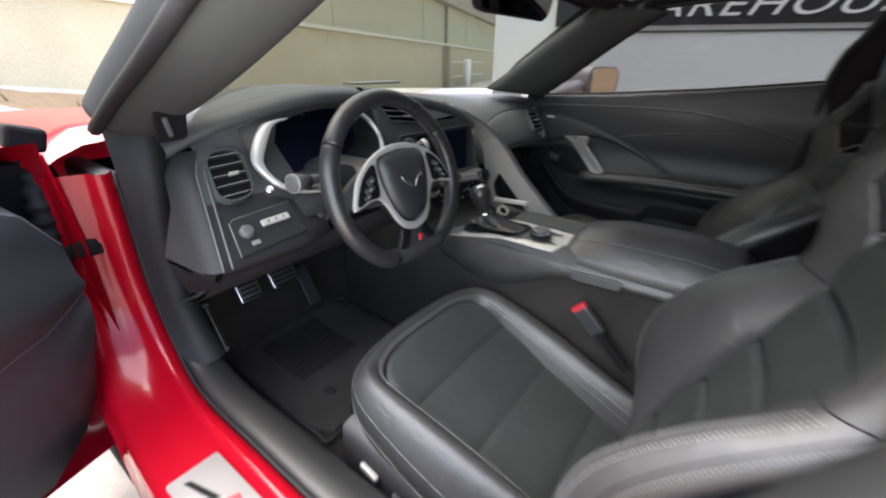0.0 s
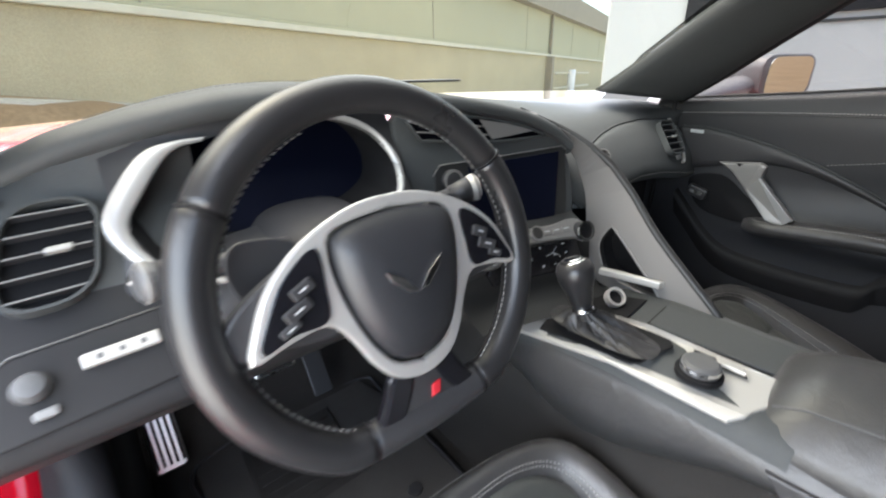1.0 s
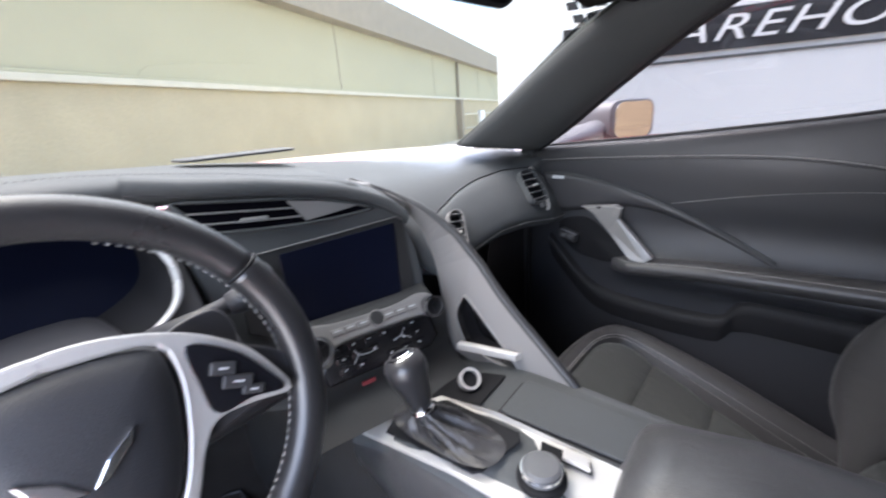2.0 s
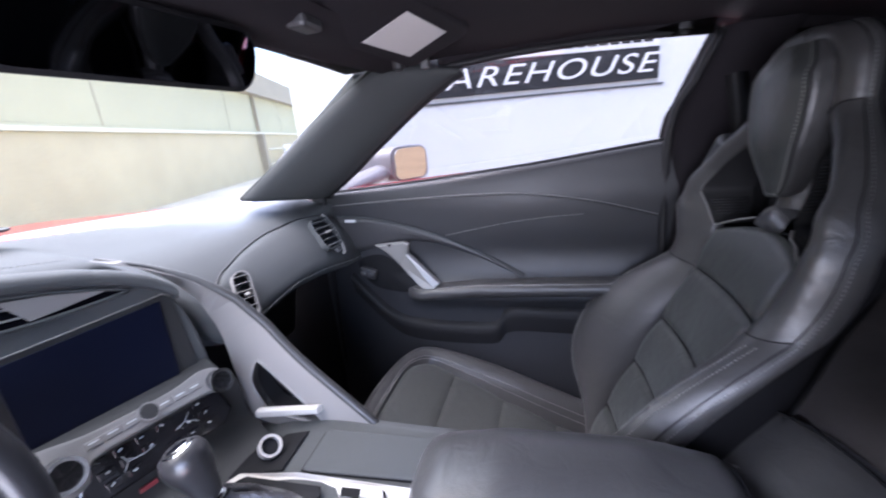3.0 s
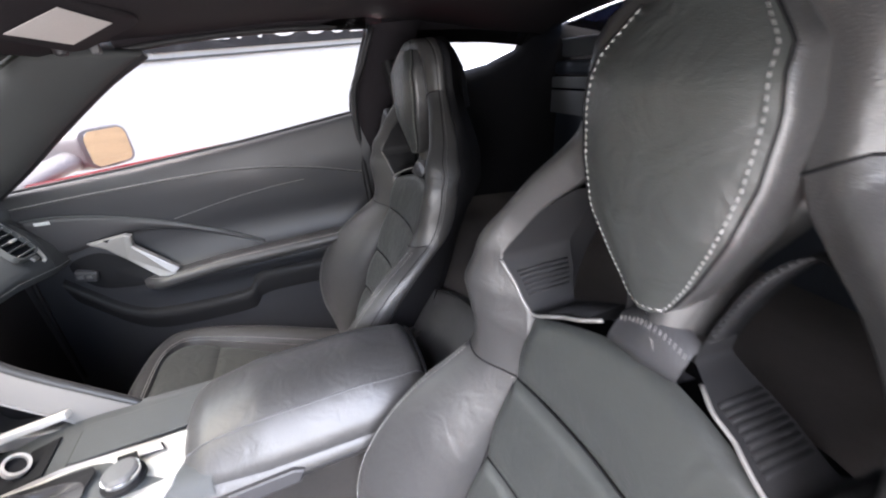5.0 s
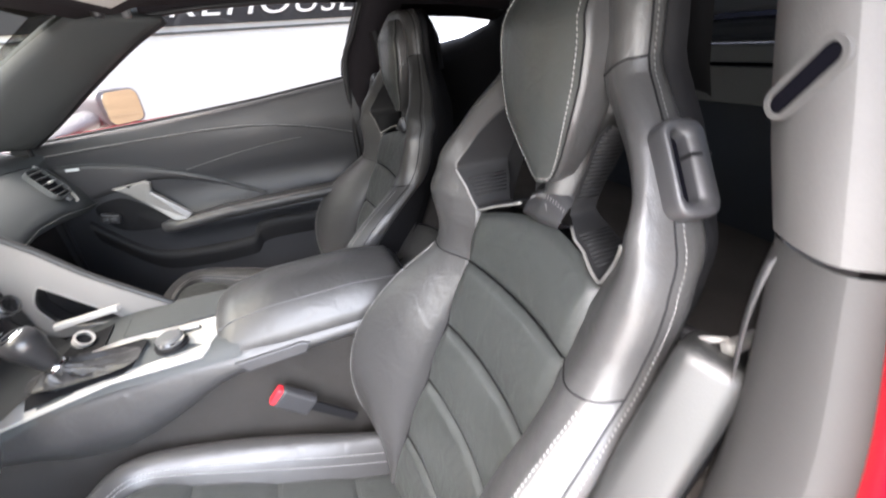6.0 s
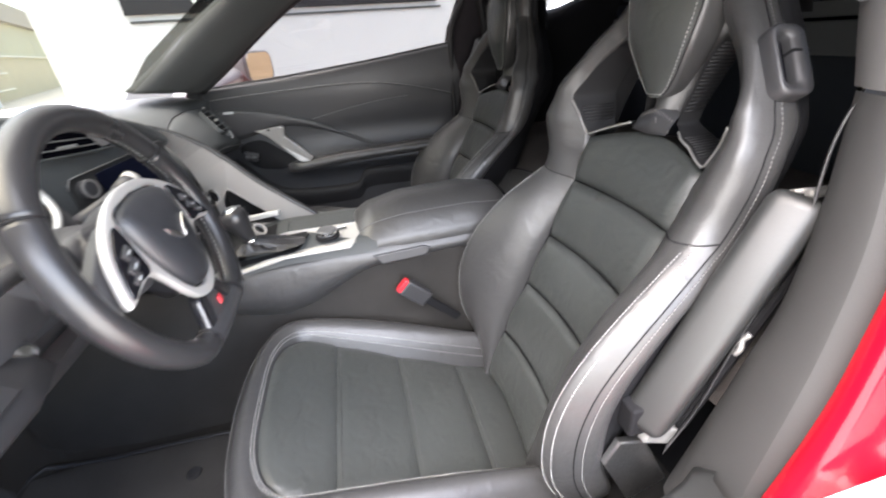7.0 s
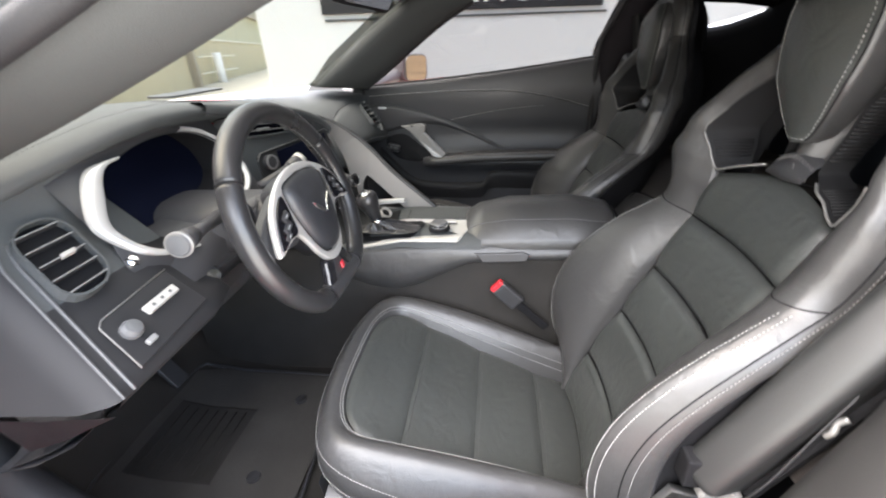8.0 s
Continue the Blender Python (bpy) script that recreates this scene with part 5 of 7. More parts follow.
def driver_panel():
    """Sloping panel left of the wheel: vent, lamp switch, silver strips, end cap."""
    n = Vector((0.04, -0.70, 0.71)).normalized()
    face = lambda x, t: Vector((x, 0.046 - 0.172 * t, 0.800 - 0.168 * t - 0.002 * (x + 0.63)))
    left = lambda t: lerp_table(t, (0, 0.2, 1), (-0.664, -0.690, -0.738))
    rows = []
    for u in np.linspace(0, 1, 16):
        x = left(0) + u * (-0.50 - left(0))
        y, z = crown(x)
        row = [(x, y + 0.012, z - 0.014)]
        for t in np.linspace(0.05, 1.0, 10):
            x = left(t) + u * (-0.50 - left(t))
            p = face(x, t)
            if x > -0.56:
                p.y += 0.35 * (x + 0.56)
            row.append(tuple(p))
        x = row[-1][0]
        row += [(x, row[-1][1] + 0.01, row[-1][2] - 0.012), (x, 0.02, 0.53), (x, 0.14, 0.47)]
        rows.append(row)
    loft("driver_panel", [row[:6] for row in rows], DASH, DASHBOARD)
    loft("lower_panel", [row[5:] for row in rows], CAP_PLASTIC, DASHBOARD, "dark plastic lower panel")
    # end cap towards the door with two bright strips
    rows = []
    for t in np.linspace(0, 1, 12):
        p = face(left(t), t)
        rows.append([(p.x, p.y, p.z), (p.x - 0.010, p.y + 0.006, p.z), (p.x - 0.020, p.y + 0.04, p.z - 0.006), (p.x - 0.024, max(p.y + 0.08, 0.05), p.z - 0.015), (p.x + 0.01, max(p.y + 0.11, 0.12), p.z - 0.02)])
    loft("end_cap", rows, CAP_PLASTIC, DASHBOARD)
    tube("bright_strip", [face(left(t) + 0.016, t) + n * 0.001 for t in np.linspace(0.10, 1.0, 16)], 0.0020, PLASTIC_GREY, DASHBOARD, flat=0.8)
    tube("bright_strip", [face(left(t) + 0.001, t) + n * 0.001 for t in np.linspace(0.10, 1.0, 16)], 0.0016, PLASTIC_GREY, DASHBOARD)
    # vent
    slat_vent("air_vent", face(-0.640, 0.285) + n * 0.002, (1, 0.06, 0.02), n, 0.068, 0.104, 5, skew=0.26, curve=0.40, label="oval side air vent with five dark slats")
    # lamp switch panel
    m = axes(face(-0.632, 0.80) + n * 0.003, (1, 0.03, 0.03), n)
    part("switch_panel", slab([(-0.072, -0.034), (-0.058, 0.030), (-0.048, 0.036), (0.070, 0.040), (0.070, -0.030)], 0.004, m, 0.002), CAP_PLASTIC, DASHBOARD)
    tube("panel_edge", [m @ Vector(p) for p in ((0.070, 0.041, 0.004), (-0.048, 0.037, 0.004), (-0.058, 0.031, 0.004), (-0.0725, -0.034, 0.004))], 0.0009, RAIL, DASHBOARD, sides=5)
    part("lamp_knob", lathe([(0.0125, 0), (0.0125, 0.006), (0.0095, 0.012), (0.004, 0.013)], m @ Matrix.Translation((-0.040, 0.006, 0.004))), PLASTIC_GREY, DASHBOARD, "grey headlamp knob")
    part("small_switch", box((0.016, 0.008, 0.006), m @ Matrix.Translation((-0.036, -0.018, 0.006)), 0.002), SLAT, DASHBOARD)
    part("bright_key", box((0.058, 0.013, 0.007), m @ Matrix.Translation((0.022, 0.012, 0.006)), 0.002), TRIM, DASHBOARD, "bright silver key pad")
    for k in range(3):
        part("key_mark", box((0.004, 0.004, 0.001), m @ Matrix.Translation((0.006 + 0.016 * k, 0.012, 0.0098)), 0), PLASTIC_GREY, DASHBOARD)
    part("push_button", lathe([(0.0085, 0), (0.0085, 0.006), (0.006, 0.009)], axes(face(-0.585, 0.48) + n * 0.002, (1, 0, 0), n), 16), CHROME, DASHBOARD)
    # knee panel below
    rows = []
    for x in np.linspace(-0.74, -0.14, 20):
        row = [(x, -0.10 + 0.10 * max(0, x + 0.55), 0.622), (x, -0.085, 0.60), (x, -0.02, 0.545), (x, 0.06, 0.50), (x, 0.16, 0.468), (x, 0.36, 0.475)]
        rows.append(row)
    loft("knee_panel", rows, PLASTIC, DASHBOARD)
    for x in (-0.60, -0.52, -0.47):
        part("panel_stud", lathe([(0.006, 0), (0.006, 0.002), (0.003, 0.004)], axes((x, 0.02, 0.523), (1, 0, 0), (0, -0.5, -0.85)), 12), BLACK, DASHBOARD)
    # lower corner of the end cap, coloured black for the shade under the panel
    rows = [[(-0.760, -0.122, 0.628), (-0.762, -0.04, 0.618), (-0.762, 0.04, 0.612), (-0.715, 0.09, 0.605)], [(-0.735, -0.10, 0.60), (-0.740, -0.02, 0.56), (-0.740, 0.05, 0.53), (-0.705, 0.10, 0.51)]]
    loft("end_cap_lower", rows, BLACK, DASHBOARD)


def cluster():
    """The instrument binnacle: deep dark opening, dim displays, partial bright bezel."""
    rim = [(-0.573, 0.756), (-0.579, 0.776), (-0.558, 0.802), (-0.528, 0.829), (-0.46, 0.847), (-0.39, 0.854), (-0.325, 0.850), (-0.283, 0.832), (-0.262, 0.805), (-0.258, 0.775), (-0.275, 0.745), (-0.33, 0.722), (-0.42, 0.708), (-0.50, 0.712), (-0.555, 0.728)]
    slope = lambda z: -0.02 + 0.60 * (z - 0.775)
    loop = spline([(x, slope(z), z) for x, z in rim], 90, closed=True)
    mid = np.array((-0.42, 0.09, 0.80))
    rows = [loop, loop * 0.96 + mid * 0.04 + np.array((0, 0.015, 0)), loop * 0.93 + np.array((-0.42, 0.0, 0.79)) * 0.07 + np.array((0, 0.085, 0.012))]
    loft("binnacle_wall", rows, BLACK, DASHBOARD, wrap=True)
    back = rows[-1]
    v = list(back) + [back.mean(0)]
    raw("binnacle_back", v, [(i, (i + 1) % 90, 90) for i in range(90)], LCD, DASHBOARD, "unlit dark instrument display")
    m = axes((-0.42, 0.085, 0.795), (1, 0, 0), (0, -0.95, 0.3))
    part("dial_ring", ringed([(0.052 * math.cos(a), 0.052 * math.sin(a)) for a in np.linspace(0, 6.283, 40, endpoint=False)], [(0.047 * math.cos(a), 0.047 * math.sin(a)) for a in np.linspace(0, 6.283, 40, endpoint=False)], 0.003, m), PLASTIC, DASHBOARD)
    # bright bezel: left arc and right arc
    def arc(i0, i1, w0, w1):
        rows = []
        for k, i in enumerate(range(i0, i1)):
            p, c = loop[i % 90], np.array((-0.42, loop[i % 90][1], 0.785))
            d = (p - c) / np.linalg.norm(p - c)
            t = k / (i1 - i0 - 1)
            w = lerp_table(t, (0, 0.3, 0.65, 0.85, 1), w0) * w1
            rows.append([p - d * 0.002 + np.array((0, 0.006, 0)), p + np.array((0, -0.002, 0.002)), p + d * w * 0.5 + np.array((0, -0.003, 0.002)), p + d * w + np.array((0, -0.002, 0.002)), p + d * (w + 0.002) + np.array((0, 0.008, 0))])
        return rows

    outer = spline([(-0.486, 0.8425), (-0.520, 0.8415), (-0.548, 0.834), (-0.578, 0.806), (-0.597, 0.776), (-0.588, 0.748), (-0.564, 0.722), (-0.528, 0.706), (-0.490, 0.699)], 40)
    inner = spline([(-0.490, 0.8395), (-0.512, 0.836), (-0.530, 0.826), (-0.556, 0.799), (-0.577, 0.772), (-0.573, 0.748), (-0.555, 0.727), (-0.524, 0.711), (-0.489, 0.702)], 40)
    rows = []
    for (xo, zo), (xi, zi) in zip(outer, inner):
        o, q = np.array((xo, slope(zo), zo)), np.array((xi, slope(zi), zi))
        lift = np.array((0, -0.0055, 0.0030))
        rows.append([o + np.array((0, 0.006, 0)), o + lift * 0.4, o * 0.85 + q * 0.15 + lift, o * 0.5 + q * 0.5 + lift * 1.1, o * 0.12 + q * 0.88 + lift, q + lift * 0.2, q + np.array((0.002, 0.012, 0))])
    loft("bright_bezel", rows, BEZEL, DASHBOARD, "bright silver bezel")
    right = [i for i in range(90) if loop[i][0] > -0.345]
    start = next(i for i in range(90) if loop[i][0] > -0.345 and loop[i - 1][0] <= -0.345)
    loft("bright_bezel", arc(start, start + len(right), (0.8, 0.5, 0.5, 0.6, 0.3), 0.012), BEZEL, DASHBOARD)
    # shroud from the bezel out to the lip and down to the column
    rows = []
    for i in range(90):
        p = loop[i]
        x = p[0] + (p[0] + 0.42) * 0.10
        y, z = crown(max(-0.72, min(-0.2, x)))
        if p[2] > 0.79:
            o = np.array((x, y + 0.014, z - 0.024))
        else:
            o = np.array((x, p[1] - 0.02, p[2] - 0.055))
        rows.append([p + np.array((0, 0.003, -0.001)), p * 0.5 + o * 0.5 + np.array((0, 0.006, 0)), o])
    rows.append(rows[0])
    loft("binnacle_shroud", rows, PLASTIC, DASHBOARD)
    # column cowl
    rows = []
    for t in np.linspace(0, 1, 10):
        c = np.array((-0.385, 0.06 - 0.20 * t, 0.690 + 0.045 * t * 0.4))
        w, h = 0.085 - 0.025 * t, 0.058 - 0.014 * t
        rows.append([c + np.array((w * math.copysign(abs(math.cos(a)) ** 0.7, math.cos(a)), 0, h * math.copysign(abs(math.sin(a)) ** 0.8, math.sin(a)))) for a in np.linspace(0, 6.283, 28, endpoint=False)])
    loft("column_cowl", rows, PLASTIC, DASHBOARD, wrap=True, ends=True)
    rows = []
    for x in np.linspace(-0.56, -0.22, 18):
        a = abs(x + 0.385) / 0.17
        rows.append([(x, 0.02, 0.735 - 0.02 * a * a), (x, -0.05, 0.728 - 0.03 * a * a), (x, -0.085, 0.700 - 0.04 * a * a), (x, -0.07, 0.64 - 0.02 * a), (x, -0.03, 0.60)])
    loft("column_shelf", rows, PLASTIC, DASHBOARD)
    part("key_barrel", lathe([(0.020, 0), (0.020, 0.008), (0.015, 0.014), (0.006, 0.014)], axes((-0.497, -0.068, 0.650), (1, 0, 0), (-0.35, -0.9, 0.15)), 20), PLASTIC, DASHBOARD)
    part("key_face", lathe([(0.012, 0), (0.012, 0.003), (0.004, 0.004)], axes((-0.5025, -0.0825, 0.6525), (1, 0, 0), (-0.35, -0.9, 0.15)), 20), CHROME, DASHBOARD)


def centre_stack():
    """Centre stack, turned towards the driver: vent, screen, a sloping ledge with knobs and keys, climate keys below."""
    o = Vector((-0.05, -0.0625, 0.70))
    right, up = Vector((0.960, -0.265, -0.01)).normalized(), Vector((-0.01, 0.095, 0.995)).normalized()
    n = right.cross(up).normalized()
    up = n.cross(right)
    m = Matrix.Translation(o) @ Matrix((right, up, n)).transposed().to_4x4()
    at = lambda x, y, z=0.0: m @ Matrix.Translation((x, y, z))
    pt = lambda x, y, z=0.0: tuple(m @ Vector((x, y, z)))
    ring = lambda r: [(r * math.cos(a), r * math.sin(a)) for a in np.linspace(0, 6.283, 36, endpoint=False)]
    # surround and backing
    outline = spline([(-0.155, -0.15), (-0.170, -0.05), (-0.190, 0.05), (-0.205, 0.150), (-0.10, 0.142), (0.0, 0.130), (0.07, 0.112), (0.108, 0.075), (0.125, 0.02), (0.132, -0.05), (0.135, -0.12), (0.11, -0.165), (0.0, -0.17)], 70, closed=True)
    part("stack_face", slab([tuple(p) for p in outline], 0.03, at(0, 0, -0.034), 0.004), DASH, DASHBOARD, "dark centre stack face")
    part("screen_frame", slab([(-0.150, 0.066), (-0.136, 0.074), (0.094, 0.086), (0.104, 0.078), (0.112, -0.036), (-0.125, -0.046), (-0.150, -0.030)], 0.004, at(0, 0, -0.004), 0.002), PAD, DASHBOARD, "grey surround of the screen")
    part("screen", slab([(-0.092, 0.068), (0.086, 0.078), (0.082, -0.036), (-0.090, -0.042)], 0.003, at(0, 0, 0.001), 0.001), LCD, DASHBOARD, "unlit dark touch screen")
    tube("groove_line", [pt(x, y, 0.0008) for x, y in ((-0.152, 0.058), (-0.140, 0.0735), (-0.02, 0.0795), (0.094, 0.0865), (0.103, 0.080))], 0.0011, RAIL, DASHBOARD, sides=6)
    part("small_knob", lathe([(0.016, 0), (0.0155, 0.010), (0.011, 0.013)], at(-0.122, 0.050, 0.0), 24), PLASTIC, DASHBOARD)
    part("knob_ring", ringed(ring(0.0165), ring(0.0125), 0.0035, at(-0.122, 0.050, 0.0095)), RAIL, DASHBOARD)
    # sloping ledge below the screen: it leans out towards the driver
    led = m @ Matrix.Translation((0.0, -0.058, 0.036)) @ Matrix.Rotation(radians(-34), 4, "X")
    on = lambda x, y, z=0.0: led @ Matrix.Translation((x, y, z))
    bar = spline([(-0.104, 0.026), (-0.04, 0.018), (0.05, 0.016), (0.098, 0.022), (0.122, 0.012), (0.128, -0.012), (0.112, -0.024), (0.088, -0.014), (0.0, -0.012), (-0.052, -0.016), (-0.064, -0.036), (-0.092, -0.040), (-0.108, -0.024)], 70, closed=True)
    part("key_ledge", slab([tuple(p) for p in bar], 0.010, on(0, 0, -0.006), 0.004, 3), RAIL, DASHBOARD, "sloping satin ledge with keys")
    rows = [[pt(x, -0.034, -0.002), pt(x, -0.040, 0.010), tuple(on(x, 0.014, -0.003).translation), tuple(on(x, -0.012, -0.006).translation), pt(x, -0.080, 0.030)] for x in np.linspace(-0.105, 0.124, 12)]
    loft("ledge_body", rows, PAD, DASHBOARD)
    for k in range(7):
        if k != 3:
            part("key", box((0.018, 0.010, 0.004), on(-0.044 + 0.0205 * k, 0.003, 0.004), 0.0015), RAIL, DASHBOARD)
            part("key_legend", box((0.011, 0.0016, 0.0008), on(-0.044 + 0.0205 * k, 0.004, 0.0062), 0), WHITE_BTN, DASHBOARD)
    part("mid_key", lathe([(0.0125, 0), (0.0125, 0.004), (0.009, 0.006)], on(0.018, 0.004, 0.002), 22), PAD, DASHBOARD)
    part("key_rim", ringed(ring(0.0128), ring(0.0108), 0.002, on(0.018, 0.004, 0.006)), RAIL, DASHBOARD)
    for x, y, r in ((-0.080, -0.010, 0.0205), (0.111, -0.004, 0.0175)):
        tilt = on(x, y, 0.0) @ Matrix.Rotation(radians(22), 4, "X")
        part("knob_body", lathe([(r * 0.96, 0), (r * 0.94, 0.013), (r * 0.84, 0.017)], tilt, 28), PLASTIC, DASHBOARD)
        part("knob_ring", ringed(ring(r), ring(r * 0.78), 0.004, tilt @ Matrix.Translation((0, 0, 0.0145))), CHROME, DASHBOARD, "chrome knob ring")
        part("knob_face", lathe([(r * 0.77, 0), (r * 0.73, 0.002), (0.003, 0.002)], tilt @ Matrix.Translation((0, 0, 0.0150)), 28), BLACK, DASHBOARD)
    # climate keys
    clim = m @ Matrix.Translation((0.016, -0.092, 0.030)) @ Matrix.Rotation(radians(-8), 4, "X")
    ck = lambda x, y, z=0.0: clim @ Matrix.Translation((x, y, z))
    part("climate_panel", slab([(-0.074, 0.018), (0.080, 0.024), (0.098, 0.010), (0.106, -0.024), (0.088, -0.040), (-0.084, -0.040), (-0.094, -0.020)], 0.012, ck(0, 0, -0.008), 0.004), GLOSS, DASHBOARD)
    for i in range(6):
        for j in range(3):
            if (i + j) % 5 == 4:
                continue
            part("climate_key", box((0.018, 0.011, 0.002), ck(-0.062 + 0.025 * i + 0.003 * j, 0.010 - 0.017 * j, 0.005), 0.001), GLOSS, DASHBOARD)
            part("key_legend", box((0.005, 0.0012 + 0.0010 * ((i + j) % 2), 0.0006), ck(-0.064 + 0.025 * i + 0.003 * j + 0.003 * (j % 2), 0.011 - 0.017 * j, 0.0063) @ Matrix.Rotation(0.5 * ((i * 2 + j) % 3 - 1), 4, "Z"), 0), WHITE_BTN, DASHBOARD)
    for line in (((-0.040, 0.002), (-0.036, -0.008), (-0.044, -0.018)), ((-0.036, -0.008), (-0.018, -0.010), (-0.004, -0.008)), ((0.024, -0.006), (0.038, -0.002), (0.046, 0.008)), ((0.038, -0.002), (0.050, -0.008), (0.054, -0.012))):
        tube("climate_line", [ck(x, y, 0.0066).translation for x, y in line], 0.0006, WHITE_BTN, DASHBOARD, sides=5)
    part("red_key", box((0.022, 0.007, 0.004), at(-0.008, -0.150, 0.030), 0.001), DULL_RED, DASHBOARD, "small red key")
    rows = [[pt(x, -0.070, 0.0), pt(x, -0.085, 0.022), pt(x, -0.130, 0.024), pt(x, -0.150, 0.026), pt(x, -0.172, 0.060), pt(x, -0.178, 0.10)] for x in np.linspace(-0.125, 0.150, 10)]
    loft("stack_foot", rows, PAD, DASHBOARD)
    # long pointed vent above the screen, with thin slats and a silver wedge
    lens_top = spline([(-0.200, 0.156), (-0.12, 0.147), (-0.04, 0.137), (0.02, 0.121), (0.056, 0.108)], 24)
    lens_low = spline([(-0.168, 0.112), (-0.10, 0.106), (-0.05, 0.103), (0.0, 0.103), (0.056, 0.106)], 24)
    vent = new("air_vent")
    vent.location = at(-0.07, 0.125).translation
    vent.parent = DASHBOARD
    vent.matrix_parent_inverse = Matrix.Translation(-Vector(DASHBOARD.location))
    vent["label"] = "long pointed centre air vent with thin slats"
    # flat near-black lens stands in for the shade inside the vent
    part("vent_box", slab([tuple(p) for p in lens_top] + [tuple(p) for p in lens_low[::-1]], 0.002, at(0, 0, -0.0036), 0), SLOT_SHADE, vent)
    edge = [pt(x, y, 0.0005) for x, y in list(lens_top) + list(lens_low[::-1])]
    tube("vent_frame", edge, 0.0024, DASH, vent, closed=True, sides=6)
    for f in (0.36, 0.70):
        q = [a * (1 - f) + b * f for a, b in zip(lens_top[:17], lens_low[:17])]
        loft("slat", [[pt(x, y + 0.0006, 0.0012), pt(x, y - 0.0006, 0.0012), pt(x, y - 0.0012, -0.001), pt(x, y + 0.0012, -0.001)] for x, y in q], SLAT, vent, wrap=True, ends=True)
    part("tab", box((0.034, 0.006, 0.007), at(-0.112, 0.121, 0.002) @ Matrix.Rotation(-0.06, 4, "Z"), 0.002), SLAT, vent)
    part("vent_wedge", slab([(-0.068, 0.138), (-0.02, 0.130), (0.034, 0.1155), (-0.02, 0.109), (-0.046, 0.1065), (-0.050, 0.112)], 0.004, at(0, 0, -0.002), 0.001), RAIL, DASHBOARD, "satin wedge beside the centre vent")
    # rounded hood above the vent, that runs on into the rail
    rows = []
    for x in np.linspace(-0.24, 0.112, 34):
        y = lerp_table(x, (-0.24, -0.18, -0.10, -0.035, 0.01, 0.052, 0.085, 0.112), (0.186, 0.176, 0.167, 0.155, 0.145, 0.130, 0.114, 0.090))
        rows.append([pt(x, y - 0.020, -0.006), pt(x, y - 0.015, 0.004), pt(x, y - 0.007, 0.010), pt(x, y + 0.001, 0.008), pt(x, y + 0.006, 0.000), pt(x, y + 0.008, -0.02), pt(x, y + 0.004, -0.07)])
    loft("stack_visor", rows, DASH, DASHBOARD, "rounded hood over the centre vent")
    tube("visor_line", [np.array(r[1]) for r in rows], 0.0014, PLASTIC, DASHBOARD, sides=5)
    # the long diagonal rail: a broad web that faces the driver, with an open pocket low down
    def web_x(z):
        return lerp_table(z, (0.50, 0.56, 0.70, 0.75, 0.79, 0.82, 0.85), (0.092, 0.096, 0.106, 0.102, 0.084, 0.058, 0.010))

    out_edge = spline([(0.000, 0.846), (-0.030, 0.826), (-0.078, 0.800), (-0.128, 0.762), (-0.176, 0.714), (-0.235, 0.648), (-0.300, 0.590), (-0.352, 0.545), (-0.372, 0.522)], 50)
    in_edge = spline([(-0.345, 0.520), (-0.25, 0.524), (-0.155, 0.530), (-0.126, 0.560), (-0.115, 0.615), (-0.103, 0.68), (-0.082, 0.735), (-0.062, 0.776), (-0.042, 0.808), (-0.022, 0.836)], 50)
    hole = spline([(-0.158, 0.637), (-0.169, 0.639), (-0.220, 0.591), (-0.263, 0.549), (-0.265, 0.541), (-0.235, 0.539), (-0.185, 0.547), (-0.164, 0.558), (-0.145, 0.602)], 36, closed=True)
    bm = bmesh.new()
    loops = []
    for ring_pts in (list(out_edge) + list(in_edge), list(hole)):
        vs = [bm.verts.new((y, z, 0)) for y, z in ring_pts]
        loops += [bm.edges.new((vs[i], vs[(i + 1) % len(vs)])) for i in range(len(vs))]
    bmesh.ops.triangle_fill(bm, edges=loops, use_beauty=True, normal=(0, 0, 1))
    got = bmesh.ops.extrude_face_region(bm, geom=list(bm.faces))
    back = {v for v in got["geom"] if isinstance(v, bmesh.types.BMVert)}
    for v in bm.verts:
        y, z = v.co.x, v.co.y
        v.co = Vector((web_x(z) + (0.014 if v in back else 0.0), y, z))
    bmesh.ops.recalc_face_normals(bm, faces=bm.faces)
    part("diagonal_rail", bm, RAIL, DASHBOARD, "satin silver grab rail with an open pocket")
    tube("rail_edge", [np.array((web_x(z) + 0.007, y - 0.001, z + 0.001)) for y, z in out_edge], [0.0015 + 0.006 * min(1.0, i / 16) for i in range(50)], PAD, DASHBOARD, "dark padded edge of the rail", sides=10)
    loft("pocket_wall", [[(web_x(z) + 0.002, y, z), (web_x(z) + 0.045, y, z)] for y, z in list(hole) + [hole[0]]], CAP_PLASTIC, DASHBOARD)
    tube("pocket_rim", [np.array((web_x(z) - 0.0005, y, z)) for y, z in hole], 0.0022, RAIL, DASHBOARD, closed=True, sides=6)
    q = spline([(web_x(0.545) + 0.004, y, z) for y, z in ((-0.168, 0.553), (-0.19, 0.544), (-0.235, 0.5365), (-0.262, 0.538))], 16)
    tube("pocket_lip", q, [0.0016 + 0.0022 * math.sin(math.pi * i / 15) for i in range(16)], PLASTIC_GREY, DASHBOARD, "grey lip of the open pocket", sides=8)
    # black sheet behind the hole paints the darkness inside the pocket
    raw("pocket_shade", [(0.150, -0.12, 0.68), (0.150, -0.12, 0.53), (0.145, -0.32, 0.53)], [(0, 1, 2)], BLACK, DASHBOARD, smooth=False)
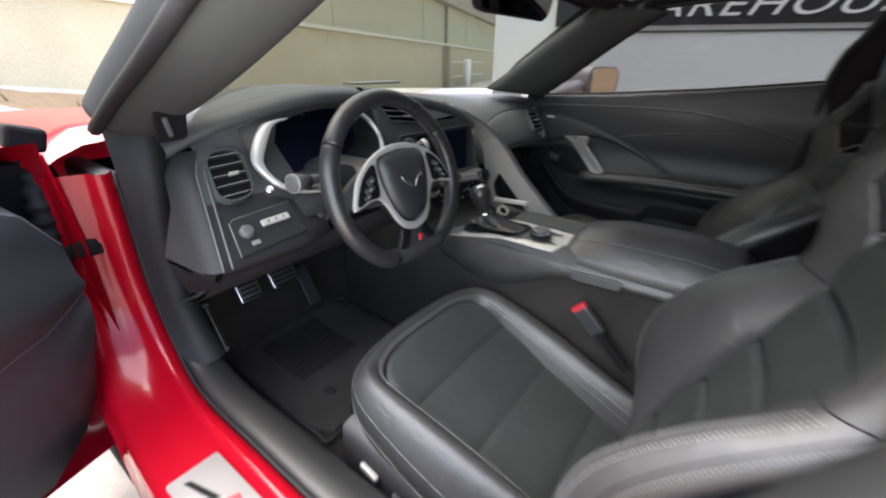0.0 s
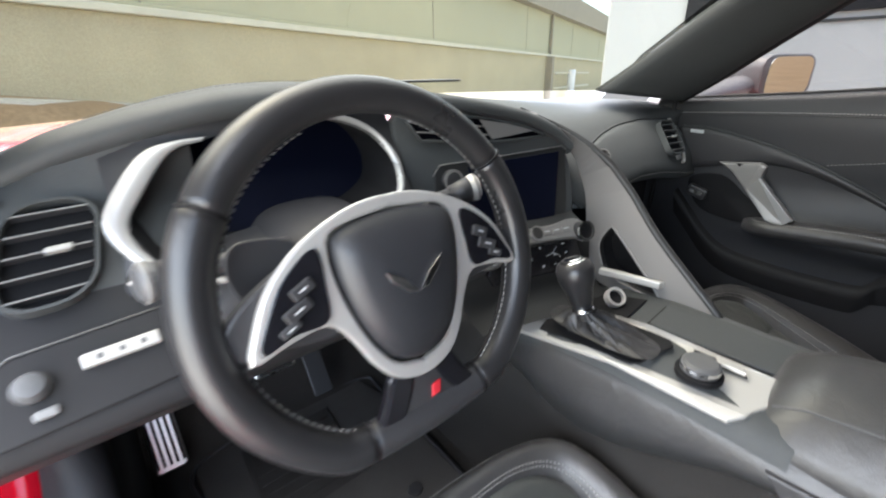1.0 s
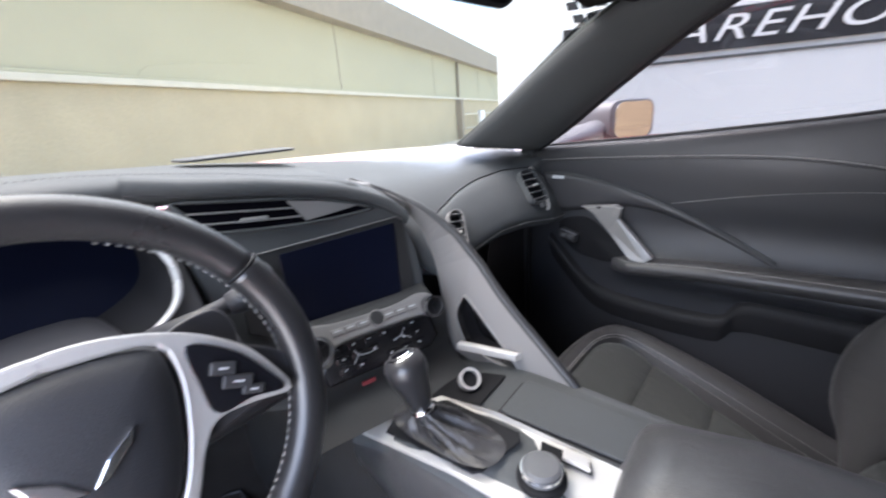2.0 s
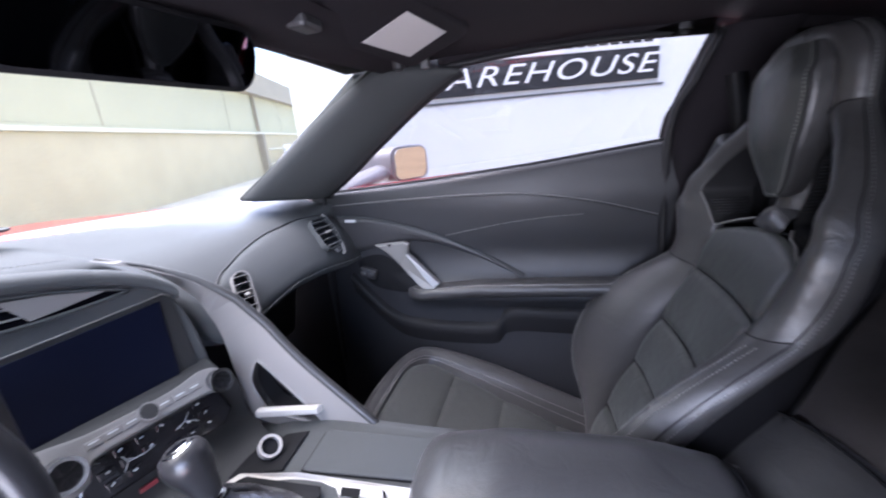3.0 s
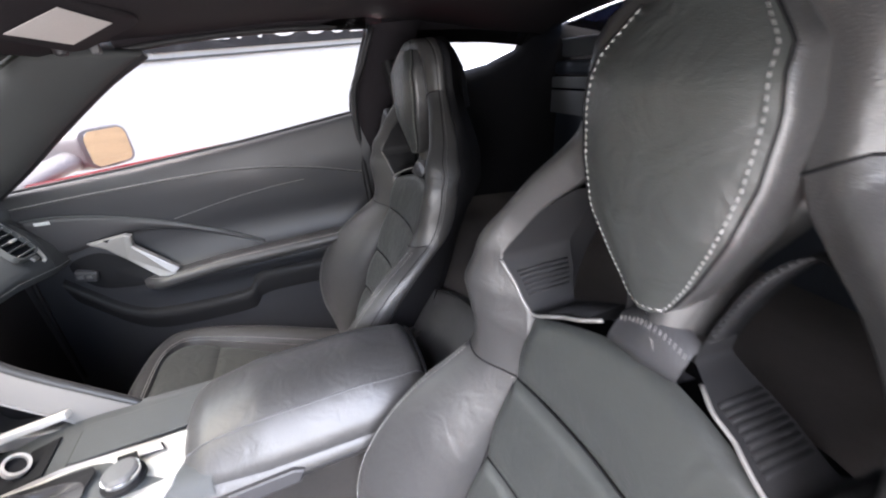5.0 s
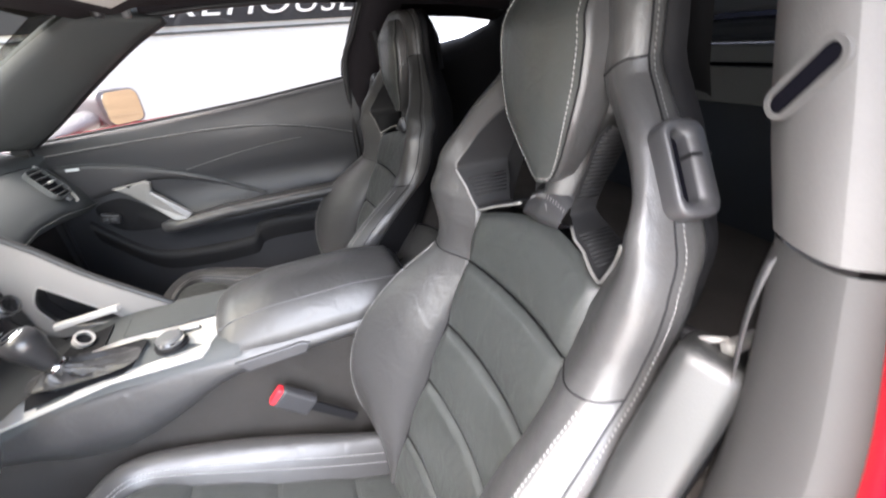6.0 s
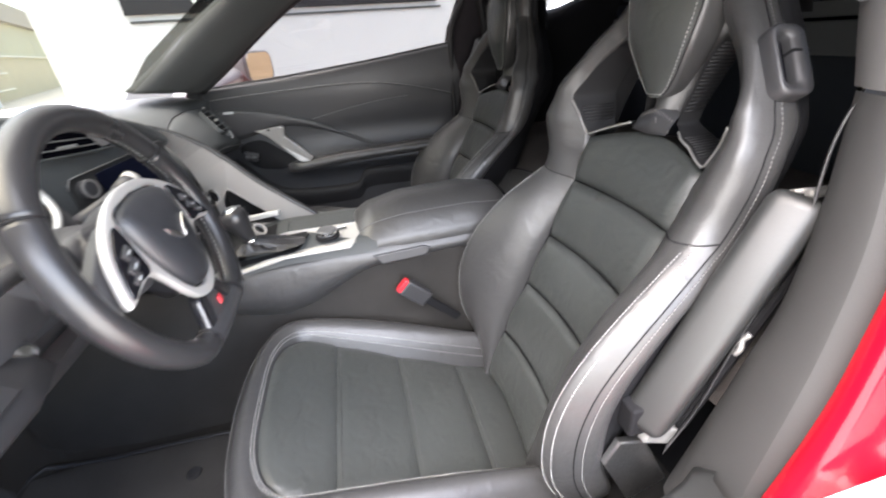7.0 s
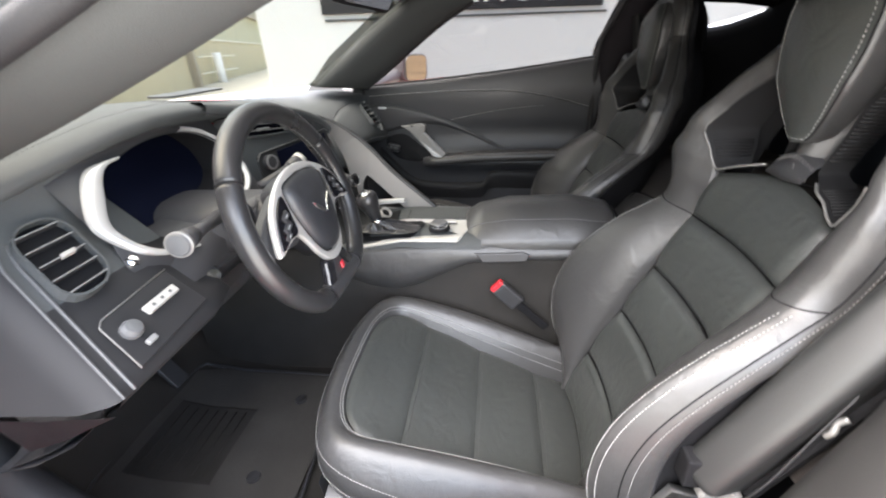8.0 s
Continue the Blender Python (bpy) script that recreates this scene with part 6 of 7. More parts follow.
    # body behind it all
    part("stack_body", box((0.24, 0.20, 0.27), Matrix.Translation((-0.01, 0.105, 0.655)), 0.02), PLASTIC, DASHBOARD)


dash_top()
passenger_face()
driver_panel()
cluster()
centre_stack()
slat_vent("air_vent", (0.534, face_y(0.534, 0.740) - 0.006, 0.746), (1, -0.03, -0.04), (0, -0.78, 0.62), 0.074, 0.088, 5, skew=0.20, frame_mat=DASH, label="slanted outer air vent with dark slats")
slat_vent("air_vent", (0.196, face_y(0.196, 0.712) - 0.006, 0.714), (1, -0.10, -0.16), (-0.1, -0.80, 0.60), 0.034, 0.092, 6, skew=0.30, curve=0.48, frame_mat=RAIL, label="narrow inner air vent with dark slats")


# ---- steering wheel ----
def steering_wheel():
    c, tilt = Vector((-0.391, -0.205, 0.728)), radians(17)
    m = Matrix.Translation(c) @ Matrix.Rotation(radians(90) - tilt, 4, "X")
    # own axes: x right, y up along the wheel, z towards the driver
    wheel = thing("steering_wheel", "black leather steering wheel with silver spokes and flat carbon foot", "steering wheel", c)
    R, r = 0.1665, 0.0180
    pts = []
    for a in np.linspace(0, 360, 120, endpoint=False):
        x, y = R * math.sin(radians(a)), R * math.cos(radians(a))
        if y < -0.142:
            y = -0.142 - (y + 0.142) * -0.25
        pts.append((x * 1.02, y))
    def ring(a0, a1, rad):
        n = int(abs(a1 - a0) / 3) + 2
        out = []
        for a in np.linspace(a0, a1, n):
            x, y = np.interp(a % 360, np.arange(0, 361, 3), [p[0] for p in pts] + [pts[0][0]]), np.interp(a % 360, np.arange(0, 361, 3), [p[1] for p in pts] + [pts[0][1]])
            out.append(m @ Vector((x, y, 0)))
        return out
    tube("rim", ring(-58, 58, r), r, WHEEL_LEATHER, wheel, sides=16, flat=0.92)
    tube("rim_grip", ring(57.5, 157, r), r * 1.03, WHEEL_LEATHER, wheel, sides=16, flat=0.95)
    tube("rim_grip", ring(203, 302.5, r), r * 1.03, WHEEL_LEATHER, wheel, sides=16, flat=0.95)
    tube("rim_foot", ring(156.5, 203.5, r), r * 1.0, CARBON, wheel, "carbon-look flat foot of the rim", sides=16)
    for a in (-58, 58, 157, 203):
        q = ring(a - 0.4, a + 0.4, r)
        tube("rim_joint", [q[0], q[-1]], r * 1.045, BLACK, wheel, sides=16)
    # stitching on the inside of the rim
    lines = []
    for a0, a1 in ((20, 150), (210, 340)):
        q = ring(a0, a1, r)
        lines.append([p + (c - p).normalized() * r * 1.02 for p in q])
    for line in lines:
        stitches("rim_stitching", [line], wheel, 0.0007, 0.004, 0.003)
    # hub pad
    hub = spline([(0, -0.082), (0.026, -0.074), (0.046, -0.048), (0.060, -0.005), (0.064, 0.032), (0.054, 0.052), (0.0, 0.060), (-0.054, 0.052), (-0.064, 0.032), (-0.060, -0.005), (-0.046, -0.048), (-0.026, -0.074)], 48, closed=True)
    rows = []
    for k, (sc, z) in enumerate(((1.04, -0.02), (1.02, 0.012), (1.0, 0.022), (0.93, 0.030), (0.7, 0.036), (0.4, 0.039), (0.05, 0.040))):
        rows.append([m @ Vector((x * sc, (y + 0.008) * sc - 0.008, z - 0.004)) for x, y in hub])
    loft("hub_pad", [[tuple(p) for p in r0] for r0 in rows], DOOR_SKIN, wheel, "smooth black hub pad", wrap=True, ends=True)
    # silver spoke frame: top arc and two side spokes, one piece each
    def sheet(name, outline, mat, z, depth=0.006, bevel=0.002, label="", n=40):
        return part(name, slab([tuple(p) for p in spline(outline, n, closed=True)], depth, m @ Matrix.Translation((0, 0, z)), bevel), mat, wheel, label)
    for s in (-1, 1):
        sheet("spoke_trim", [(s * x, y) for x, y in ((0.0, 0.074), (0.04, 0.070), (0.085, 0.052), (0.118, 0.026), (0.136, -0.002), (0.145, -0.030), (0.112, -0.024), (0.082, -0.022), (0.066, -0.040), (0.050, -0.072), (0.030, -0.094), (0.0, -0.102), (0.0, -0.088), (0.028, -0.078), (0.048, -0.050), (0.063, -0.005), (0.067, 0.034), (0.056, 0.055), (0.0, 0.063))], SILVER, 0.008, 0.010, 0.003, "satin silver spoke frame", 80)
        sheet("key_pad", [(s * x, y) for x, y in ((0.078, 0.044), (0.108, 0.026), (0.128, -0.002), (0.137, -0.024), (0.110, -0.018), (0.082, -0.016), (0.077, 0.010))], GLOSS, 0.014, 0.007, 0.001, "gloss black key pad")
        for x, y, w, h in ((0.096, 0.016, 0.020, 0.011), (0.103, 0.001, 0.024, 0.011), (0.112, -0.011, 0.018, 0.008)):
            part("key", box((w, h, 0.004), m @ Matrix.Translation((s * x, y, 0.0225)) @ Matrix.Rotation(s * -0.42, 4, "Z"), 0.0018), PLASTIC, wheel)
            part("key_mark", box((w * 0.35, 0.0014, 0.001), m @ Matrix.Translation((s * x, y, 0.0247)) @ Matrix.Rotation(s * -0.42, 4, "Z"), 0), WHITE_BTN, wheel)
        sheet("spoke_back", [(s * x, y) for x, y in ((0.05, 0.045), (0.10, 0.035), (0.15, 0.005), (0.155, -0.025), (0.12, -0.03), (0.06, -0.03))], PLASTIC, -0.012, 0.018, 0.003)
        # lower arm from the hub to the foot
        sheet("lower_spoke", [(s * x, y) for x, y in ((0.012, -0.085), (0.034, -0.092), (0.046, -0.112), (0.060, -0.138), (0.040, -0.146), (0.024, -0.128), (0.012, -0.106))], GLOSS, -0.004, 0.016, 0.005)
        # shift paddle
        sheet("shift_paddle", [(s * x, y) for x, y in ((0.075, 0.050), (0.120, 0.060), (0.135, 0.040), (0.128, 0.010), (0.100, 0.000), (0.078, 0.015))], PLASTIC, -0.045, 0.006, 0.002, "dark shift paddle")
    sheet("foot_plate", [(-0.036, -0.104), (0.036, -0.104), (0.044, -0.140), (0.0, -0.148), (-0.044, -0.140)], CARBON, 0.0, 0.010, 0.003)
    part("red_mark", slab([(-0.002, -0.006), (0.008, -0.005), (0.011, 0.007), (0.001, 0.006)], 0.003, m @ Matrix.Translation((0.004, -0.124, 0.010)), 0.001), RED_MARK, wheel, "small red mark")
    # winged mark on the hub
    for s, mat in ((-1, STEEL), (1, CHROME)):
        part("winged_mark", slab([(s * 0.001, -0.012), (s * 0.012, 0.002), (s * 0.030, 0.014), (s * 0.026, 0.004), (s * 0.010, -0.010)], 0.003, m @ Matrix.Translation((0, -0.004, 0.035)), 0.001), mat, wheel, "metal winged mark")
    part("column", lathe([(0.05, -0.15), (0.045, -0.02), (0.03, 0.0)], m, 24), PLASTIC, wheel)
    # stalks
    for name, a, b, tip in (("lamp_stalk", (-0.45, -0.085, 0.735), (-0.585, -0.118, 0.748), True), ("wiper_stalk", (-0.31, -0.085, 0.74), (-0.205, -0.125, 0.765), False)):
        stalk = thing(name, "black control stalk with round grey end" if tip else "black wiper stalk with silver end", "control stalk", a)
        a, b = Vector(a), Vector(b)
        d = (b - a).normalized()
        tube("arm", [a, a + (b - a) * 0.4, a + (b - a) * 0.7], [0.011, 0.009, 0.010], PLASTIC, stalk, sides=12)
        tube("grip", [a + (b - a) * 0.66, a + (b - a) * 0.8, b - d * 0.012], [0.012, 0.015, 0.016], PLASTIC, stalk, sides=14)
        part("end_cap", lathe([(0.017, 0), (0.018, 0.008), (0.014, 0.013), (0.004, 0.014)], axes(b - d * 0.012, (0, 0, 1), d), 24), PLASTIC_GREY if tip else TRIM, stalk)
        part("end_ring", lathe([(0.0185, 0), (0.0185, 0.003), (0.017, 0.004)], axes(b - d * 0.006, (0, 0, 1), d), 24), RAIL, stalk)


steering_wheel()


# ---- centre console ----
def console():
    con = thing("centre_console", "padded dark centre console with silver plate and armrest", "console", (0, -0.45, 0.1))
    # side skirts: padded upper part with a wavy lower edge, carpet below
    for s in (-1, 1):
        rows = []
        for y in np.linspace(-0.10, -0.86, 40):
            top = lerp_table(-y, (0.10, 0.20, 0.45, 0.86), (0.485, 0.505, 0.516, 0.520))
            wave = lerp_table(-y, (0.10, 0.16, 0.21, 0.27, 0.33, 0.40, 0.455, 0.50, 0.62, 0.86), (0.425, 0.415, 0.400, 0.388, 0.402, 0.435, 0.462, 0.472, 0.478, 0.480))
            x0 = lerp_table(-y, (0.10, 0.20, 0.45, 0.86), (-0.105, -0.118, -0.112, -0.108)) if s < 0 else lerp_table(-y, (0.10, 0.20, 0.45, 0.86), (0.125, 0.125, 0.118, 0.112))
            rows.append([(x0 - s * 0.016, y, top + 0.010), (x0 - s * 0.004, y, top + 0.004), (x0 + s * 0.004, y, top - 0.012), (x0 + s * 0.010, y, (top + wave) / 2), (x0 + s * 0.006, y, wave + 0.006), (x0 - s * 0.006, y, wave)])
        loft("side_padding", rows, LEATHER, con)
        rows = [[(s * 0.122 if s > 0 else -0.112, y, z) for z in (0.50, 0.40, 0.30, 0.2, 0.10)] for y in np.linspace(0.35, -0.95, 20)]
        rows = [[(x - s * 0.004 * (z > 0.45) + s * 0.03 * max(0, 0.3 - z), y, z) for x, y, z in r] for r in rows]
        loft("side_carpet", rows, CARPET, con, "dark carpet on the tunnel side")
    # top deck
    rows = []
    for y in np.linspace(-0.10, -0.50, 18):
        z = lerp_table(-y, (0.10, 0.16, 0.22, 0.30, 0.50), (0.500, 0.520, 0.538, 0.546, 0.540))
        rows.append([(x, y, z - (0.030 if x < -0.110 else 0.012 if x < -0.095 else 0) - (0.02 if x > 0.110 else 0)) for x in (-0.116, -0.108, -0.09, -0.04, 0.0, 0.05, 0.09, 0.105, 0.118)])
    loft("deck", rows, DASH, con)
    deck = lambda y: lerp_table(-y, (0.10, 0.16, 0.22, 0.30, 0.50), (0.500, 0.520, 0.538, 0.546, 0.540))

    def plate(name, outline, mat, lift, depth, label="", n=0, bevel=0.0015, parent=None):
        """A slab that follows the deck."""
        pts = [tuple(p) for p in (spline(outline, n, closed=True) if n else outline)]
        bm = slab(pts, depth, None, bevel)
        for v in bm.verts:
            x, y, z = v.co
            v.co.z = deck(y) + lift + z - (0.018 * max(0, -0.085 - x) / 0.03)
        return part(name, bm, mat, parent or con, label)

    plate("silver_plate", [(-0.112, -0.125), (-0.085, -0.135), (-0.040, -0.190), (-0.022, -0.205), (-0.018, -0.30), (-0.014, -0.470), (-0.020, -0.485), (-0.100, -0.452), (-0.112, -0.44), (-0.116, -0.30)], TRIM, 0.002, 0.006, "satin silver console plate")
    plate("boot_well", [(-0.106, -0.172), (-0.088, -0.172), (-0.036, -0.215), (-0.030, -0.225), (-0.034, -0.342), (-0.046, -0.350), (-0.102, -0.332), (-0.108, -0.322)], BLACK, 0.0065, 0.003)
    # gaiter: folds rising to the lever
    c = Vector((-0.090, -0.240, 0.0))
    rows = []
    for t in np.linspace(0, 1, 14):
        row = []
        for k in range(48):
            a = 2 * math.pi * k / 48
            w, l = 0.036 * (1 - t) + 0.013 * t, 0.082 * (1 - t) ** 1.5 + 0.014 * t
            fold = 1 + 0.10 * math.sin(7 * a + 5 * t) * math.sin(math.pi * t) + 0.05 * math.sin(15 * a)* math.sin(math.pi * t)
            cy = -0.262 * (1 - t) + c.y * t
            row.append((c.x + 0.010 * (1 - t) + w * fold * math.copysign(abs(math.cos(a)) ** 0.7, math.cos(a)), cy + l * fold * math.copysign(abs(math.sin(a)) ** 0.7, math.sin(a)), 0.552 + 0.030 * t**1.4 + 0.008 * math.sin(9 * a + 8 * t) * math.sin(math.pi * t)))
        rows.append(row)
    lever = thing("gear_lever", "black leather gear lever with chrome top and soft gaiter", "gear lever", (-0.082, -0.235, 0.55))
    loft("gaiter", rows, GAITER, lever, "creased black leather gaiter", wrap=True)
    a, b = np.array((-0.092, -0.240, 0.570)), np.array((-0.098, -0.214, 0.652))
    tube("shaft", [a, a + (b - a) * 0.2, a + (b - a) * 0.45], [0.012, 0.011, 0.013], CHROME, lever, sides=16)
    tube("grip", [a + (b - a) * t for t in (0.15, 0.3, 0.5, 0.7, 0.85, 0.97, 1.04)], [0.0140, 0.0165, 0.0205, 0.0265, 0.0275, 0.0235, 0.014], WHEEL_LEATHER, lever, sides=18)
    tube("collar", [a + (b - a) * t for t in (0.08, 0.12, 0.17)], [0.0150, 0.0165, 0.0145], CHROME, lever, sides=18)
    part("top_cap", lathe([(0.0185, 0), (0.018, 0.003), (0.011, 0.006), (0.002, 0.007)], axes(a + (b - a) * 0.98, (1, 0, 0), b - a), 20), CHROME, lever, "bright top cap")
    # drive selector, switch
    k = thing("mode_knob", "round black and chrome selector knob on the silver plate", "knob", (-0.076, -0.393, 0.55))
    part("ring", lathe([(0.027, 0), (0.027, 0.006), (0.024, 0.008)], Matrix.Translation((-0.076, -0.393, 0.549)), 32), BLACK, k)
    part("dial", lathe([(0.022, 0), (0.0215, 0.012), (0.018, 0.015), (0.003, 0.016)], Matrix.Translation((-0.076, -0.393, 0.555)), 32), PLASTIC_GREY, k)
    part("bright_ring", ringed([(0.0228 * math.cos(q), 0.0228 * math.sin(q)) for q in np.linspace(0, 6.283, 36, endpoint=False)], [(0.020 * math.cos(q), 0.020 * math.sin(q)) for q in np.linspace(0, 6.283, 36, endpoint=False)], 0.004, Matrix.Translation((-0.076, -0.393, 0.561))), CHROME, k)
    plate("switch_well", [(-0.046, -0.376), (-0.030, -0.370), (-0.026, -0.428), (-0.042, -0.436)], BLACK, 0.0072, 0.002)
    plate("brake_switch", [(-0.043, -0.402), (-0.029, -0.397), (-0.027, -0.426), (-0.041, -0.433)], TRIM, 0.008, 0.006, "silver rocker switch")
    # cover of the cup holder
    out = [(-0.010, -0.296), (0.064, -0.292), (0.070, -0.300), (0.078, -0.488), (0.070, -0.496), (0.010, -0.474), (0.000, -0.466), (-0.012, -0.305)]
    plate("cover_gap", out, BLACK, 0.0006, 0.001, bevel=0)
    mid = np.mean(out, axis=0)
    plate("cup_cover", [tuple(np.array(p) * 0.965 + mid * 0.035) for p in out], DASH, 0.001, 0.0045, "flat dark sliding cup cover", bevel=0.002)
    # socket and tray in front of it
    plate("tray", [(-0.030, -0.170), (0.060, -0.165), (0.066, -0.262), (-0.012, -0.268), (-0.020, -0.20)], BLACK, 0.001, 0.003)
    m = axes((0.018, -0.226, 0.551), (1, 0, 0), (-0.3, -0.60, 0.74))
    part("socket_ring", ringed([(0.0165 * math.cos(q), 0.0165 * math.sin(q)) for q in np.linspace(0, 6.283, 30, endpoint=False)], [(0.0125 * math.cos(q), 0.0125 * math.sin(q)) for q in np.linspace(0, 6.283, 30, endpoint=False)], 0.012, m), SILVER, con, "bright ring of the power socket")
    part("socket_face", lathe([(0.012, 0), (0.012, 0.006), (0.003, 0.007)], m, 20), BLACK, con)
    part("tray_rail", slab([(0, 0), (0.10, 0.012), (0.105, 0.022), (0.0, 0.012)], 0.014, axes((0.064, -0.17, 0.560), (0.10, -1, -0.05), (0, 0, 1)), 0.003), TRIM, con)
    # armrest
    rest = thing("armrest", "padded black leather console armrest with worn sheen", "armrest", (0, -0.65, 0.52))
    rows = []
    for t in np.linspace(0, 1, 30):
        y = -0.452 - 0.392 * t
        half = lerp_table(t, (0, 0.05, 0.3, 0.8, 0.95, 1), (0.100, 0.110, 0.116, 0.116, 0.108, 0.094))
        high = lerp_table(t, (0, 0.03, 0.1, 0.3, 0.7, 0.93, 0.98, 1), (0.540, 0.560, 0.582, 0.602, 0.606, 0.590, 0.566, 0.520))
        skew = -0.035 * max(0, 0.15 - t)
        row = []
        for u in np.linspace(-1, 1, 25):
            z = 0.522 + (high - 0.522) * (1 - abs(u) ** 2.6)
            row.append((0.002 + half * u, y - skew * u, z))
        rows.append([(row[0][0] + 0.006, row[0][1], 0.498)] + row + [(row[-1][0] - 0.006, row[-1][1], 0.498)])
    loft("pad", rows, LEATHER, rest, ends=True)
    tube("rear_piping", [np.array(p) + np.array((0, -0.002, 0.001)) for p in rows[-2]], 0.0035, BLACK, rest, sides=6)
    stitches("pad_seam", [[(r[5][0], r[5][1], r[5][2] + 0.001) for r in rows[1:-1]]], rest, 0.0012, mat=PLASTIC_GREY)
    part("latch", slab([(-0.030, -0.012), (0.075, -0.010), (0.085, 0.008), (0.070, 0.014), (-0.050, 0.012)], 0.012, axes((-0.114, -0.535, 0.490), (0, -1, 0.02), (-1, 0, 0.2)), 0.003), PLASTIC, rest, "plastic armrest latch")
    rows = []
    for t in np.linspace(0, 1, 14):
        row = []
        for x in np.linspace(-0.25, 0.25, 25):
            far = max(-0.995, -0.990 + 1.7 * min(abs(x), 0.18) ** 2)
            y = -0.84 + (far + 0.84) * t
            row.append((x, y, lerp_table(t, (0, 0.2, 0.5, 0.8, 0.95, 1.0), (0.470, 0.490, 0.528, 0.560, 0.570, 0.566)) - 0.35 * max(0, abs(x) - 0.13) ** 1.2))
        rows.append(row)
    loft("rear_ramp", rows, LEATHER, con, "smooth leather ramp behind the armrest")
    tube("ramp_seam", [np.array(p) + np.array((0, 0.004, 0.002)) for p in rows[-2]], 0.0022, BLACK, con, sides=6)


console()


# ---- passenger door ----
def passenger_door():
    door = thing("passenger_door", "closed black passenger door with padded armrest and silver pull", "car door", (0.66, -0.45, 0.4))
    belt = lambda y: lerp_table(-y, (-0.05, 0.02, 0.30, 0.60, 0.89, 0.95), (0.834, 0.832, 0.848, 0.872, 0.904, 0.910))

    def skin(y, z):
        """Inner face of the door: bellied at the waist, hollow at the pocket."""
        x = 0.652 - 0.010 * math.exp(-((z - 0.80) / 0.06) ** 2)
        arm = lerp_table(-y, (0.18, 0.26, 0.45, 0.72, 0.90), (0.0, 0.7, 1.0, 1.0, 0.9))
        x -= 0.038 * arm * math.exp(-((z - 0.535) / 0.034) ** 2)
        x += 0.012 * math.exp(-((z - 0.64) / 0.05) ** 2) * arm
        return x

    rows = []
    for y in np.linspace(0.03, -0.93, 50):
        top = belt(y)
        zs = np.r_[np.linspace(0.12, 0.46, 12), np.linspace(0.475, 0.60, 16), np.linspace(0.615, top - 0.012, 14)]
        row = [(skin(y, z), y, z) for z in zs]
        row += [(skin(y, top) + 0.002, y, top - 0.003), (skin(y, top) + 0.014, y, top + 0.002), (skin(y, top) + 0.05, y, top - 0.002), (skin(y, top) + 0.07, y, top - 0.05)]
        rows.append(row)
    loft("inner_skin", rows, DOOR_SKIN, door)
    loft("outer_skin", [[(0.86 + 0.02 * math.sin(3 * (z - 0.2)), y, z) for z in np.linspace(0.12, 0.80, 8)] + [(0.74, y, 0.835 + 0.06 * max(0, -y)), (0.715, y, 0.83)] for y in np.linspace(0.05, -0.95, 14)], RED, door)
    face = lambda y, z, o=0.0: np.array((skin(y, z) - o, y, z))
    # upper pad edge, accents and stitching lines
    stitches("waist_stitching", [[face(y, z, 0.0015) for y, z in spline(((0.0, 0.800), (-0.2, 0.808), (-0.45, 0.812), (-0.60, 0.804), (-0.75, 0.776), (-0.88, 0.738)), 60)]], door, 0.0011, 0.004, 0.002)
    stitches("accent_stitching", [[face(y, z, 0.0015) for y, z in spline(((-0.355, 0.702), (-0.5, 0.728), (-0.62, 0.742), (-0.715, 0.747)), 40)]], door, 0.0009, 0.004, 0.002)
    tube("waist_crease", [face(y, z, 0.001) for y, z in spline(((0.0, 0.795), (-0.2, 0.803), (-0.45, 0.807), (-0.60, 0.799), (-0.75, 0.771), (-0.88, 0.733)), 60)], 0.002, PLASTIC, door, sides=6)
    # speaker panel with the flowing lower line
    upper = spline(((-0.045, 0.770), (-0.12, 0.766), (-0.22, 0.744), (-0.32, 0.710), (-0.42, 0.664), (-0.50, 0.622), (-0.56, 0.590)), 40)
    lower = spline(((-0.058, 0.655), (-0.10, 0.664), (-0.16, 0.676), (-0.24, 0.690), (-0.32, 0.682), (-0.42, 0.645), (-0.56, 0.580)), 40)
    rows = []
    for a, b in zip(upper, lower):
        row = []
        for t in np.linspace(0, 1, 7):
            y, z = a * (1 - t) + b * t
            row.append(face(y, z, 0.006 + 0.005 * math.sin(math.pi * t)))
        rows.append([face(*a, -0.01)] + row + [face(*b, -0.01)])
    loft("speaker_panel", rows, PLASTIC, door, "dark pointed speaker panel")
    tube("panel_line", [face(y, z, 0.009) for y, z in upper], 0.0024, DASH, door, sides=6)
    m = axes(face(-0.085, 0.757, 0.012), (0, -1, -0.05), (-1, 0, 0))
    part("bright_badge", box((0.032, 0.008, 0.003), m, 0.001), WHITE_BTN, door, "small bright badge")
    # pull handle
    pull = [(-0.155, 0.688), (-0.245, 0.698), (-0.258, 0.690), (-0.252, 0.662), (-0.335, 0.575), (-0.318, 0.562), (-0.285, 0.566), (-0.225, 0.630), (-0.190, 0.668)]
    m = axes((0.0, 0.0, 0.0), (0, 1, 0), (-1, 0, 0))
    bm = slab([(y, -z) for y, z in pull], 0.020, None, 0.005, 3)
    for v in bm.verts:
        y, z, d = v.co.x, -v.co.y, v.co.z
        v.co = Vector((skin(y, z) - 0.014 - d - 0.010 * math.sin(math.pi * min(1, max(0, (-y - 0.155) / 0.18))), y, z))
    bmesh.ops.recalc_face_normals(bm, faces=bm.faces)
    part("pull_handle", bm, HANDLE, door, "satin silver door pull", smooth=False)
    # black triangle painted on for the shaded recess at the pull's top
    m = axes(face(-0.212, 0.682, 0.038), (0, -1, 0), (-1, 0, 0))
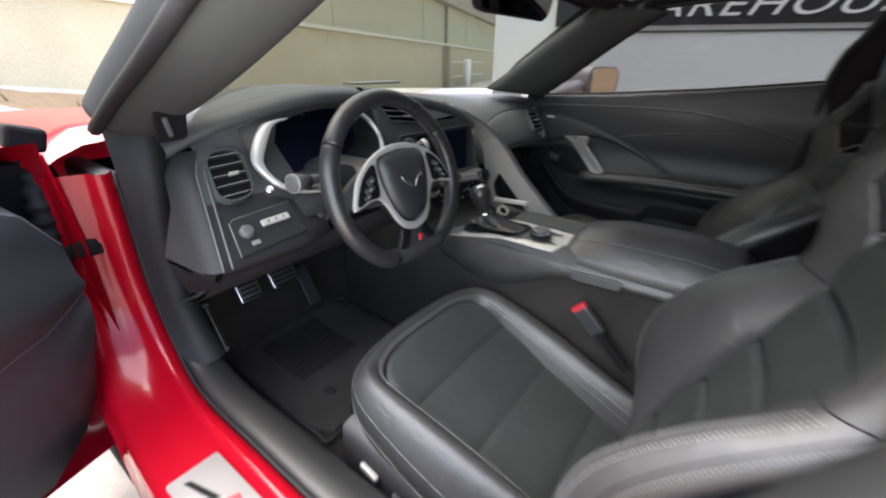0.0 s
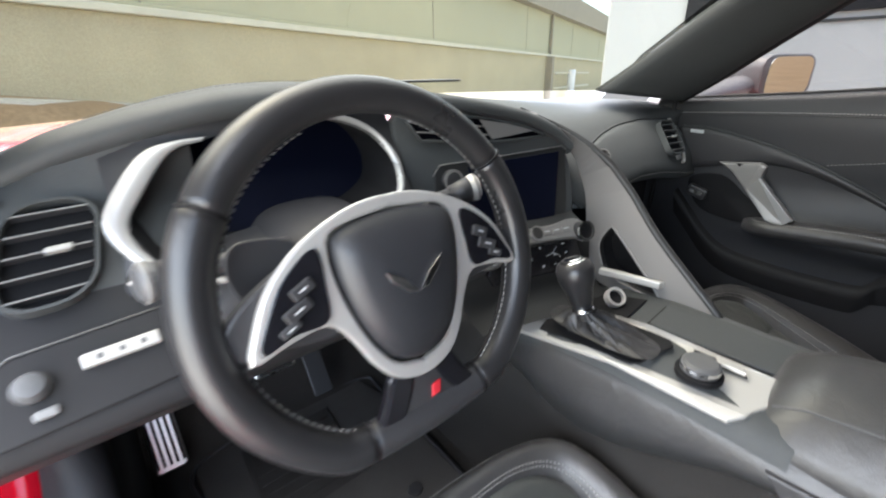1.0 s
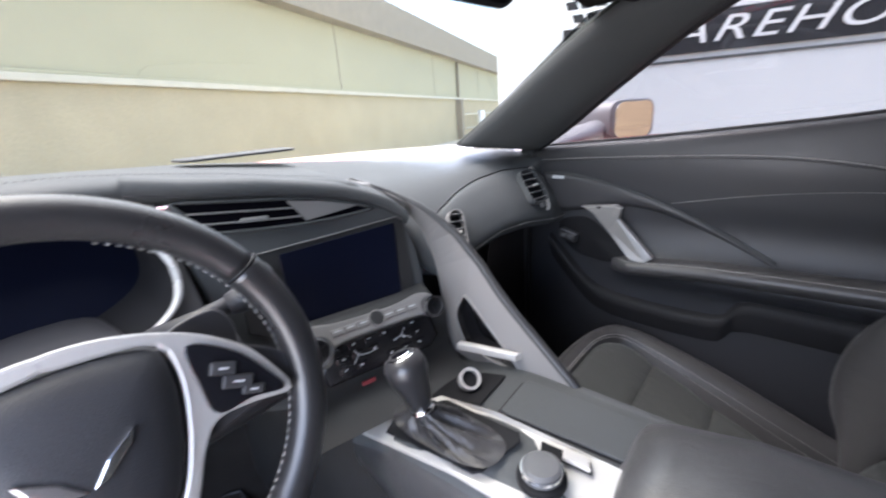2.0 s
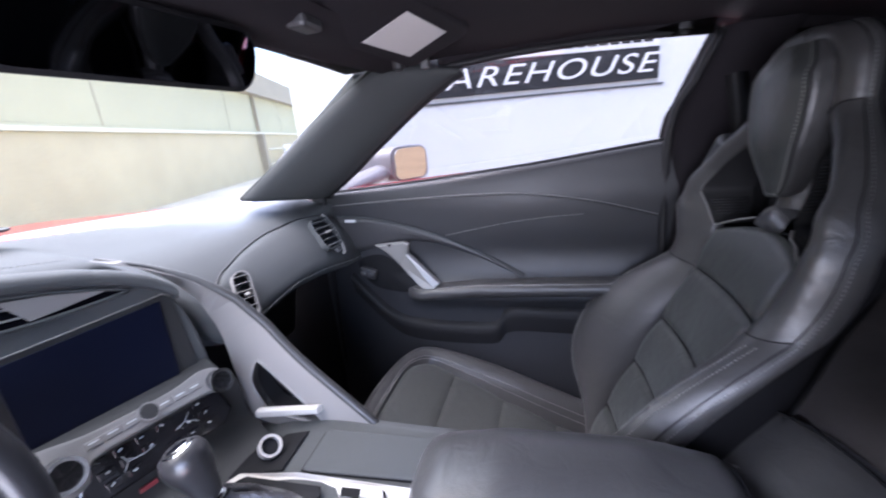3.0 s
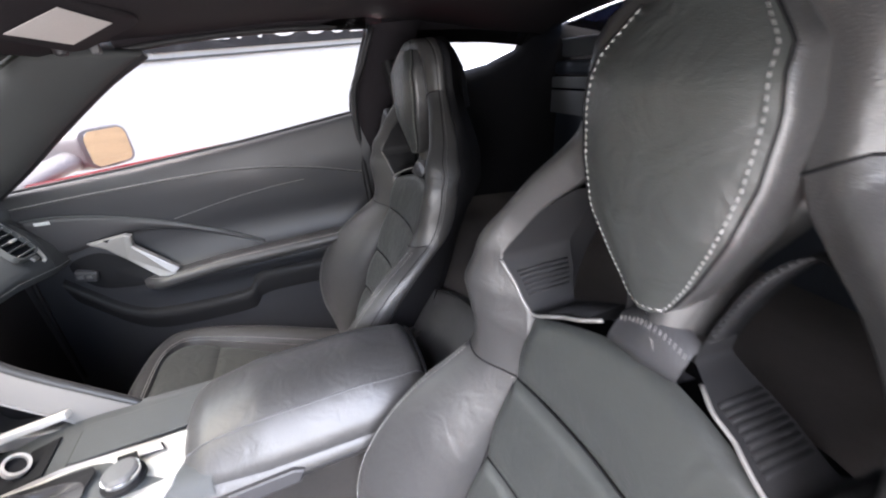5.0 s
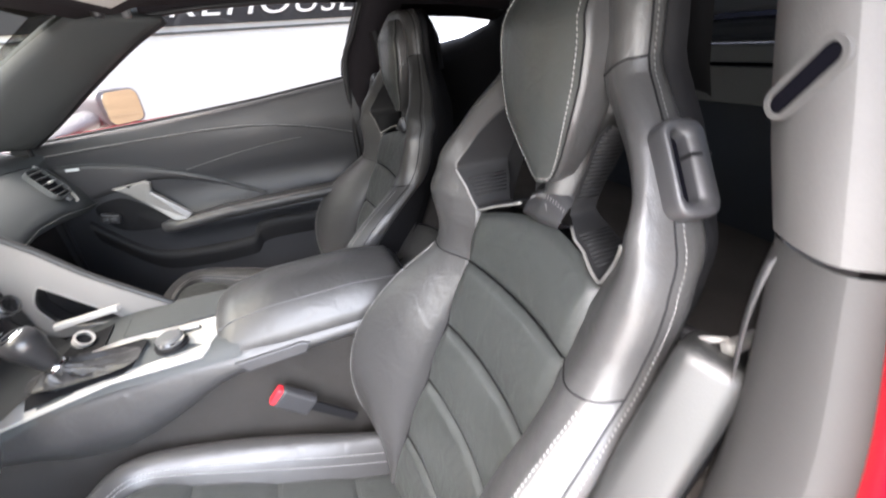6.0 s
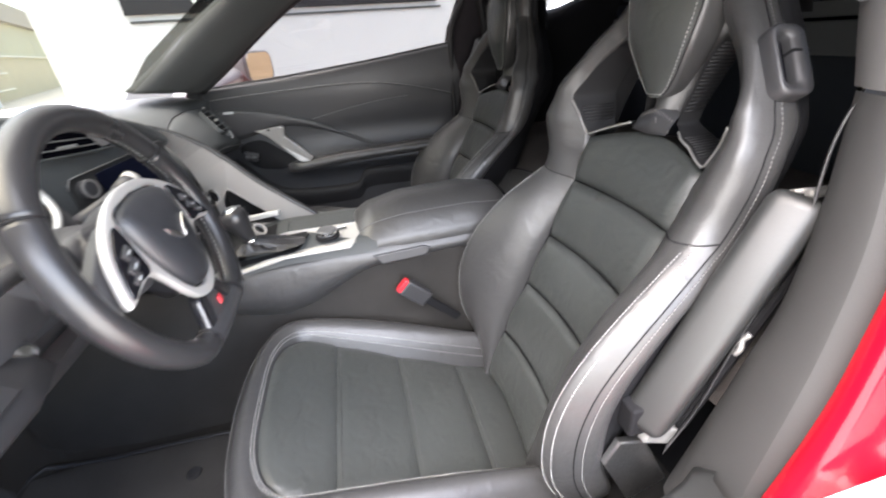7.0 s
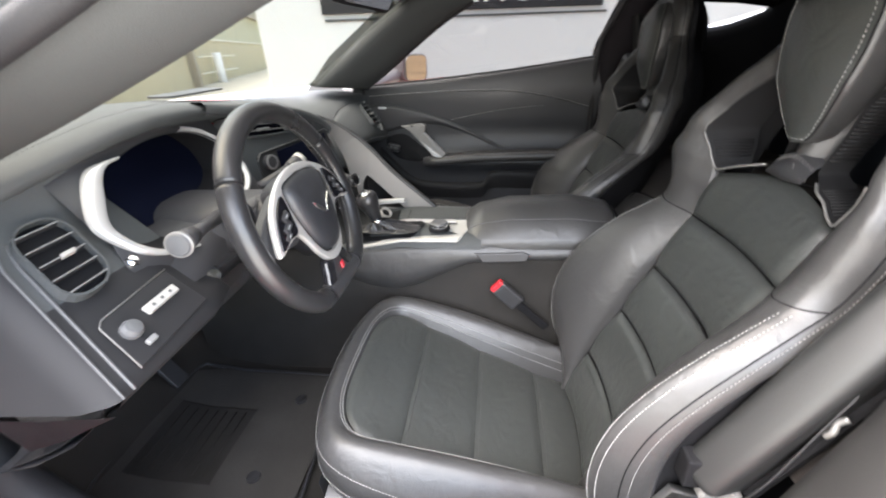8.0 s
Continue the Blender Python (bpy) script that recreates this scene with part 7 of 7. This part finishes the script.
    part("pull_recess_shade", slab([(-0.018, 0.009), (0.016, 0.010), (0.006, -0.013)], 0.003, m, 0.001), BLACK, door)
    # black sheet painting the shade of the hollow behind the pull and before it
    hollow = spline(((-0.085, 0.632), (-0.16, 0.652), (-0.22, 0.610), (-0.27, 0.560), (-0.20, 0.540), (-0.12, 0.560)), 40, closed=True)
    raw("pull_hollow_shade", [face(y, z, 0.004) for y, z in hollow] + [face(-0.17, 0.60, 0.004)], [(i, (i + 1) % 40, 40) for i in range(40)], BLACK, door)
    part("switch_pod", box((0.02, 0.05, 0.03), Matrix.Translation(face(-0.115, 0.600, 0.012)) @ Matrix.Rotation(0.3, 4, "X"), 0.006), PLASTIC, door)
    for k in range(2):
        part("lock_key", box((0.006, 0.014, 0.010), Matrix.Translation(face(-0.105 - 0.02 * k, 0.602 - 0.004 * k, 0.024)), 0.002), PLASTIC_GREY, door)
    # armrest pad and the pocket line below
    rows = []
    for y in np.linspace(-0.235, -0.92, 36):
        t = (-y - 0.235) / 0.685
        z0 = lerp_table(t, (0, 0.3, 1), (0.555, 0.572, 0.580))
        w = lerp_table(t, (0, 0.06, 1), (0.02, 0.052, 0.060))
        rows.append([(0.66, y, z0 + 0.004), (0.652 - w * 0.5, y, z0 + 0.006), (0.652 - w, y, z0), (0.652 - w - 0.006, y, z0 - 0.014), (0.652 - w + 0.006, y, z0 - 0.032), (0.655, y, z0 - 0.044)])
    loft("arm_pad", rows, LEATHER, door, "padded black door armrest", ends=True)
    stitches("pad_stitching", [[np.array(r[2]) + np.array((0.006, 0, 0.002)) for r in rows[1:]]], door, 0.0010, 0.004, 0.002)
    line = spline(((-0.060, 0.590), (-0.10, 0.545), (-0.16, 0.482), (-0.225, 0.448), (-0.35, 0.436), (-0.465, 0.437), (-0.490, 0.452), (-0.510, 0.482), (-0.56, 0.490), (-0.70, 0.484), (-0.90, 0.480)), 80)
    rows = []
    for y, z in line:
        f = face(y, z)
        rows.append([f + np.array((0.01, 0, 0.012)), f + np.array((-0.016, 0, 0.006)), f + np.array((-0.022, 0, -0.003)), f + np.array((-0.018, 0, -0.02)), f + np.array((0.004, 0, -0.07))])
    loft("map_pocket", rows, CAP_PLASTIC, door, "black moulded map pocket")
    # seam to the dash, window pane
    tube("front_seal", spline([(0.640, 0.012, 0.30), (0.640, 0.004, 0.55), (0.636, -0.008, 0.70), (0.626, -0.02, 0.83)], 30), 0.006, RUBBER, door)
    tube("window_seal", [(0.668, y, belt(y) + 0.004) for y in np.linspace(0.0, -0.92, 20)], 0.004, RUBBER, door)


passenger_door()


# ---- open driver's door ----
def driver_door():
    hinge, ang = Vector((-0.885, 0.33, 0.0)), radians(72)
    along = Vector((-math.sin(ang), -math.cos(ang), 0))
    inner = Vector((math.cos(ang), -math.sin(ang), 0))
    door = thing("driver_door", "wide open red driver door with black inner panel", "car door", hinge)
    P = lambda s, o, z: tuple(hinge + along * s + inner * (o + 0.125) + Vector((0, 0, z)))
    rows = []
    for s in np.linspace(0.045, 1.15, 30):
        top = 0.80 + 0.06 * s
        lo = lerp_table(s, (0.045, 0.07, 0.12, 0.2, 1.15), (0.46, 0.36, 0.27, 0.20, 0.16))
        hi = lerp_table(s, (0.045, 0.08, 0.14, 0.25, 1.15), (0.66, 0.73, 0.765, 0.785, 0.86))
        rows.append([P(s, 0.0 + b, lo + (hi - lo) * t) for t, b in ((0, 0.0), (0.03, 0.035), (0.2, 0.050), (0.40, 0.054), (0.5, 0.046), (0.54, 0.058), (0.62, 0.066), (0.70, 0.050), (0.85, 0.046), (0.97, 0.040), (1.0, 0.0))])
    loft("inner_panel", rows, DOOR_SKIN, door, "black padded inner door panel")
    stitches("panel_stitching", [[np.array(r[4]) + np.array(inner) * 0.002 for r in rows], [np.array(r[9]) + np.array(inner) * 0.002 for r in rows]], door, 0.0011, 0.004, 0.002, mat=PLASTIC_GREY)
    rows = []
    for s in np.linspace(0.0, 1.18, 16):
        rows.append([P(s, o, z) for o, z in ((-0.01, 0.17), (-0.14, 0.19), (-0.20, 0.42), (-0.19, 0.68), (-0.14, 0.80), (-0.01, 0.82))])
    loft("outer_panel", rows, RED, door, "glossy red outer door panel", ends=True)
    rows = [[P(s, o, z) for o in (0.0, -0.05, -0.10, -0.16)] for s, z in ((0.0, 0.19), (-0.012, 0.38), (-0.012, 0.62), (0.0, 0.80))]
    loft("door_edge", rows, RED, door)
    for z in (0.48, 0.70):
        part("hinge_arm", box((0.10, 0.035, 0.05), Matrix.Translation((-0.868, 0.345, z)) @ Matrix.Rotation(0.5, 4, "Z"), 0.006), BLACK, door, "black hinge arm")
    part("check_strap", box((0.11, 0.022, 0.026), Matrix.Translation((-0.862, 0.248, 0.605)) @ Matrix.Rotation(-0.2, 4, "Z"), 0.005), BLACK, door, "black door check strap")
    part("strap_end", box((0.045, 0.03, 0.034), Matrix.Translation((-0.835, 0.240, 0.612)), 0.008), BLACK, door)
    q = spline([(-0.852, 0.30, 0.78), (-0.868, 0.27, 0.72), (-0.872, 0.262, 0.66), (-0.880, 0.265, 0.58), (-0.89, 0.27, 0.50), (-0.90, 0.27, 0.42)], 40)
    tube("wiring_boot", q, [0.020 + 0.005 * math.sin(i * 2.2) for i in range(40)], RUBBER, door, "ribbed black wiring boot", sides=10)
    part("mirror_base", box((0.06, 0.05, 0.045), Matrix.Translation((-0.845, 0.34, 0.815)) @ Matrix.Rotation(0.3, 4, "Y"), 0.008), BLACK, door)
    part("latch_stud", lathe([(0.008, 0), (0.008, 0.02), (0.005, 0.022)], axes((-0.885, 0.262, 0.548), (1, 0, 0), (0.4, -0.9, 0.1)), 14), CHROME, door)


driver_door()


# ---- outside mirror, seen through the passenger window ----
def outside_mirror():
    mir = thing("door_mirror", "grey door mirror outside the passenger window", "mirror", (0.9, -0.08, 0.82))
    # the glass looks back and inwards; the cap tapers away in front of it
    u = np.array((0.785, -0.62, 0))
    cap = []
    for cx, cy, sc in ((0.966, -0.166, 0.97), (0.970, -0.150, 1.0), (0.972, -0.11, 0.98), (0.965, -0.06, 0.86), (0.952, -0.01, 0.64), (0.94, 0.03, 0.34), (0.935, 0.045, 0.08)):
        row = []
        for k in range(36):
            a = 2 * math.pi * k / 36
            c, s = math.cos(a), math.sin(a)
            row.append(np.array((cx, cy, 0.882)) + u * (0.078 * sc * math.copysign(abs(c) ** 0.6, c)) + np.array((0, 0, 0.060 * sc * math.copysign(abs(s) ** 0.6, s))))
        cap.append(row)
    loft("mirror_cap", cap, MIRROR_CAP, mir, wrap=True)
    m = axes((0.966, -0.166, 0.883), tuple(-u), (-0.62, -0.785, 0.0))
    part("mirror_frame", slab(rounded(0.148, 0.114, 0.03), 0.006, m @ Matrix.Translation((0, 0, -0.002)), 0.002), MIRROR_CAP, mir)
    part("mirror_glass", slab(rounded(0.134, 0.102, 0.026), 0.002, axes(m @ Vector((0, 0, 0.010)), (-0.845, 0.535, 0), (-0.534, -0.844, -0.039)), 0), MIRROR, mir, "silvered mirror glass")
    rows = []
    for t in np.linspace(0, 1, 10):
        x, y, z = 0.70 + 0.22 * t, 0.03 - 0.11 * t, 0.825 + 0.035 * t
        rows.append([(x, y + 0.06 * (1 - 0.4 * t) * math.cos(a), z + (0.018 + 0.012 * t) * math.sin(a)) for a in np.linspace(0, 6.283, 16, endpoint=False)])
    loft("mirror_foot", rows, MIRROR_CAP, mir, wrap=True, ends=True)


outside_mirror()


# ---- overhead: rear-view mirror, visors, roof fittings ----
def overhead():
    rvm = thing("rear_view_mirror", "black inside mirror hung from the windscreen header", "mirror", (-0.04, -0.25, 1.08))
    m = axes((-0.042, -0.262, 1.082), (1, 0.03, 0.03), (-0.13, -0.95, -0.28))
    rows = []
    for sc, z in ((0.90, -0.030), (0.99, -0.018), (1.0, 0.0), (0.97, 0.006)):
        rows.append([tuple(m @ Vector((x * sc, y * sc, z))) for x, y in rounded(0.275, 0.074, 0.030, 8)])
    loft("mirror_body", rows, BLACK, rvm, wrap=True, ends=True)
    # the cabin's dark reflection is put into the silver's colour
    part("mirror_glass", slab(rounded(0.262, 0.062, 0.026, 8), 0.002, m @ Matrix.Translation((0, 0, 0.0055)), 0), DARK_MIRROR, rvm, "mirror glass darkened to stand in for a dark reflection")
    tube("mirror_stem", [(-0.03, -0.235, 1.09), (-0.02, -0.18, 1.115), (-0.01, -0.15, 1.13)], 0.012, BLACK, rvm, sides=10)
    for s in (1, -1):
        visor = thing("sun_visor", "folded black sun visor with pale printed label" if s > 0 else "folded plain black sun visor", "sun visor", (s * 0.30, -0.42, 1.13), group="sun visors")
        m = axes((s * 0.330, -0.405, 1.136), (0.110, s * -0.036, s * -0.013), (s * -0.19, -0.23, -0.96))
        part("visor_body", slab(rounded(0.33, 0.150, 0.03), 0.016, m @ Matrix.Translation((-0.05 * s, 0, -0.014)), 0.006, 3), HEADLINER, visor)
        if s > 0:
            part("label", slab([(-0.058, -0.046), (0.062, -0.040), (0.056, 0.048), (-0.056, 0.050)], 0.001, m @ Matrix.Translation((0, 0, 0.005)), 0), LABEL, visor, "pale printed warning label")
        part("visor_clip", box((0.02, 0.016, 0.022), Matrix.Translation((s * 0.475, -0.395, 1.110)), 0.004), PLASTIC_GREY, visor)
        part("visor_pivot", lathe([(0.012, 0), (0.012, 0.014), (0.008, 0.018)], axes((s * 0.455, -0.345, 1.118), (1, 0, 0), (0, 0, -1)), 16), PLASTIC, visor)
    pod = thing("roof_console", "small black roof console with pale button", "roof console", (0, -0.25, 1.13))
    part("pod_body", box((0.20, 0.12, 0.03), Matrix.Translation((-0.01, -0.30, 1.150)), 0.012), HEADLINER, pod)
    part("pod_button", lathe([(0.014, 0), (0.013, 0.005), (0.006, 0.007)], axes((0.0, -0.222, 1.126), (1, 0, 0), (0, -0.2, -1)), 18), WHITE_BTN, pod)
    part("roof_latch", box((0.05, 0.03, 0.02), Matrix.Translation((0.16, -0.32, 1.132)), 0.006), PLASTIC, pod)


overhead()


# ---- belts, mats, pedals ----
def small_things():
    buckle = thing("belt_buckle", "black seat belt buckle with red release key", "belt buckle", (-0.152, -0.56, 0.40))
    a, b = Vector((-0.160, -0.665, 0.312)), Vector((-0.150, -0.540, 0.432))
    m = axes((a + b) / 2, b - a, (-1, 0, 0))
    part("stem", box(((b - a).length * 0.62, 0.020, 0.010), m @ Matrix.Translation((-0.035, 0, 0)), 0.003), BLACK, buckle)
    part("housing", box((0.072, 0.042, 0.022), m @ Matrix.Translation((0.048, 0, 0)), 0.006), PLASTIC, buckle)
    part("release_key", box((0.014, 0.036, 0.019), m @ Matrix.Translation((0.086, 0, 0)), 0.004), RED_MARK, buckle, "bright red release key")
    for side, path in ((-1, ((-0.640, -0.995, 0.885), (-0.646, -0.960, 0.81), (-0.648, -0.962, 0.70), (-0.648, -0.940, 0.635), (-0.648, -0.915, 0.56), (-0.648, -0.885, 0.46), (-0.648, -0.850, 0.39))), (1, ((0.615, -1.00, 1.04), (0.605, -1.02, 0.90), (0.600, -1.02, 0.75), (0.620, -0.96, 0.55), (0.640, -0.86, 0.40)))):
        belt = thing("seat_belt", "black woven seat belt hanging beside the rear pillar", "seat belt", path[0], group="seat belts")
        q = spline(path, 40)
        rows = []
        for p in q:
            w = np.array((0.011, -0.017, 0.0)) if side < 0 else np.array((0, -0.021, 0))
            rows.append([p + w, p + np.array((side * 0.002, 0, 0.001)), p - w, p + np.array((-side * 0.002, 0, 0))])
        loft("webbing", rows, PLASTIC if side < 0 else RUBBER, belt, wrap=True)
        if side < 0:
            tube("guide_wire", [(-0.598, -0.965, 0.727), (-0.614, -0.971, 0.743), (-0.628, -0.978, 0.749)], 0.0035, RAIL, belt)
            part("tongue", box((0.012, 0.042, 0.012), Matrix.Translation((-0.634, -0.988, 0.748)) @ Matrix.Rotation(0.4, 4, "Y"), 0.004), RAIL, belt, "metal belt tongue")
            tube("adjuster", spline([(-0.650, -0.915, 0.545), (-0.653, -0.918, 0.555), (-0.649, -0.922, 0.565), (-0.652, -0.928, 0.575)], 12), 0.004, RAIL, belt)
    for name, x0, x1 in (("driver", -0.60, -0.165), ("passenger", 0.19, 0.60)):
        mat = thing("floor_mat", "dark grey carpet mat with bound edge and heel pad" if name == "driver" else "dark grey carpet mat with bound edge", "floor mat", ((x0 + x1) / 2, 0.1, 0.105), group="floor mats")
        out = [(x0, 0.20), (x0 + 0.02, 0.33), (x1 - 0.05, 0.34), (x1, 0.28), (x1, -0.06), (x1 - 0.02, -0.09), (x0 + 0.03, -0.13), (x0, -0.10)]
        loop = [tuple(p) for p in spline(out, 60, closed=True)]
        lift = lambda y: 0.35 * max(0, y - 0.20) ** 1.3

        def sheet(name, ya, yb, span, z, mat_here, label=""):
            rows = []
            for y in np.linspace(ya, yb, 24):
                lo, hi = span(y)
                rows.append([(lo, y, z + lift(y) - 0.012), (lo + 0.002, y, z + lift(y))] + [(x, y, z + lift(y) + 0.002 * noise.noise((x * 9, y * 9, 1))) for x in np.linspace(lo + 0.006, hi - 0.006, 12)] + [(hi - 0.002, y, z + lift(y)), (hi, y, z + lift(y) - 0.012)])
            loft(name, rows, mat_here, mat, label)

        sheet("carpet", -0.115, 0.335, lambda y: (x0 + 0.03 * max(0, -y - 0.06) / 0.05, x1 - 0.03 * max(0, y - 0.26) / 0.07), 0.116, MAT)
        tube("binding", [(x, y, 0.115 + lift(y)) for x, y in loop], 0.005, PLASTIC, mat, closed=True, sides=6)
        if name == "driver":
            sheet("heel_pad", 0.09, 0.30, lambda y: (-0.515, -0.305), 0.121, CARPET, "dark ribbed heel pad")
            for k in range(7):
                y = 0.115 + 0.027 * k
                tube("heel_rib", [(-0.50, y, 0.122 + lift(y)), (-0.32, y, 0.121 + lift(y))], 0.002, CARPET, mat, sides=5)
            for x, y in ((-0.262, -0.012), (-0.488, 0.0)):
                part("mat_stud", lathe([(0.016, 0), (0.014, 0.006), (0.004, 0.007)], Matrix.Translation((x, y, 0.115)), 18), PLASTIC, mat)
    # pedals
    for name, c, w, h, ribs in (("brake_pedal", (-0.415, 0.275, 0.355), 0.085, 0.055, 4), ("clutch_pedal", (-0.525, 0.275, 0.355), 0.065, 0.055, 4), ("throttle_pedal", (-0.322, 0.30, 0.275), 0.045, 0.135, 0), ("foot_rest", (-0.632, 0.33, 0.255), 0.055, 0.15, 5)):
        ped = thing(name, "metal-faced " + name.replace("_", " ") + " in the driver footwell" if ribs else "black hanging throttle pedal in the driver footwell", "pedal", c)
        m = axes(c, (1, 0, 0), (0, -0.85, 0.5))
        part("pad", slab(rounded(w, h, 0.008), 0.010, m, 0.003), STEEL if ribs else PLASTIC, ped)
        for k in range(ribs):
            if name == "foot_rest":
                part("rubber_rib", box((0.005, h * 0.85, 0.004), m @ Matrix.Translation((-w / 2 + w * (k + 0.5) / ribs, 0, 0.012)), 0.001), RUBBER, ped)
            else:
                part("rubber_rib", box((w * 0.8, 0.006, 0.004), m @ Matrix.Translation((0, -h / 2 + h * (k + 0.5) / ribs, 0.012)), 0.001), RUBBER, ped)
        if name != "foot_rest":
            tube("arm", [Vector(c) + Vector((0, 0.02, 0)), Vector(c) + Vector((0, 0.09, 0.08)), Vector(c) + Vector((0, 0.14, 0.24))], 0.008, BLACK, ped)


small_things()
